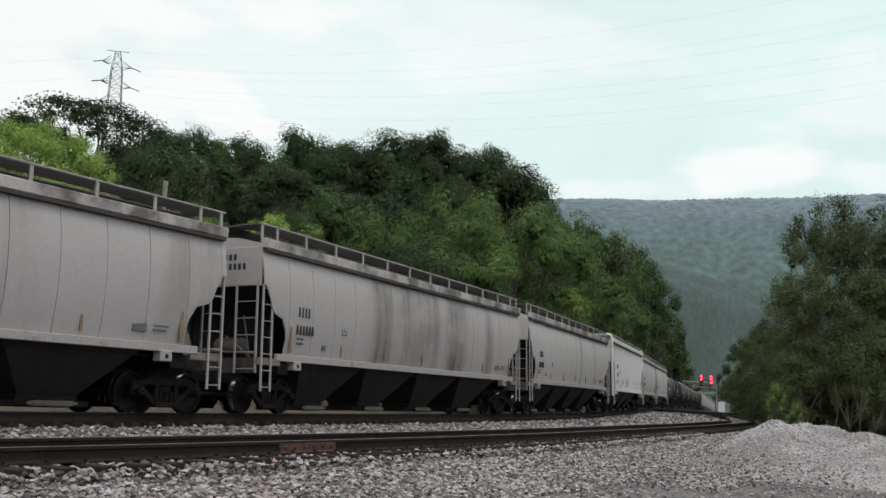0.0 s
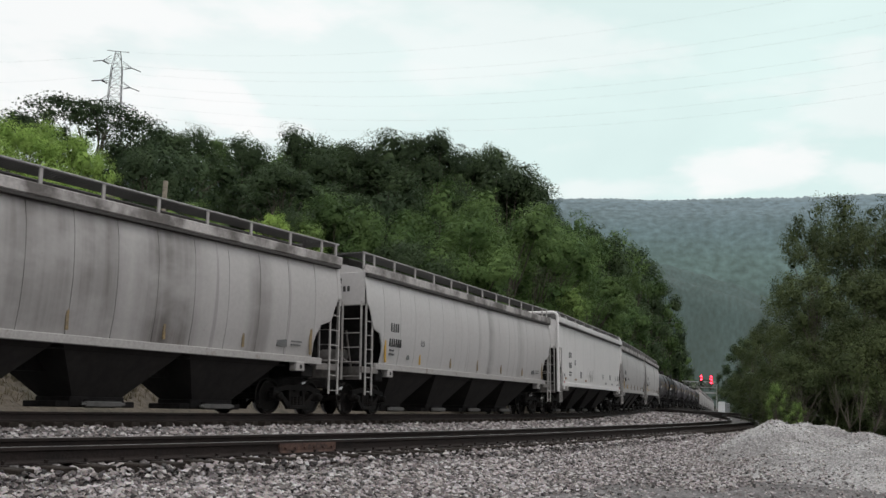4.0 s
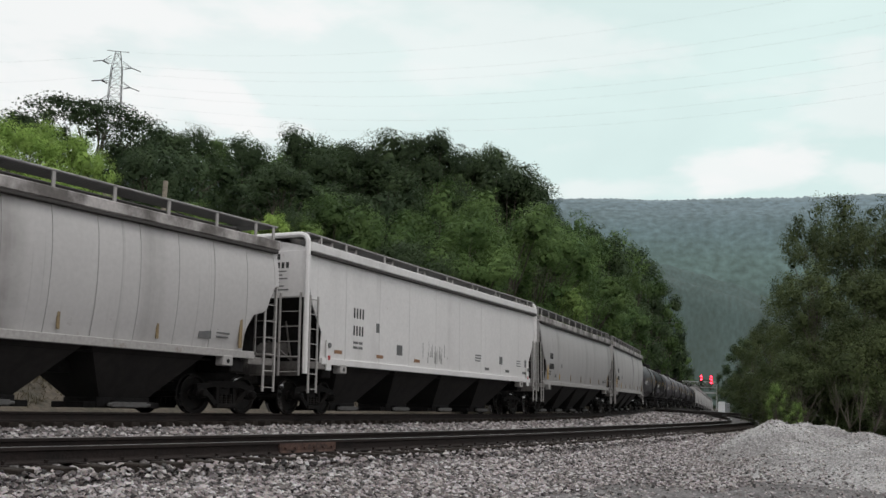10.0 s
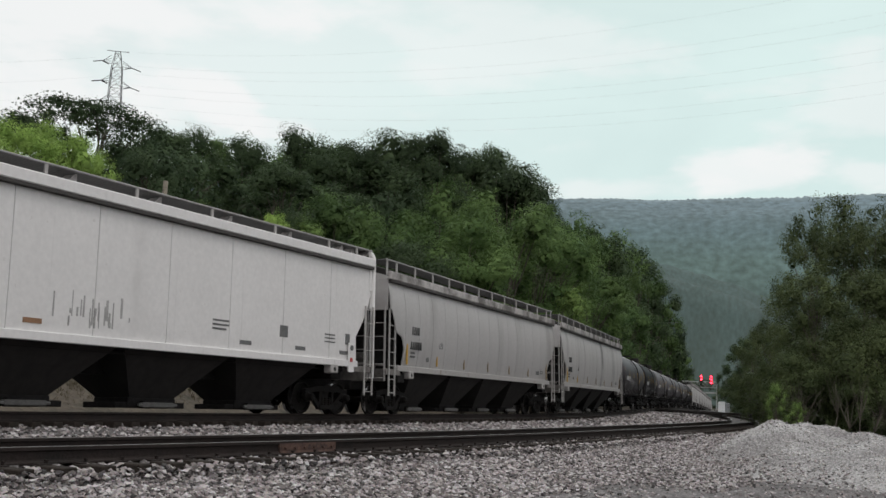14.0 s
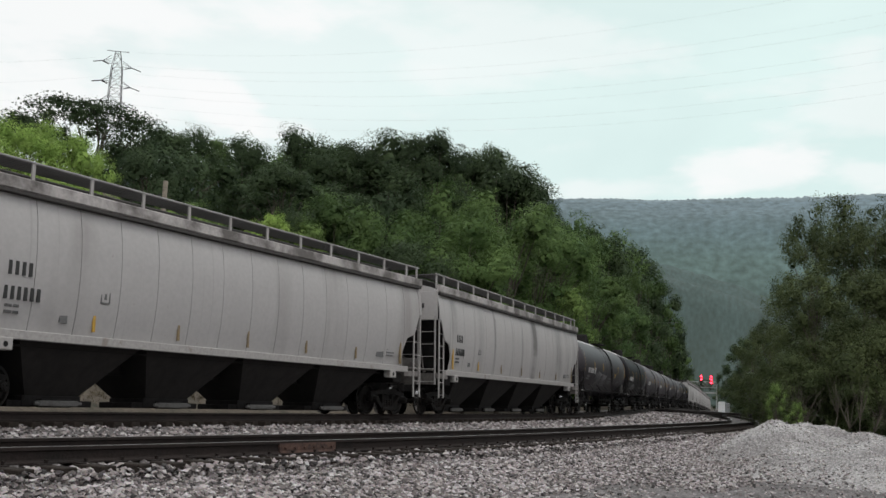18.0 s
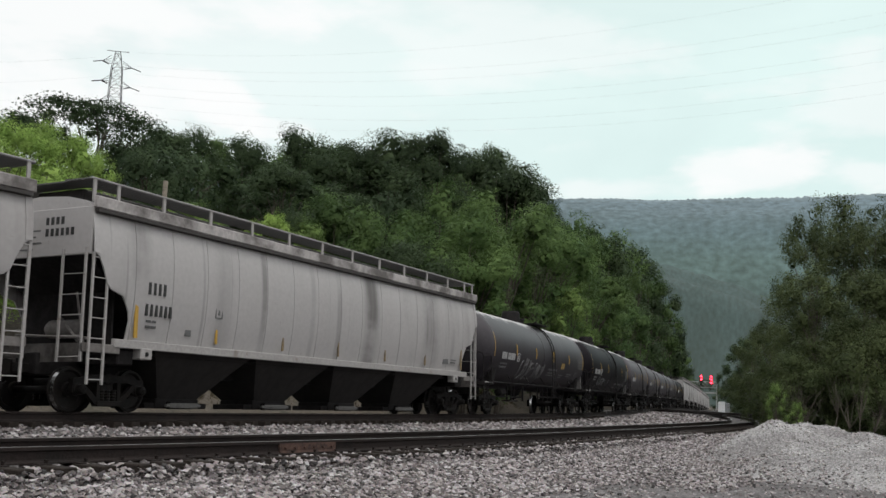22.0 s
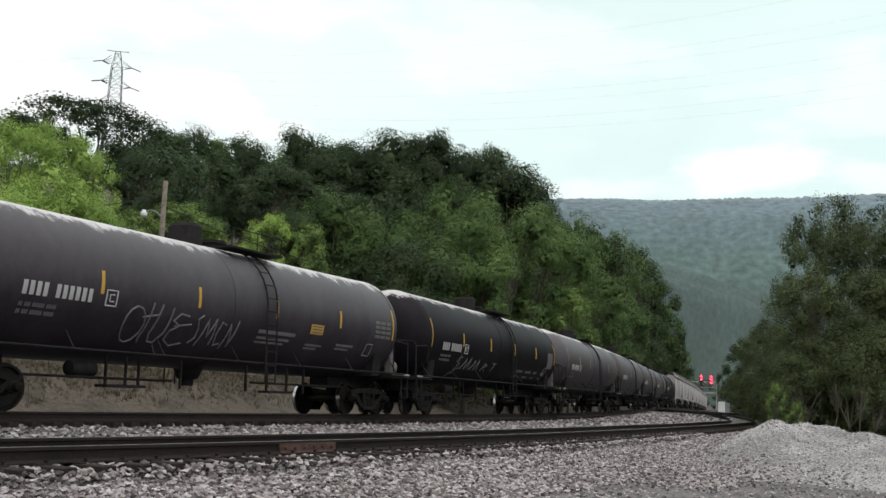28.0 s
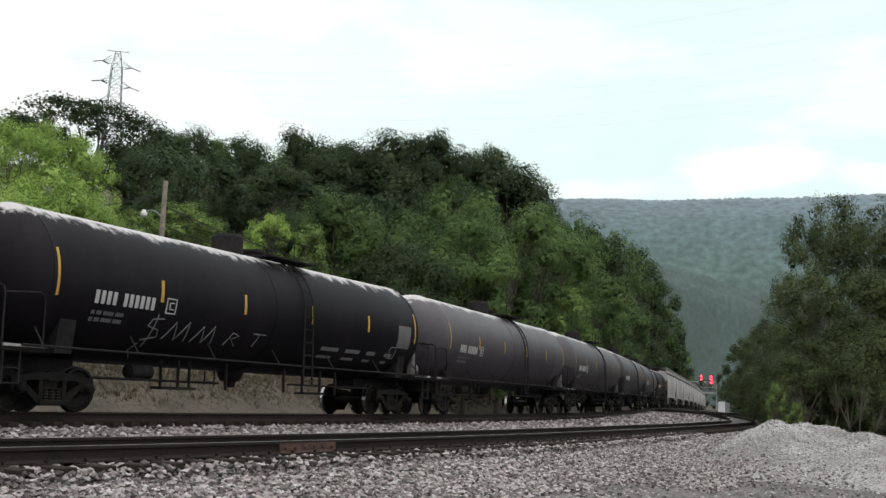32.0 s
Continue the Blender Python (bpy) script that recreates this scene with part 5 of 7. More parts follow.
    # air reservoir and control valve on the platform at the brake end
    part("air_reservoir", Shape().lathe((ht - 0.1, -1.25, 1.46), (ht - 0.1, -0.35, 1.46), [(0, 0.03), (0.05, 0.15), (0.15, 0.21), (0.85, 0.21), (0.95, 0.15), (1, 0.03)], 16), M["dust_grey"], car, "dusty grey air reservoir", smooth=True)
    valve = Shape().box(ht - 0.62, ht - 0.40, -1.35, -1.1, 1.26, 1.9, 0.03).box(ht - 0.7, ht - 0.36, -1.32, -1.08, 1.75, 2.0, 0.05).box(ht - 0.42, ht - 0.3, -1.3, -1.12, 1.5, 1.66, 0.03)
    part("control_valve", valve, M["dust_grey"], car, "dusty grey brake control valve")
    part("bottom_outlet", Shape().lathe((0, 0, zc - r - 0.4), (0, 0, zc - r + 0.1), [(0, 0.14), (0.3, 0.16), (0.35, 0.26), (1, 0.4)], 16), M["under_dark"], car, smooth=True)
    for x0, x1, z in ((-tc + 1.2, -1.5, 0.72), (1.5, tc - 1.2, 0.78)):
        part("brake_rod", Shape().pipe([(x0, -0.8, z), (x1, -0.8, z)], 0.03), M["under_dark"], car)
    for x in (-3.6, -3.0, -2.6, -1.2, 1.3, 2.2, 3.1, 3.9):
        part("rod_hanger", Shape().pipe([(x, -0.8, 0.55), (x, -0.8, 1.2)], 0.04), M["under_dark"], car)
    for x0, x1 in ((-3.7, -2.5), (2.1, 3.2)):
        part("brake_beam", Shape().box(x0, x1, -0.95, -0.6, 0.53, 0.59), M["under_dark"], car)
    part("brake_cylinder", Shape().lathe((-4.6, -0.7, 0.9), (-3.8, -0.7, 0.9), [(0, 0.05), (0.05, 0.16), (0.9, 0.16), (1, 0.06)], 14), M["under_dark"], car, smooth=True)
    add_trucks(car, tc, turning)
    add_couplers(car, half)
    return car, tc


@cached
def dark_step_mesh():
    sh = Shape().box(-0.22, -0.18, -0.02, 0.02, 0.5, 1.15).box(0.18, 0.22, -0.02, 0.02, 0.5, 1.15)
    for z in (0.52, 0.8):
        sh.tube((-0.2, 0, z), (0.2, 0, z), 0.016, 6)
    return sh.mesh("sill_step", M["under_dark"])


def add_dark_steps(car, x):
    part("sill_step", dark_step_mesh(), None, car, at=pose(x, -1.46, 0))


def on_shell(x, z, grow=0.006):
    r, zc = 1.56 + grow, 2.62
    return (x, -math.sqrt(max(0.0, r * r - (z - zc) ** 2)), z)


def shell_patch(x0, x1, z0, z1, grow=0.008, n=5):
    """A thin painted or glued patch that follows the tank's round."""
    sh = Shape()
    vs, fs = [], []
    for g in (0.0, grow):
        for k in range(n + 1):
            z = z0 + (z1 - z0) * k / n
            vs += [on_shell(x0, z, g), on_shell(x1, z, g)]
    o = 2 * (n + 1)
    for k in range(n):
        a = 2 * k
        fs += [(o + a, o + a + 1, o + a + 3, o + a + 2), (a, a + 2, o + a + 2, o + a), (a + 1, o + a + 1, o + a + 3, a + 3)]
    fs += [(0, o, o + 1, 1), (2 * n, 2 * n + 1, o + 2 * n + 1, o + 2 * n)]
    return sh.add(vs, fs)


def shell_text(car, x, z, h, groups, mat, label, name="reporting_mark"):
    bar = shell_patch(0, h * 0.38, z, z + h, 0.008, 3).mesh(name, mat)
    cx = x
    for g in groups:
        for _ in range(g):
            part(name, bar, None, car, label, at=pose(cx, 0, 0))
            cx += h * 0.62
        cx += h * 0.55


def shell_stroke(sh, pts, w=0.03):
    """A sprayed line on the tank's side through (x, z) points."""
    run = []
    for (xa, za), (xb, zb) in zip(pts, pts[1:]):
        n = max(1, int(math.hypot(xb - xa, zb - za) / 0.12))
        run += [on_shell(xa + (xb - xa) * k / n, za + (zb - za) * k / n, 0.004) for k in range(n)]
    run.append(on_shell(*pts[-1], 0.004))
    sh.pipe(run, w / 2, 5)


def place_car(car, tc, s16):
    rows = []
    for i in range(0, 33):
        t = float(i)
        s = s16 + train_shift(t)
        a, b = on_track(s - tc, 0, 0), on_track(s + tc, 0, 0)
        x = (b - a).normalized()
        z = (on_track(s, 0, 1) - on_track(s, 0, 0)).normalized()
        y = z.cross(x).normalized()
        m = Matrix((x, y, x.cross(y))).transposed().to_4x4()
        rows.append((t, Matrix.Translation((a + b) / 2) @ m))
    CAR_ROWS.append((car, rows))
    car.matrix_basis = rows[0][1]


CAR_ROWS = []


def build_train():
    grey = "weathered pale grey covered hopper car with yellow reflector strips"
    cars = [(-77.3, -56.7, "hopper_grey"), (-56.7, -36.1, "hopper_grimy"), (-36.1, -15.75, "hopper_pale"), (-15.75, 4.55, "white"), (4.55, 24.15, "hopper_grey"), (24.15, 45.1, "hopper_stained")]
    for a, b, style in cars:
        words = {"white": "clean white flat-sided covered hopper car with grey patches", "hopper_grimy": "pale grey covered hopper car streaked with brown grime", "hopper_stained": "pale grey covered hopper car with dark vertical stains"}.get(style, grey)
        car, tc = hopper_car(b - a, style, words, True)
        hopper_marks(car, b - a, style)
        place_car(car, tc, (a + b) / 2)
    pos = 45.1
    for i, (paint, length, words) in enumerate((("tank_grey", 18.1, "charcoal grey tank car with sprayed scrawl and yellow strips"), ("tank_black", 17.9, "glossy black tank car with white lettering and yellow strips"),
                                   ("tank_faded", 18.1, "dusty charcoal grey tank car with faded white lettering"), ("tank_faded", 18.0, "dusty charcoal grey tank car with a dark centre band"),
                                   ("tank_grey", 18.0, "charcoal grey tank car far down the train"), ("tank_grey", 18.0, "charcoal grey tank car far down the train"), ("tank_black", 18.0, "black tank car far down the train"))):
        car, tc = tank_car(length, M[paint], words, i < 4)
        tank_marks(car, length, i)
        place_car(car, tc, pos + length / 2)
        pos += length
    base = None
    while pos < 330:
        if base is None:
            base, tc = hopper_car(20.0, "hopper_grimy", "pale grey covered hopper car far down the train", False, 6, False)
            car = base
        else:
            car = copy_thing(base, Matrix.Identity(4))
        place_car(car, tc, pos + 10.0)
        pos += 20.0


def tank_marks(car, length, i):
    ht = length / 2 - 0.55
    strip_ = M["yellow"]
    n = 6
    for k in range(n):
        x = -ht + 0.85 + k * (2 * ht - 1.7) / (n - 1)
        big = k in (0, n - 1)
        part("reflector", shell_patch(x - (0.06 if big else 0.045), x + (0.06 if big else 0.045), 2.25 if big else 2.4, 3.2 if big else 2.88), strip_, car, "yellow reflector strip")
    shell_text(car, -ht + 1.9, 2.2, 0.27, (4, 6), M["mark_white"], "white bar of painted lettering")
    for z in (1.98, 1.84):
        shell_text(car, -ht + 1.9, z, 0.08, (2, 3, 6, 5), M["chalk"], "small pale lettering bar", "weight_mark")
    sh = Shape()
    frame_pts = [(-ht + 4.05, 2.18), (-ht + 4.35, 2.18), (-ht + 4.35, 2.5), (-ht + 4.05, 2.5), (-ht + 4.05, 2.18)]
    shell_stroke(sh, frame_pts, 0.03)
    shell_stroke(sh, [(-ht + 4.27, 2.41), (-ht + 4.15, 2.41), (-ht + 4.15, 2.27), (-ht + 4.27, 2.27)], 0.03)
    part("stencil_box", sh, M["mark_white"], car, "small white stencilled frame")
    # placard holder near the brake end, and marks on the head
    holder = Shape()
    shell_stroke(holder, [(ht - 2.3, 1.72), (ht - 1.95, 1.72), (ht - 1.95, 2.05), (ht - 2.3, 2.05), (ht - 2.3, 1.72)], 0.035)
    part("placard_holder", holder, M["chalk"], car, "pale square placard frame")
    if i < 3:
        for row, (z, count, h) in enumerate(((3.02, 6, 0.13), (2.88, 7, 0.055), (2.77, 7, 0.055), (2.66, 4, 0.055))):
            for k in range(count):
                y = 0.34 - k * (0.1 if row == 0 else 0.085)
                q = math.sqrt(max(0.0, 1 - (y * y + (z - 2.62) ** 2) / 1.56 ** 2))
                x = -ht + 0.75 - 0.75 * q
                part("head_mark", Shape().box(x - 0.012, x + 0.05, y - 0.065, y, z, z + h), M["mark_white"], car, "white bar of painted lettering")
    if i == 0:
        for x, w, z, h in ((0.9, 1.6, 2.0, 0.09), (0.9, 1.4, 1.86, 0.06), (0.9, 1.2, 1.76, 0.05), (3.1, 0.8, 1.82, 0.05), (3.1, 0.6, 1.73, 0.05), (4.6, 0.9, 1.9, 0.06), (4.6, 0.7, 1.8, 0.05)):
            part("small_lettering", shell_patch(x, x + w, z, z + h), M["chalk"], car)
        for k in range(4):
            for x in (6.55, 6.87, 7.19):
                part("data_panel", shell_patch(x, x + 0.27, 2.26 + 0.14 * k, 2.35 + 0.14 * k), M["mark_grey"], car, "grey lettering panel")
        part("placard", shell_patch(3.15, 3.75, 2.14, 2.40), M["yellow"], car, "yellow stencilled panel")
        for z in (2.17, 2.25, 2.33):
            part("placard_line", shell_patch(3.22, 3.68, z, z + 0.035, 0.012), M["mark_grey"], car)
        arc = [(math.cos(a), math.sin(a)) for a in np.linspace(1.2, 7.9, 14)]
        letters = ([(0.3 + 0.32 * c, 0.42 + 0.45 * d) for c, d in arc], [(0.78, 1.02), (0.66, 0.1), (0.72, 0.0)], [(0.5, 0.62), (1.0, 0.72)], [(1.08, 1.0), (0.92, 0.25), (1.0, 0.04), (1.2, 0.02), (1.38, 0.3), (1.46, 0.95)],
                   [(2.05, 0.78), (1.75, 0.82), (1.55, 0.62), (1.8, 0.5), (1.55, 0.36), (1.5, 0.12), (1.8, -0.02), (2.15, 0.08)], [(1.62, 0.48), (2.2, 0.58)], [(2.58, 0.86), (2.42, 0.74), (2.5, 0.5), (2.52, 0.24), (2.38, 0.1)],
                   [(2.66, 0.05), (2.8, 0.78), (2.92, 0.3), (3.1, 0.8), (3.16, 0.1)], [(3.52, 0.68), (3.34, 0.74), (3.24, 0.4), (3.34, 0.1), (3.54, 0.16)], [(3.62, 0.02), (3.7, 0.72), (3.86, 0.1), (4.0, 0.84)], [(1.3, -0.05), (1.7, -0.3)])
        for pts in letters:
            g = Shape()
            shell_stroke(g, [(-ht + 4.75 + 0.95 * a, 1.52 + 0.84 * b) for a, b in pts], 0.048)
            part("scrawl_letter", g, M["spray"], car, "grey sprayed scrawl")
    if i == 1:
        x = -ht + 3.9
        for pts in ([(0.5, 1.0), (0.1, 0.95), (0.0, 0.7), (0.4, 0.6), (0.5, 0.35), (0.0, 0.2)], [(0.25, 1.15), (0.2, 0.0)], [(0.7, 0.3), (1.0, 0.95), (1.15, 0.3), (1.5, 1.0), (1.55, 0.3)],
                    [(1.8, 0.3), (2.1, 0.9), (2.25, 0.3), (2.55, 0.95), (2.65, 0.3)], [(3.2, 0.3), (3.4, 0.8), (3.7, 0.7), (3.4, 0.55), (3.7, 0.3)], [(4.3, 0.85), (4.9, 0.85)], [(4.6, 0.85), (4.5, 0.35)], [(0, 0.1), (-0.1, -0.2), (0.3, -0.45)]):
            g = Shape()
            shell_stroke(g, [(x - 0.25 + 0.88 * a, 1.45 + 0.6 * b) for a, b in pts], 0.03)
            part("scrawl_letter", g, M["chalk"], car, "thin grey sprayed scrawl")
        part("pale_patch", shell_patch(ht - 2.0, ht - 1.2, 2.05, 2.75), M["mark_grey"], car, "square grey patch")
        for x, w in ((2.3, 0.9), (3.6, 0.8), (4.8, 0.5), (5.9, 0.4)):
            part("small_lettering", shell_patch(x, x + w, 1.75, 1.85), M["chalk"], car)
            part("small_lettering", shell_patch(x, x + w * 0.8, 1.55, 1.62), M["chalk"], car)


# ---- far backdrop ----
def ridge(name, near, far, crest, mat, label, az0, az1, n, rows, lumps):
    """A wooded slope that climbs from near to far; crest gives the climb in degrees at a bearing."""
    verts, faces = [], []
    for j in range(rows + 1):
        u = j / rows
        for i in range(n + 1):
            az = az0 + (az1 - az0) * i / n
            a = radians(az)
            d = near + (far - near) * u
            top = far * math.tan(radians(crest(az)))
            z = -30 + (top + 30) * (1 - (1 - u) ** 1.5)
            z += lumps * (4 * noise.noise((a * 7, u * 3, 1.0)) * math.sin(math.pi * u) + 0.3 * noise.noise((a * 90, u * 30, 3.0)) + 0.5 * noise.noise((a * 420, u * 90, 7.0)))
            verts.append((d * math.sin(a), d * math.cos(a), z))
    w = n + 1
    for j in range(rows):
        for i in range(n):
            faces.append((j * w + i, j * w + i + 1, (j + 1) * w + i + 1, (j + 1) * w + i))
    tagged(new(name, raw_mesh(name, verts, faces, mat)), label, "mountain", kind="structure")


def build_mountain():
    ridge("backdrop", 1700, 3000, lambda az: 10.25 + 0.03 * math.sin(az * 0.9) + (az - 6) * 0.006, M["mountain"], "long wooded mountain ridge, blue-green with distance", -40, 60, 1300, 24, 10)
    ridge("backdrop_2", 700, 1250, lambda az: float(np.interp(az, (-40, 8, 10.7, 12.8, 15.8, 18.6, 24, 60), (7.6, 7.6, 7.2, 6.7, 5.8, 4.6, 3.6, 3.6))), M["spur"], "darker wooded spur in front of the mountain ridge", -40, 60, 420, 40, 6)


# ---- trees ----
def leaf_cards(pos, nrm, size, rng):
    """Small folded leaves at places, facing about along their normals."""
    n = len(pos)
    u = np.cross(nrm, rng.normal(size=(n, 3)))
    u /= np.linalg.norm(u, axis=1)[:, None]
    v = np.cross(nrm, u)
    sz = size * rng.uniform(0.5, 1.35, n)[:, None]
    return np.stack([pos - u * sz - v * sz * 0.5, pos + u * sz - v * sz * 0.2 + nrm * sz * 0.15, pos + v * sz * 0.9], 1)


def soup(name, tris, normals, mat):
    """A mesh of loose leaves, shaded by the round of the clump that each grows on."""
    n = len(tris)
    me = bpy.data.meshes.new(name)
    me.from_pydata(tris.reshape(-1, 3).tolist(), [], np.arange(n * 3).reshape(n, 3).tolist())
    me.polygons.foreach_set("use_smooth", [True] * n)
    me.normals_split_custom_set_from_vertices(np.repeat(normals, 3, 0).tolist())
    me.materials.append(mat)
    return me


def unit(v):
    return v / (np.linalg.norm(v, axis=-1, keepdims=True) + 1e-9)


def crown_mesh(name, seed, mat, leaves, size, boughs, height, width, wisp=0.0):
    """A crown of boughs, each a heap of leaf clumps round a dense heart; wisp loosens it."""
    rng = np.random.default_rng(seed)
    big, small, home = [], [], []
    lean = rng.uniform(0, 6.28)
    for k in range(boughs):
        u = (k + rng.uniform(0.2, 0.8)) / boughs
        rim = math.sqrt(rng.random())
        h = 0.13 + 0.9 * u if u < 0.62 else 0.86 - 0.2 * rim * rim + rng.uniform(-0.03, 0.02)
        env = max(0.05, 1 - (abs(h - 0.43) / 0.5) ** 2.8) ** 0.36
        a = 2.4 * k + rng.uniform(-0.6, 0.6)
        r = width * rng.uniform(0.13, 0.21) * (16 / boughs) ** 0.33
        reach = max(0.0, width / 2 * env - r * 0.75) * (rng.uniform(0.45, 1.1) if u < 0.62 else rim) * (1 + 0.16 * math.cos(2 * a + lean))
        c = np.array((reach * math.cos(a), reach * math.sin(a), height * h))
        big.append((*c, r))
        count = 13
        for j in range(count):
            d = rng.normal(size=3) + np.array((0.6 * math.cos(a), 0.6 * math.sin(a), 0.45))
            d /= np.linalg.norm(d)
            small.append((*(c + d * r * rng.uniform(0.5, 1.0)), r * rng.uniform(0.26, 0.54)))
            home.append(k)
    big, small, home = np.array(big), np.array(small), np.array(home)
    weight = small[:, 3] ** 2
    pick = rng.choice(len(small), leaves, p=weight / weight.sum())
    d = unit(rng.normal(size=(leaves, 3)))
    rad = small[pick, 3] * np.where(rng.random(leaves) < 0.88 - 0.6 * wisp, rng.uniform(0.7, 1.0, leaves), rng.uniform(0.3, 1.12 + 0.6 * wisp, leaves))
    pos = small[pick, :3] + d * rad[:, None] * np.array([1, 1, 0.8])
    centre = np.array((0, 0, height * 0.4))
    soft = unit(0.55 * d + 0.6 * unit(pos - big[home[pick], :3]) + 0.7 * unit(pos - centre) + np.array([0, 0, 0.15]))
    nrm = unit(soft + rng.normal(scale=0.3 + 0.2 * wisp, size=(leaves, 3)))
    # the hearts: fewer, larger leaves that close the boughs
    inner = int(boughs * 70 * (1 - 0.6 * wisp))
    which = rng.integers(0, boughs, inner)
    di = unit(rng.normal(size=(inner, 3)))
    pin = big[which, :3] + di * (big[which, 3] * rng.uniform(0.25, 0.72, inner))[:, None]
    top = np.percentile(pos[:, 2], 99.6)
    for arr in (pos, pin, big):
        arr[:, 2] *= height / top
    q = np.concatenate([leaf_cards(pos, nrm, size, rng), leaf_cards(pin, di, 0.16 if wisp > 0.3 else max(0.24, size * 2.4), rng)])
    return soup(name, q, np.concatenate([unit(soft + 0.15 * nrm), unit(pin - centre)]), mat), big


def trunk_mesh(seed, centres, height, radius):
    """A tapered trunk that forks into limbs towards the lobes of the crown."""
    rng = random.Random(seed)
    sh = Shape()
    fork = height * 0.35
    p = Vector((0, 0, -0.6))
    for k in range(3):
        q = Vector((rng.uniform(-0.15, 0.15) * (k + 1), rng.uniform(-0.15, 0.15) * (k + 1), -0.6 + (fork + 0.6) * (k + 1) / 3))
        sh.tube(p, q, radius * (1 - 0.18 * k), 8, radius * (1 - 0.18 * (k + 1)), False)
        p = q
    for c in centres:
        e = Vector(c[:3])
        mid = p.lerp(e, 0.5) + Vector((rng.uniform(-0.3, 0.3), rng.uniform(-0.3, 0.3), height * 0.06))
        sh.tube(p, mid, radius * 0.38, 5, radius * 0.22, False)
        sh.tube(mid, e, radius * 0.22, 5, radius * 0.05, False)
    return sh.mesh("trunk", M["bark"])


TREE_KINDS = {}


def make_kinds():
    """Meshes of unit trees of each look: broad ones and tall ones, with their height and width."""
    for k, (key, mat, leaves, size, boughs, wisp) in enumerate((
            ("dark_a", "leaf_dark", 19000, 0.070, 20, 0.0), ("dark_b", "leaf_dark", 19000, 0.070, 18, 0.1), ("mid_a", "leaf_mid", 19000, 0.070, 24, 0.0), ("mid_b", "leaf_mid", 19000, 0.070, 21, 0.1),
            ("fresh_a", "leaf_fresh", 19000, 0.070, 26, 0.0), ("fresh_b", "leaf_fresh", 19000, 0.070, 22, 0.1),
            ("lime", "leaf_lime", 12000, 0.065, 18, 0.2), ("bright", "leaf_bright", 15000, 0.068, 20, 0.3), ("dull_a", "leaf_dull", 17000, 0.064, 30, 0.4), ("dull_b", "leaf_dull", 17000, 0.064, 26, 0.35),
            ("far_dark_a", "leaf_dark", 8000, 0.105, 16, 0.0), ("far_dark_b", "leaf_dark", 8000, 0.105, 14, 0.1), ("far_mid_a", "leaf_mid", 8000, 0.105, 16, 0.0), ("far_mid_b", "leaf_mid", 8000, 0.105, 15, 0.1),
            ("far_dull_a", "leaf_dull", 4500, 0.14, 14, 0.3), ("dist_dark_a", "leaf_dark", 2800, 0.185, 11, 0.0), ("dist_dark_b", "leaf_dark", 2800, 0.185, 10, 0.1), ("dist_mid_a", "leaf_mid", 2800, 0.185, 11, 0.0), ("dist_mid_b", "leaf_mid", 2800, 0.185, 10, 0.1), ("rough_a", "leaf_dark", 700, 0.55, 6, 0.0), ("rough_b", "leaf_mid", 700, 0.55, 6, 0.0))):
        for shape, high, wide, more in (("broad", 10.0, 9.0, 1.0), ("tall", 16.0, 9.0, 1.25)):
            crown, cs = crown_mesh("crown", 20 + k + (50 if shape == "tall" else 0), M[mat], int(leaves * more), size, int(boughs * more), high, wide, wisp)
            TREE_KINDS[key, shape] = (crown, trunk_mesh(k, cs, high, 0.2 if wisp < 0.35 else 0.11), high, wide)
    # an open, flat-topped tree: clumps only high up, bare limbs below
    crown, cs = open_crown()
    TREE_KINDS["open", "broad"] = TREE_KINDS["open", "tall"] = (crown, trunk_mesh(91, cs, 10.0, 0.13), 10.0, 8.0)


def open_crown():
    """Flat dense tufts high up on bare stems, sky between them lower down."""
    rng = np.random.default_rng(77)
    cs = []
    for k in range(60):
        a, r = rng.uniform(0, 6.28), 4.0 * math.sqrt(rng.random())
        high = 9.2 - 0.10 * r * r + rng.uniform(-0.7, 0.3) if k < 44 else rng.uniform(4.6, 8.0)
        cs.append((r * math.cos(a), r * math.sin(a), high, rng.uniform(0.5, 1.0)))
    cs = np.array(cs)
    n = 13000
    pick = rng.integers(0, len(cs), n)
    d = unit(rng.normal(size=(n, 3)))
    pos = cs[pick, :3] + d * cs[pick, 3][:, None] * np.array([1.1, 1.1, 0.6]) * rng.uniform(0.15, 1, n)[:, None]
    nrm = unit(0.6 * d + np.array([0, 0, 0.4]) + rng.normal(scale=0.5, size=(n, 3)))
    return soup("crown", leaf_cards(pos, nrm, 0.075, rng), unit(d + np.array([0, 0, 0.3])), M["leaf_dark"]), cs[::2]


WORDS = {"dark": "dense dark green broadleaf tree on the wooded hillside", "mid": "leafy mid-green broadleaf tree on the hillside", "fresh": "broad bright green tree in front of darker woods", "lime": "fresh green young tree in front of darker woods", "bright": "young yellow-green tree on the bank above the line",
         "dull": "shaggy olive-green tree with bare twigs beside the line", "rough": "unseen broadleaf tree added to block low sky light", "open": "tall open-crowned dark tree, sky showing between its limbs"}


def tree(kind, x, y, height, width, turn=0.0, group="trees of the hillside", base=None):
    crown, trunk, high, wide = TREE_KINDS[kind, "tall" if height / width > 1.35 else "broad"]
    z = float(ground_height(x, y)[0]) if base is None else base
    key = kind.replace("far_", "").replace("dist_", "").split("_")[0]
    root = tagged(new("tree"), WORDS[key], "tree", group)
    root.matrix_basis = Matrix.Translation((x, y, z)) @ pose(0, 0, 0, 0, 0, turn)
    for name, me in (("trunk", trunk), ("crown", crown)):
        part(name, me, None, root, at=Matrix.Diagonal((width / wide * 1.08, width / wide * 1.08, height / high, 1)))
    return root


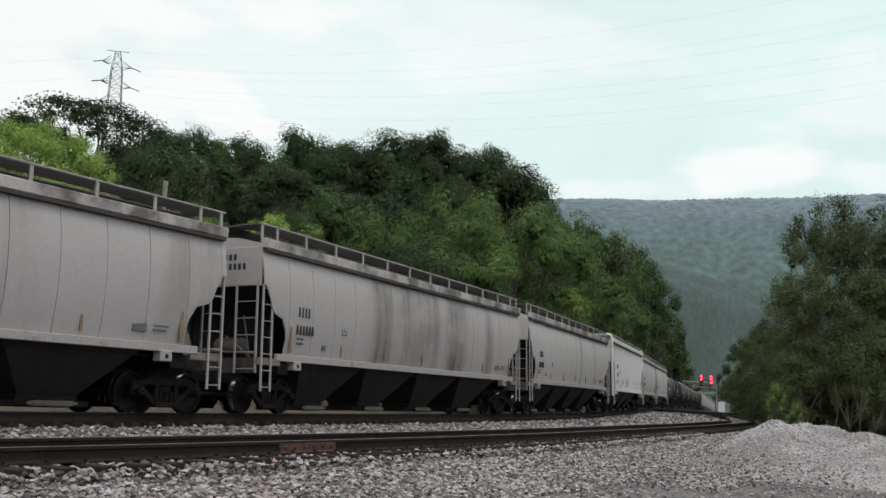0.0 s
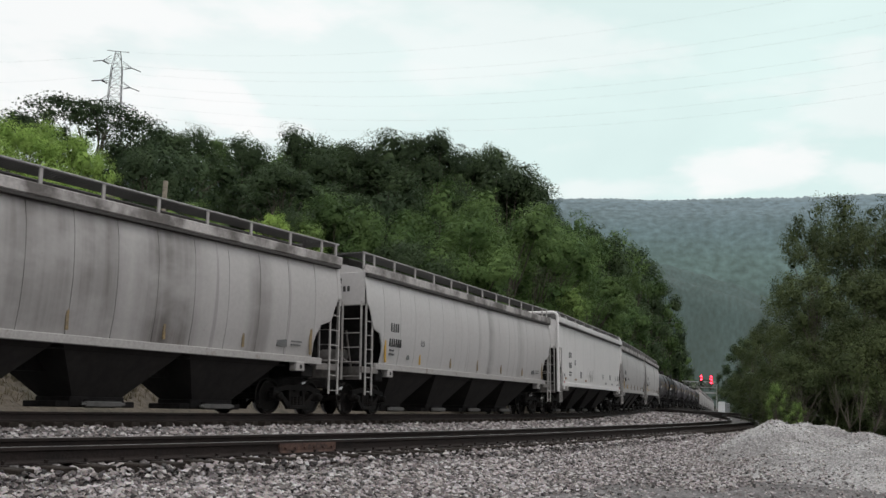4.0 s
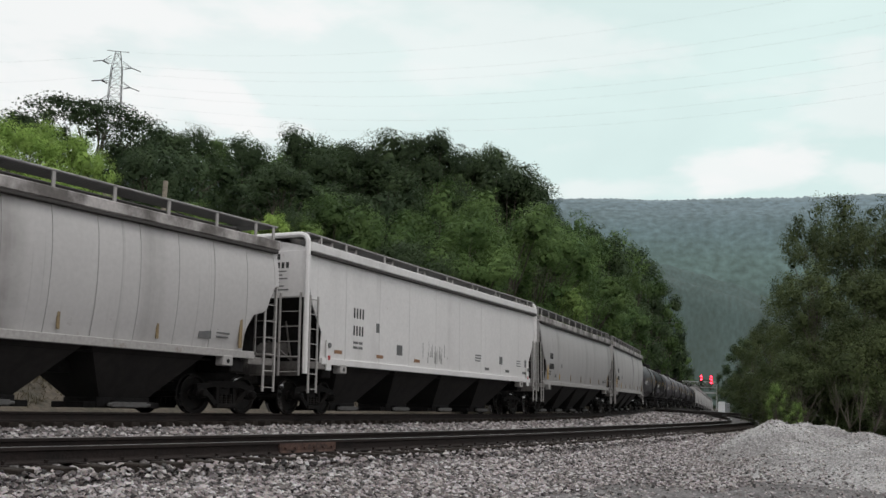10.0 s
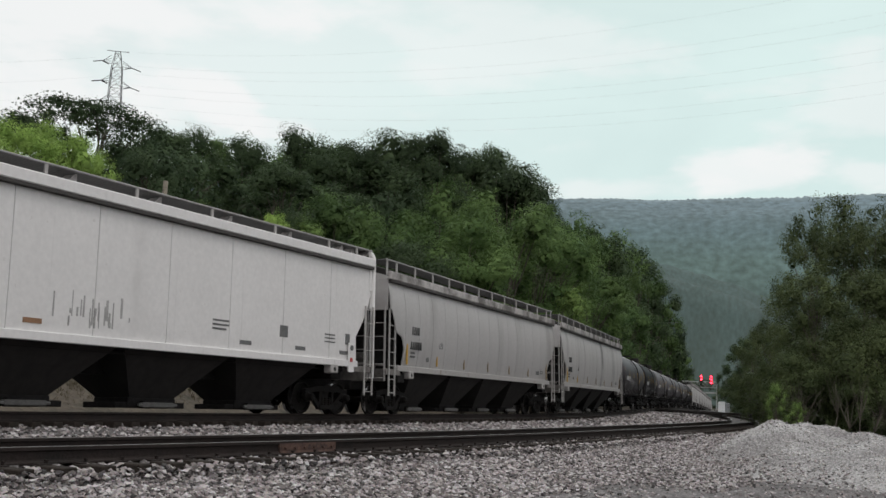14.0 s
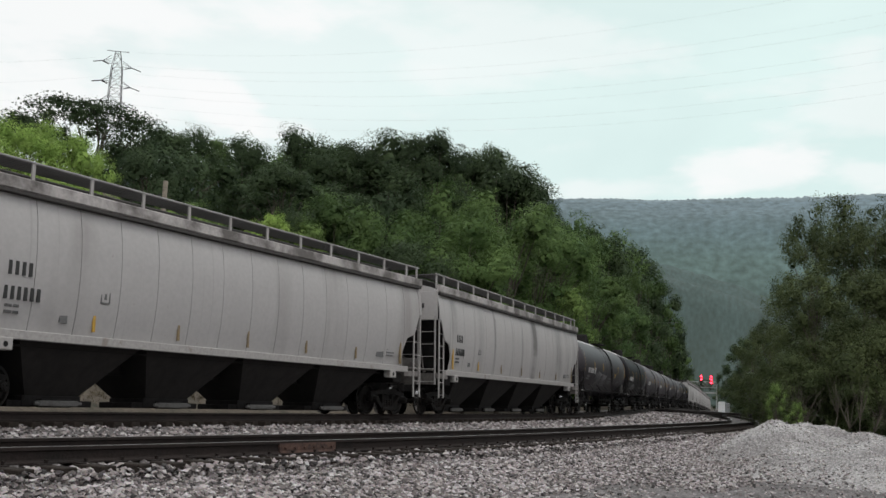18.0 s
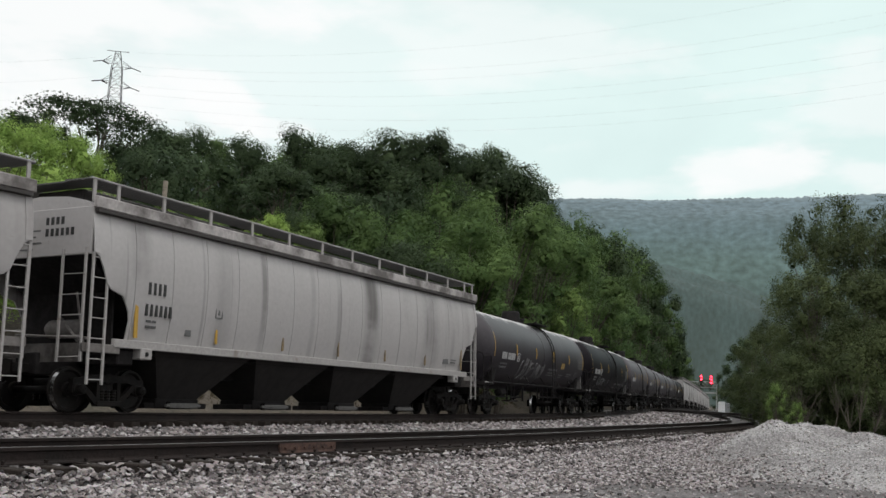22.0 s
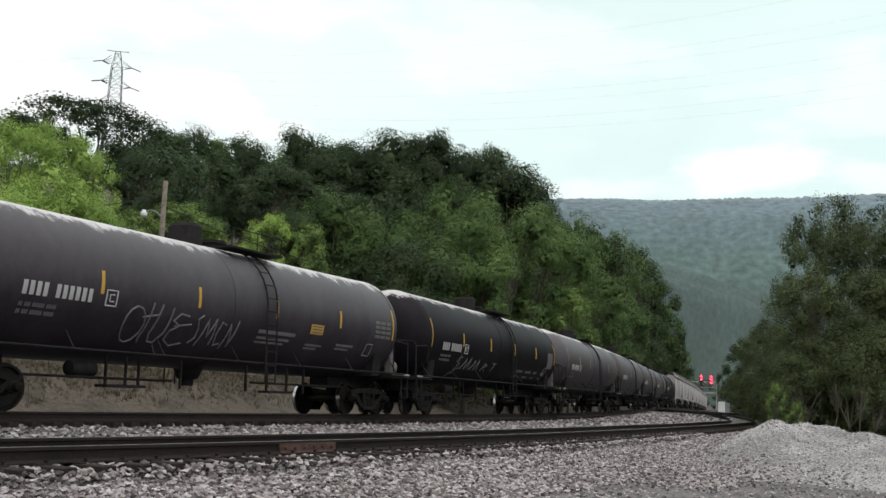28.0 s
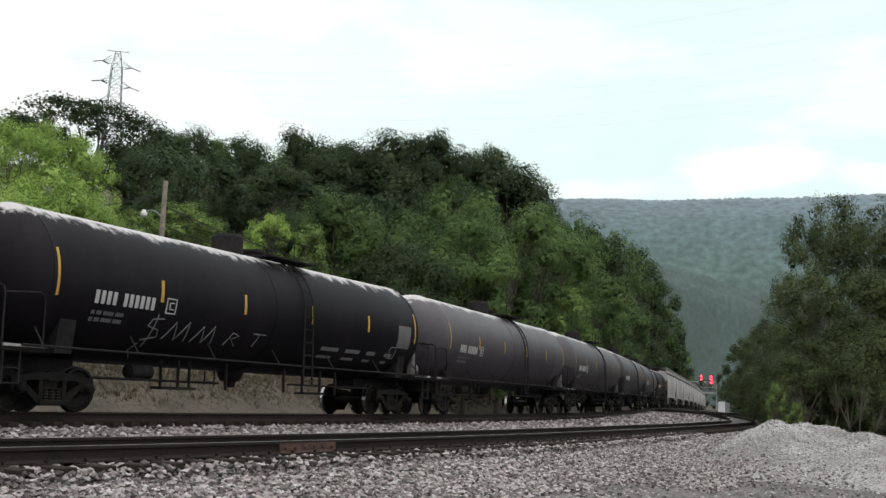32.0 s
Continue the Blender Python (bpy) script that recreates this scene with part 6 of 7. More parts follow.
# The line of the tree tops against the sky: bearing and climb in degrees from the camera's stand.
CANOPY = ((-40, 11.5), (-23.65, 11.6), (-22, 11.6), (-20.4, 11.6), (-18.1, 11.9), (-17, 12.7), (-15.3, 13.1), (-13.8, 13.4), (-12.2, 12.6), (-11, 12.8), (-8.3, 13.6), (-6.8, 12.8), (-5.4, 13.2),
          (-3.6, 13.6), (-1.5, 13.5), (0.3, 12.9), (1.9, 12.9), (3.4, 12.8), (4.9, 11.8), (6.2, 10.3), (7, 9.4), (8.5, 8.7), (10.1, 8.1), (11, 7.2), (12.2, 5.7), (12.7, 3.9), (13.2, 1.5), (13.4, 0.4),
          (14.6, 0.3), (15.0, 1.2), (15.4, 2.9), (16.1, 3.2), (17.2, 4.1), (18.3, 5.8), (18.9, 8.6), (19.7, 10.0), (21.4, 10.2), (23.2, 9.7), (30, 10))
CAN_A, CAN_C = [c[0] for c in CANOPY], [c[1] for c in CANOPY]


def room_for(x, y):
    """Height from the ground to the canopy line at a place, its bearing and distance."""
    az, d = math.degrees(math.atan2(x, y)), math.hypot(x, y)
    g = float(ground_height(x, y)[0])
    return EYE[2] + d * math.tan(radians(float(np.interp(az, CAN_A, CAN_C)))) - g, az, d


def seen_tree(kind, az, climb, dist, width, turn=0.0, group="trees of the hillside"):
    x, y = dist * math.sin(radians(az)), dist * math.cos(radians(az))
    top = EYE[2] + dist * math.tan(radians(climb))
    return tree(kind, x, y, (top - float(ground_height(x, y)[0])) / 0.99, width, turn, group)


def build_woods():
    make_kinds()
    rng = random.Random(5)
    # single trees that stand out
    for kind, az, climb, dist, width in (("bright", -22.9, 12.2, 47, 4.6), ("bright", -21.6, 12.4, 49, 3.6), ("bright", -20.3, 11.9, 50, 4.2), ("bright", -19.2, 11.3, 52, 3.0), ("bright", -24.6, 11.5, 45, 5.0), ("bright", -21.0, 9.8, 44, 5.0), ("bright", -19.3, 9.0, 46, 3.2), ("bright", -23.2, 9.6, 42, 5.0),
                                         ("open", -19.6, 14.0, 78, 11.5), ("open", -22.0, 12.9, 76, 6.5), ("open", -17.2, 11.9, 80, 5.0), ("dark_b", -15.5, 12.7, 82, 6.5), ("dark_a", -13.8, 13.0, 84, 6.5),
                                         ("lime", -14.2, 9.1, 60, 5.0), ("lime", -12.8, 8.3, 62, 4.0), ("lime", -17.6, 8.2, 56, 4.0), ("bright", -9.5, 8.8, 66, 3.4), ("bright", -10.6, 7.2, 66, 3.0), ("lime", -16.3, 8.5, 58, 4.0), ("lime", -7.6, 8.4, 68, 4.5),
                                         ("dark_a", -8.3, 13.2, 98, 11.5), ("dark_b", -11.2, 12.7, 96, 9.5), ("dark_a", -5.6, 12.9, 104, 9.0), ("dark_a", -2.9, 13.6, 106, 12.5), ("dark_b", -0.6, 13.6, 104, 10.5),
                                         ("dark_a", 1.0, 12.9, 112, 8.5), ("dark_b", 2.6, 12.9, 114, 9.5), ("dark_a", 4.3, 11.9, 110, 10.5),
                                         ("fresh_a", 3.2, 10.3, 72, 9.5), ("fresh_b", 0.0, 10.9, 80, 8.0), ("fresh_b", 1.4, 9.2, 66, 7.5), ("fresh_a", 5.2, 9.3, 78, 7.5), ("mid_b", -4.6, 8.8, 72, 7.5), ("mid_a", -2.2, 8.2, 70, 7.0),
                                         ("far_mid_a", 7.4, 9.4, 128, 10), ("far_dark_a", 8.6, 8.8, 140, 10), ("far_mid_b", 9.6, 8.4, 150, 10), ("far_dark_b", 10.5, 7.8, 165, 10), ("far_mid_a", 11.3, 6.8, 180, 10), ("far_dark_a", 11.9, 5.8, 205, 10),
                                         ("far_mid_b", 12.3, 4.6, 240, 9), ("mid_a", 8.2, 6.6, 98, 8), ("mid_b", 9.6, 5.2, 112, 8), ("far_dark_b", 10.9, 4.6, 140, 8), ("lime", 7.1, 5.6, 76, 4.2), ("mid_b", 0.6, 7.5, 66, 6.5), ("mid_a", 6.2, 8.8, 88, 8.5)):
        seen_tree(kind, az, climb, dist, width, rng.uniform(0, 360))
    # the wood on the hill, row behind row
    for row, (lat0, step, share, h1) in enumerate(((11, 6.5, 0.6, 13), (16, 7.0, 0.74, 15), (22, 7.5, 0.88, 17), (30, 8.5, 0.97, 17), (40, 9.5, 1.0, 17), (55, 12, 1.0, 17))):
        s = 4.0
        while s < 430:
            lat = lat0 + rng.uniform(-2.5, 2.5)
            x, y, z, th = line_at(s)
            px, py = x - lat * math.cos(th), y + lat * math.sin(th)
            room, az, d = room_for(px, py)
            if s > 85:
                limit = min(24 * rng.uniform(0.75, 1.1), room * rng.uniform(0.8, 1.0))
            else:
                limit = min(h1 * rng.uniform(0.8, 1.25), room * share * rng.uniform(0.82, 1.0))
            if az < -16.2:
                limit = min(limit, EYE[2] + d * math.tan(radians(8.6)) - float(ground_height(px, py)[0]))
            if -1.6 < az < 6.6 and d < 92:
                limit = 0.0
            if -27 < az < 14 and d > (66 if az < -6 else 50) and limit > 3.5:
                deep = az < -1.0 or row > 3
                pick = rng.choice(("dark_a", "dark_b", "dark_a", "dark_b", "dark_b", "mid_a") if deep else ("mid_a", "dark_a", "dark_b", "mid_b"))
                kind = pick if d < 76 else "far_" + pick if d < 125 else "dist_" + pick
                tree(kind, px, py, limit, max(3.5, min(11, limit * rng.uniform(0.62, 0.9))), rng.uniform(0, 360))
            s += step * rng.uniform(0.8, 1.4) * (1 + max(0, s - 80) / 220)
    # the trees on the near side of the line
    for kind, az, climb, dist, width in (("dull_a", 19.6, 10.0, 66, 5.0), ("dull_b", 21.3, 10.3, 68, 6.0), ("dull_a", 23.0, 9.9, 64, 6.0), ("dull_b", 25.0, 10.0, 62, 6.0), ("dull_b", 18.7, 6.4, 70, 4.5),
                                         ("dull_a", 17.7, 4.4, 84, 4.6), ("dull_b", 16.7, 3.3, 100, 4.2), ("lime", 17.85, 0.75, 43, 0.95), ("lime", 18.9, -0.2, 41, 0.8), ("dull_b", 17.2, 0.8, 62, 2.4), ("dull_a", 20.3, 7.0, 58, 5.0),
                                         ("dull_b", 22.2, 6.5, 55, 5.5), ("dull_a", 24.0, 7.0, 54, 5.5), ("dull_b", 19.4, 4.0, 60, 4.5), ("dull_a", 21.2, 4.0, 52, 5.0), ("dull_b", 23.4, 3.8, 50, 5.0),
                                         ("far_dark_b", 16.3, 2.9, 130, 4.6), ("far_dark_a", 16.2, 3.0, 190, 5.5), ("far_dark_b", 15.4, 1.6, 330, 6.0), ("far_dark_a", 14.3, 0.75, 470, 12.0), ("far_dark_b", 13.4, 0.8, 480, 12.0), ("far_dark_a", 12.6, 1.2, 480, 14.0), ("far_dull_a", 17.2, 3.4, 150, 6.0), ("far_dark_b", 15.6, 0.9, 150, 2.5)):
        seen_tree(kind, az, climb, dist, width, rng.uniform(0, 360), "trees beside the line")
    # undergrowth below them
    for i in range(24):
        az = 16.9 + 0.42 * i + rng.uniform(-0.2, 0.2)
        dist = rng.uniform(46, 62) if az > 18.2 else rng.uniform(80, 95)
        x, y = dist * math.sin(radians(az)), dist * math.cos(radians(az))
        g = float(ground_height(x, y)[0])
        h = rng.uniform(2.2, 4.2)
        bush = tree(rng.choice(("dull_a", "dark_b", "dull_b", "dull_a")), x, y, h * 1.15, h * rng.uniform(0.9, 1.3), rng.uniform(0, 360), "bushes beside the line", g - 0.35)
        bush.name = "bush"
        tagged(bush, "dense olive-green bush at the foot of the trees", "bush")


def build_saplings():
    """Bare pale saplings in front of the trees beside the line."""
    rng = random.Random(71)
    for az, d, h in ((19.3, 42, 2.2), (19.9, 41, 3.0), (20.6, 43, 3.8), (21.3, 40, 2.6), (22.0, 42, 3.4), (22.8, 39, 2.4)):
        tips = [(rng.uniform(-0.7, 0.7), rng.uniform(-0.5, 0.5), h * rng.uniform(0.6, 1.0)) for _ in range(7)]
        x, y = d * math.sin(radians(az)), d * math.cos(radians(az))
        ob = new("sapling", trunk_mesh(int(az * 10), tips, h, 0.035))
        ob.matrix_basis = Matrix.Translation((x, y, float(ground_height(x, y)[0])))
        tagged(ob, "bare pale brown sapling in front of olive trees", "sapling", "saplings beside the heap")


def build_unseen_woods():
    """Unseen trees added behind and beside the camera's stand, to darken reflections and low sky light."""
    rng = random.Random(17)
    az = 36.0
    while az < 330:
        for d0 in (58, 74):
            d = d0 * rng.uniform(0.9, 1.15) * (1.5 if az > 215 else 1.0)
            a = radians(az + rng.uniform(-2, 2))
            x, y = d * math.sin(a), d * math.cos(a)
            h = rng.uniform(10, 14)
            tree(rng.choice(("rough_a", "rough_b")), x, y, h, h * rng.uniform(0.65, 0.85), rng.uniform(0, 360), "trees of the valley")
        az += 7.0


# ---- gravel heaps beside the line ----
HEAPS = ((17.0, 28.0, 1.1, 2.6, 0.80), (18.0, 28.0, 1.0, 2.6, 1.0), (19.2, 28.5, 1.0, 2.6, 0.98), (20.4, 29.0, 1.2, 2.6, 0.90), (21.8, 30.0, 1.6, 2.4, 0.80), (24.0, 25.0, 2.4, 3.0, 0.84), (28.0, 24.5, 4.0, 3.2, 0.84), (18.8, 24.0, 1.4, 2.4, 0.52))


def heap_height(x, y):
    z = -0.95
    h = 0.0
    for az, d, ra, rd, top in HEAPS:
        a = radians(az)
        cx, cy = d * math.sin(a), d * math.cos(a)
        dx, dy = x - cx, y - cy
        across = dx * math.cos(a) - dy * math.sin(a)
        away = dx * math.sin(a) + dy * math.cos(a)
        q = (across / ra) ** 2 + (away / rd) ** 2
        h = max(h, top * math.exp(-0.75 * q) * 1.12)
    return z + h * 1.1 + 0.10 * noise.noise((x * 0.9, y * 0.9, 0)) + 0.05 * noise.noise((x * 2.6, y * 2.6, 4))


def build_heaps():
    xs, ys = np.arange(2.0, 18.5, 0.25), np.arange(15.0, 38.0, 0.3)
    verts = [(x, y, heap_height(x, y)) for y in ys for x in xs]
    n = len(xs)
    faces = [(j * n + i, j * n + i + 1, (j + 1) * n + i + 1, (j + 1) * n + i) for j in range(len(ys) - 1) for i in range(n - 1)]
    keep = [f for f in faces if max(verts[k][2] for k in f) > -0.84]
    ob = new("mound", raw_mesh("mound", verts, keep, M["pile"]))
    tagged(ob, "long low heap of pale grey limestone chippings beside the track", "gravel heap")
    rng = np.random.default_rng(21)
    pl, sz = [], []
    while len(pl) < 12000:
        x, y = rng.uniform(4, 18), rng.uniform(16, 34)
        z = heap_height(x, y)
        if z > -0.8:
            pl.append((x, y, z + rng.uniform(-0.01, 0.015)))
            sz.append(0.024 * rng.uniform(0.5, 1.3))
    mixed, mixed_size = [], []
    while len(mixed) < 5000:
        x, y = rng.uniform(3.5, 11), rng.uniform(15, 29)
        z = heap_height(x, y)
        if -0.9 < z < -0.35 - 0.25 * rng.random() and math.degrees(math.atan2(x, y)) < 15.0 + 8 * rng.random():
            mixed.append((x, y, z + rng.uniform(-0.005, 0.02)))
            mixed_size.append(0.032 * rng.uniform(0.5, 1.3))
    scatter_stones("mixed_stones", mixed, mixed_size, 6, M["stones"], "grey ballast stones mixed into the foot of the heap")
    scatter_stones("heap_stones", pl, sz, 5, M["chips"], "loose pale chippings lying over the heap")


# ---- things beside the line ----
def lattice(sh, a, b, w0, w1, panels, r=0.04):
    """A square lattice mast or beam from a to b."""
    a, b = Vector(a), Vector(b)
    d = (b - a).normalized()
    u = d.cross(Vector((0, 1, 0))).normalized() if abs(d.z) > 0.5 else Vector((0, 0, 1))
    v = d.cross(u).normalized()

    def corner(t, k):
        w = w0 + (w1 - w0) * t
        return a + (b - a) * t + u * (w / 2 * (1 if k in (0, 1) else -1)) + v * (w / 2 * (1 if k in (0, 3) else -1))
    for k in range(4):
        sh.tube(corner(0, k), corner(1, k), r, 5)
        for i in range(panels):
            t0, t1 = i / panels, (i + 1) / panels
            k2 = (k + 1) % 4
            sh.tube(corner(t0, k), corner(t1, k2), r * 0.6, 4)
            sh.tube(corner(t1, k), corner(t0, k2), r * 0.6, 4)
            sh.tube(corner(t1, k), corner(t1, k2), r * 0.6, 4)


def build_tower():
    az, d = radians(-18.2), 222.0
    x, y = d * math.sin(az), d * math.cos(az)
    z0 = float(ground_height(x, y)[0]) - 0.3
    top = EYE[2] + d * math.tan(radians(16.62))
    root = tagged(new("transmission_tower"), "grey lattice steel transmission tower above the trees", "pylon")
    root.matrix_basis = Matrix.Translation((x, y, z0)) @ pose(0, 0, 0, 0, 0, 12)
    h = top - z0
    waist = h - 15.5
    part("tower_leg", (lambda s: (lattice(s, (0, 0, 0), (0, 0, waist), 8.0, 3.0, 8, 0.08), s)[1])(Shape()), M["tower_steel"], root)
    part("tower_body", (lambda s: (lattice(s, (0, 0, waist), (0, 0, h - 4.0), 3.0, 2.1, 6, 0.065), s)[1])(Shape()), M["tower_steel"], root)
    peak = Shape()
    for sx in (-1.05, 1.05):
        for sy in (-1.05, 1.05):
            peak.tube((sx, sy, h - 4.0), (sx * 0.45, sy * 0.45, h - 0.4), 0.06, 5)
            peak.tube((sx, sy, h - 4.0), (-sx * 0.7, sy * 0.7, h - 2.2), 0.04, 4)
            peak.tube((sx * 0.7, sy * 0.7, h - 2.2), (-sx * 0.45, sy * 0.45, h - 0.4), 0.04, 4)
    peak.tube((-2.2, 0, h - 0.3), (2.2, 0, h - 0.3), 0.07, 5)
    part("tower_peak", peak, M["tower_steel"], root)
    for level in (4.2, 8.4, 12.6):
        for sg in (-1, 1):
            zz = h - level - (1.0 if sg > 0 else 0.0) + 1.4
            arm = Shape()
            for sy in (-1, 1):
                arm.tube((sg * 1.1, sy, zz), (sg * 3.0, 0, zz + 0.2), 0.05, 5)
                arm.tube((sg * 1.1, sy, zz + 1.3), (sg * 3.0, 0, zz + 0.2), 0.045, 5)
            a = part("cross_arm", arm, M["tower_steel"], root)
            for way in (-1, 1):
                reach = 1.75 if way == sg else 1.25
                ins = Shape().lathe((sg * 3.0, 0.1 * way, zz + 0.2), (sg * 3.0 + way * reach, 0.5 * way, zz - 0.25), [(k / 14, 0.13 if k % 2 else 0.07) for k in range(15)], 8)
                part("insulator", ins, M["under_dark"], a, "dark insulator string")
    return Vector((x, y, z0)), h


def hanging(sh, a, b, sag, r, n=18):
    a, b = Vector(a), Vector(b)
    pts = []
    for i in range(n + 1):
        t = i / n
        p = a.lerp(b, t)
        p.z -= sag * 4 * t * (1 - t)
        pts.append(p)
    sh.pipe(pts, r, 4)


def bearing(az, climb, d):
    a = radians(az)
    return Vector((d * math.sin(a), d * math.cos(a), EYE[2] + d * math.tan(radians(climb))))


def build_lines():
    base, h = build_tower()
    for i, (c0, az1, c1, d0) in enumerate(((16.6, 24.0, 20.8, 0), (15.9, 24.0, 19.2, 0), (15.5, 24.0, 18.6, 0), (14.9, 24.0, 17.4, 0), (14.5, 24.0, 16.8, 0), (13.9, 24.0, 15.8, 0), (13.4, 24, 15.2, 0))):
        sh = Shape()
        hanging(sh, bearing(-18.2 + (0.8 if i % 2 else 0.9), c0, 222), bearing(30.0, c1 + 0.9, 185), 6.5, 0.009, 26)
        tagged(new("power_line", sh.mesh("power_line", M["line_pale"])), "thin grey overhead conductor crossing the sky", "power line", "conductors of the tower")
    for i, c in enumerate((16.1, 15.1, 14.2)):
        sh = Shape()
        hanging(sh, bearing(-19.3, c, 222), bearing(-42, c - 3.0, 300), 4.0, 0.011, 10)
        tagged(new("power_line", sh.mesh("power_line", M["line_pale"])), "thin grey overhead conductor leaving the tower", "power line", "conductors of the tower")
    # wooden pole with a street lamp
    p = bearing(-15.27, 10.1, 50)
    g = float(ground_height(p.x, p.y)[0])
    pole = tagged(new("utility_pole"), "weathered wooden utility pole with a street lamp arm", "utility pole")
    pole.matrix_basis = Matrix.Translation((p.x, p.y, g - 0.3))
    hh = p.z - g + 0.3
    part("pole", Shape().tube((0, 0, 0), (0.03, 0, hh), 0.16, 12, 0.11), M["pole_wood"], pole, smooth=True)
    arm = part("lamp_arm", Shape().pipe([(0.0, -0.1, hh - 1.75), (-0.25, -0.1, hh - 1.5), (-0.55, -0.1, hh - 1.42), (-0.8, -0.1, hh - 1.5)], 0.03), M["galvanised"], pole)
    part("lamp_head", Shape().lathe((-0.85, -0.1, hh - 1.78), (-0.85, -0.1, hh - 1.42), [(0, 0.08), (0.25, 0.16), (0.55, 0.17), (0.7, 0.12), (1, 0.07)], 14), M["white_box"], arm, "pale lamp head", smooth=True)
    part("guy_wire", Shape().tube((0.05, 0, hh - 0.3), (0.75, 0.3, hh - 1.6), 0.012, 5), M["wire"], pole)
    for a, b, sag in (((p.x, p.y, p.z - 0.6), bearing(-24, 8.3, 50), 0.5), ((p.x, p.y, p.z - 1.2), bearing(2, 5.6, 75), 1.2), ((p.x, p.y, p.z - 2.1), bearing(2, 5.0, 75), 1.0), (bearing(2, 5.6, 75), bearing(12.9, 3.75, 190), 1.0)):
        sh = Shape()
        hanging(sh, a, b, sag, 0.03)
        tagged(new("service_cable", sh.mesh("service_cable", M["wire"])), "dark sagging service cable along the trees", "cable", "cables of the pole line")


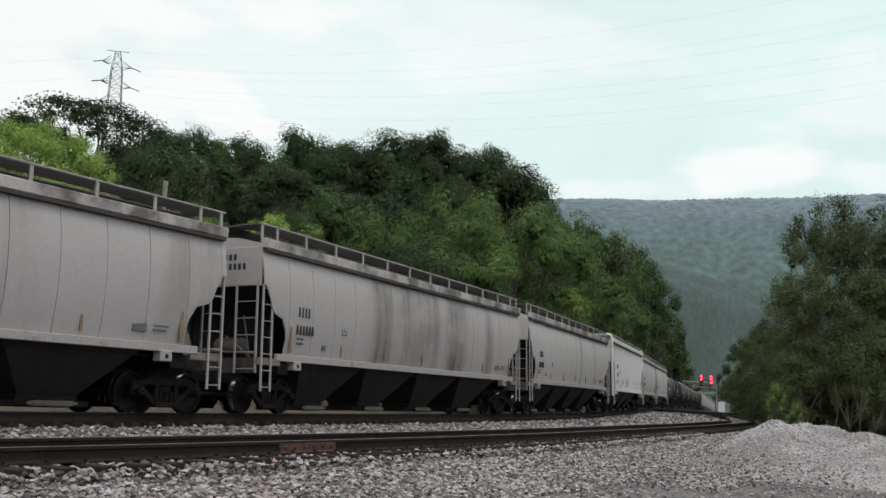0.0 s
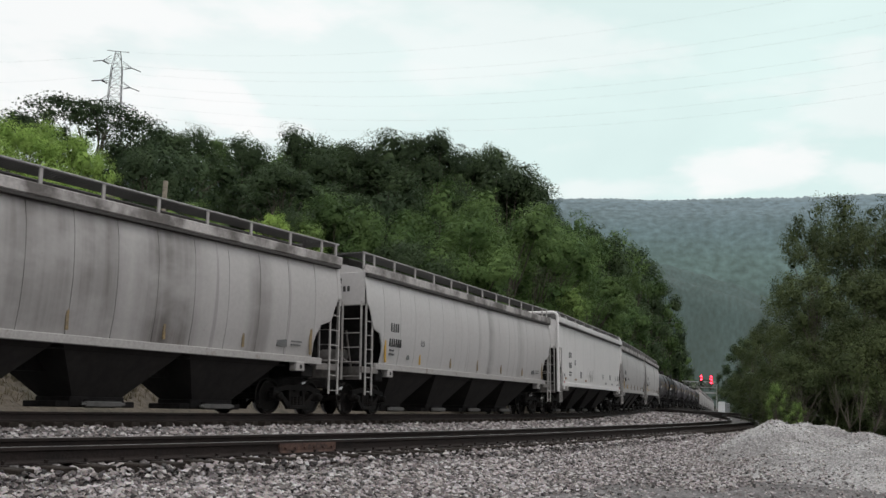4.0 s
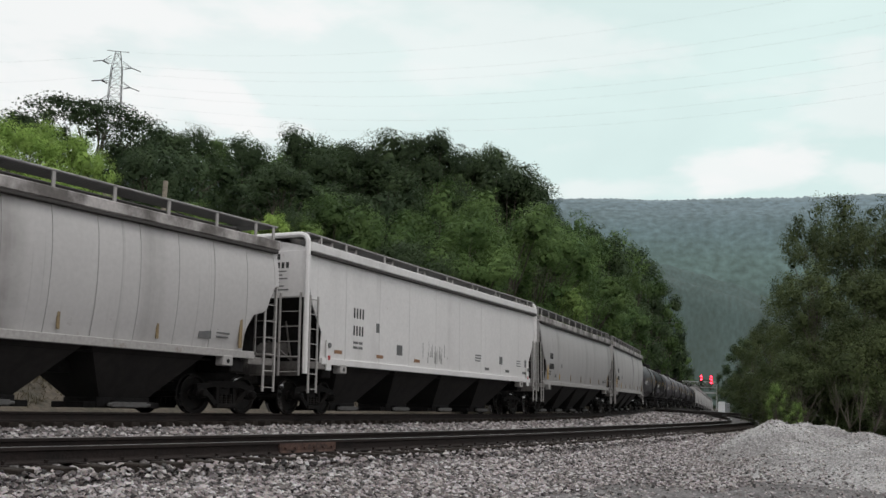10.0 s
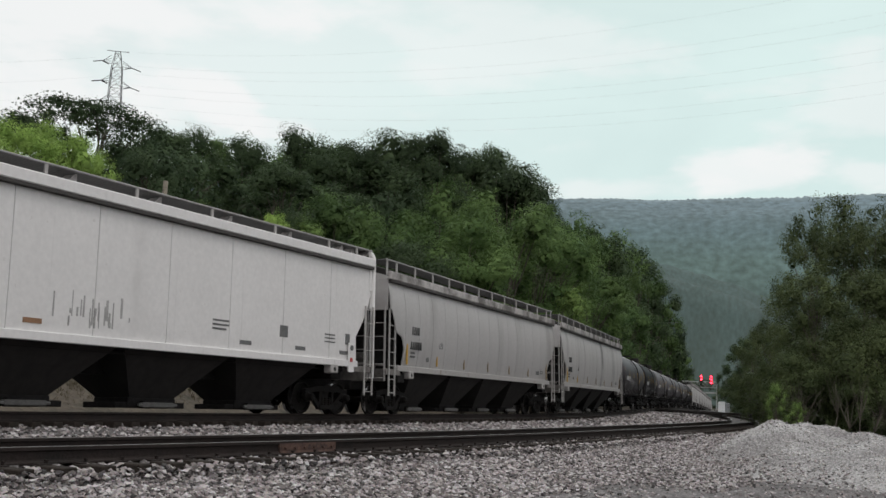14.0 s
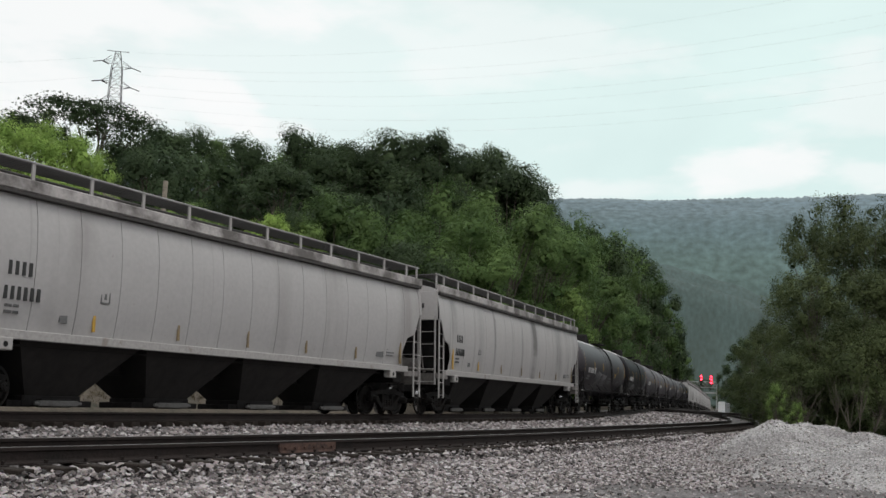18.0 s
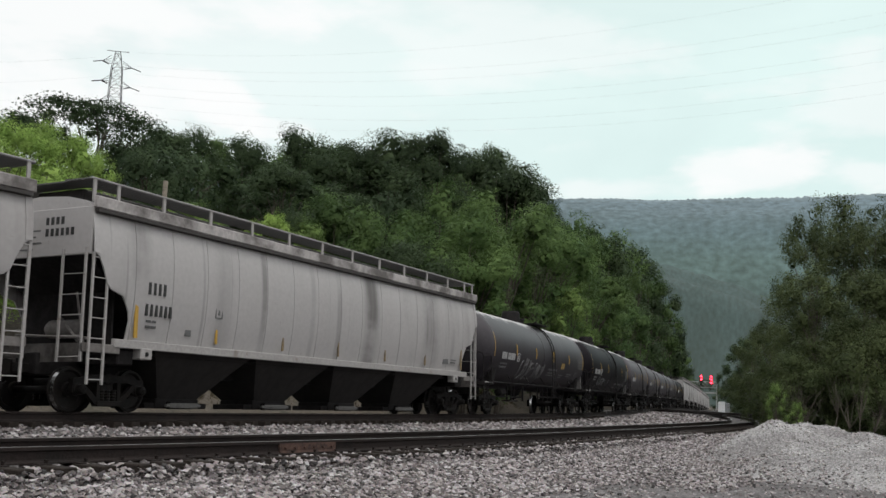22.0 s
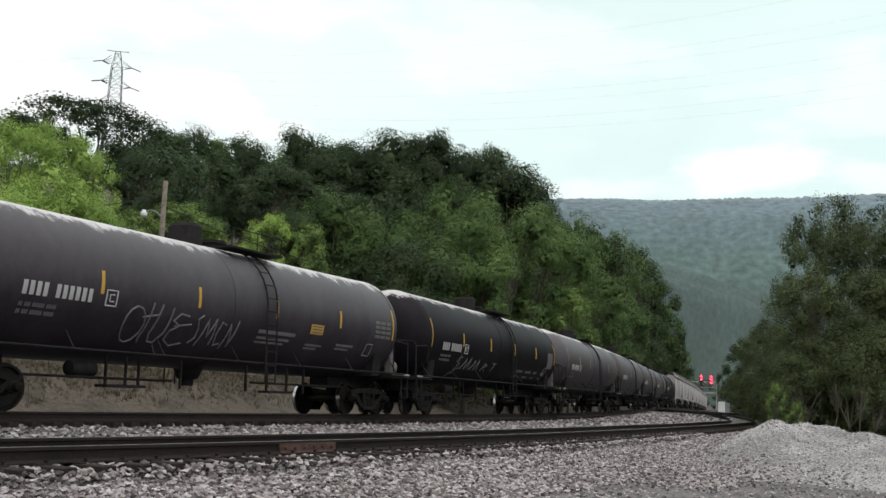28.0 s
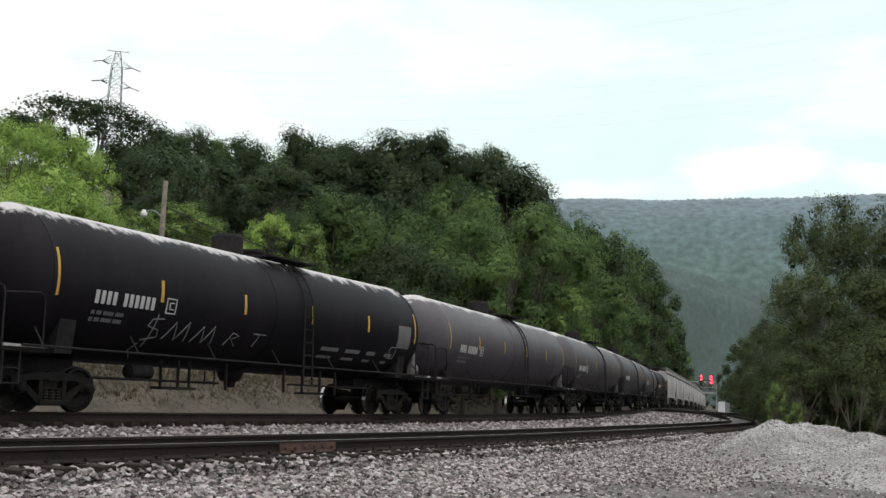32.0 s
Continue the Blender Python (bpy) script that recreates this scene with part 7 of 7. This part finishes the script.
def build_signals():
    """The cantilever signal bridge far down the line."""
    s = 247.0
    m = track_frame(s, 0, 0, 0)
    rz = m.translation.z
    d = 252.0
    beam_z = EYE[2] + d * math.tan(radians(0.39)) - rz
    root = tagged(new("signal_bridge"), "aluminium cantilever signal bridge with red lights showing", "signal")
    a0, a1 = radians(13.10), radians(14.88)
    left, right = (d * math.sin(a0), d * math.cos(a0)), (d * math.sin(a1), d * math.cos(a1))
    cx, cy = right
    root.matrix_basis = Matrix.Translation((cx, cy, float(ground_height(cx, cy)[0]))) @ pose(0, 0, 0, 0, 0, -math.degrees(math.atan2(right[1] - left[1], right[0] - left[0])) * -1)
    g = float(ground_height(cx, cy)[0])
    bz = beam_z + rz - g
    w = math.hypot(right[0] - left[0], right[1] - left[1])
    part("mast", Shape().tube((0, 0.4, 0), (0, 0.4, bz + 0.6), 0.14, 12), M["alu_paint"], root)
    beam = Shape()
    lattice(beam, (-w, 0.4, bz + 0.5), (0, 0.4, bz + 0.5), 1.3, 1.3, 9, 0.07)
    part("beam", beam, M["alu_paint"], root)
    part("walkway", Shape().box(-w * 0.95, 0, -0.6, -0.2, bz - 0.2, bz - 0.1).box(-w * 0.58, 0.1, -0.7, 0.9, bz - 1.5, bz - 1.2), M["alu_paint"], root)
    for x, n in ((-w * 0.45, 2), (-w * 0.16, 3)):
        head = part("signal_head", Shape().box(x - 0.35, x + 0.35, -0.75, -0.55, bz + (0.5 if n == 3 else 1.0), bz + 2.75, 0.05).box(x - 0.06, x + 0.06, -0.6, 0.1, bz, bz + 2.4), M["black_plain"], root, "black signal head")
        for k in range(n):
            z = bz + 2.4 - k * 0.72
            part("red_lens", Shape().tube((x, -0.76, z), (x, -0.82, z), 0.24, 12), M["signal_red"], head, "lit red lens")
    box = bearing(15.13, -0.82, 118)
    gb = float(ground_height(box.x, box.y)[0])
    case = tagged(new("relay_case"), "white metal relay case on the ground beside the track", "relay case")
    case.matrix_basis = Matrix.Translation((box.x, box.y, gb)) @ pose(0, 0, 0, 0, 0, -15)
    top = EYE[2] + 118 * math.tan(radians(-0.35)) - gb
    part("cabinet", Shape().box(-0.36, 0.36, -0.3, 0.3, 0.25, top - 0.12, 0.03).prism([(-0.4, top - 0.12), (0.4, top - 0.12), (0.3, top), (-0.3, top)], -0.33, 0.33), M["white_box"], case)
    part("plinth", Shape().box(-0.35, 0.35, -0.25, 0.25, -0.2, 0.25), M["mark_grey"], case)
    part("side_cabinet", Shape().box(0.42, 0.85, -0.2, 0.3, -0.2, top - 0.15, 0.03), M["galvanised"], case, "grey side cabinet")
    part("door_handle", Shape().box(0.15, 0.19, -0.34, -0.29, 0.6, 0.8), M["black_plain"], case)


def build_bank():
    """Tufts of dry grass and weeds on the bank beyond the far track."""
    rng = np.random.default_rng(31)
    n = 17000
    ss, lat = rng.uniform(-6, 70, n), -(8.6 + 5.5 * rng.random(n) ** 0.8)
    x = np.interp(ss, S_AXIS, LINE_X) + lat * np.cos(np.interp(ss, S_AXIS, LINE_TH))
    y = np.interp(ss, S_AXIS, LINE_Y) - lat * np.sin(np.interp(ss, S_AXIS, LINE_TH))
    z = ground_height(x, y)
    h = rng.uniform(0.05, 0.28, n)
    verts, faces = [], []
    for i in range(n):
        a = rng.uniform(0, 3.14)
        dx, dy = 0.05 * math.cos(a), 0.05 * math.sin(a)
        lx, ly = rng.normal(0, 0.1), rng.normal(0, 0.1)
        b = len(verts)
        verts += [(x[i] - dx, y[i] - dy, z[i] - 0.03), (x[i] + dx * 0.2, y[i] + dy * 0.2, z[i] - 0.03), (x[i] + lx - dx, y[i] + ly - dy, z[i] + h[i]), (x[i] + dx, y[i] + dy, z[i] - 0.03), (x[i] + lx + dx * 1.3, y[i] + ly + dy, z[i] + h[i] * 0.8)]
        faces += [(b, b + 1, b + 2), (b + 1, b + 3, b + 4)]
    tagged(new("bank_grass", raw_mesh("bank_grass", verts, faces, M["grass"], False)), "dry tan grass and weeds on the bank", "grass", kind="stuff")


build_ground()
build_bed()
build_tracks()
build_mountain()
build_train()
build_woods()
build_saplings()
build_unseen_woods()
build_stones()
build_heaps()
build_lines()
build_signals()
build_bank()


def motions():
    for car, rows in CAR_ROWS:
        walk(car, rows)
    # the wheels roll with the train
    start = train_shift(0.0)
    steps = [i * 0.15 for i in range(214)]
    turns = [-(start - train_shift(t)) / 0.457 for t in steps]
    for wheelset, x in WHEELSETS:
        walk(wheelset, [(t, pose(x, 0, 0.457, 0, math.degrees(a), 0)) for t, a in zip(steps, turns)])


motions()
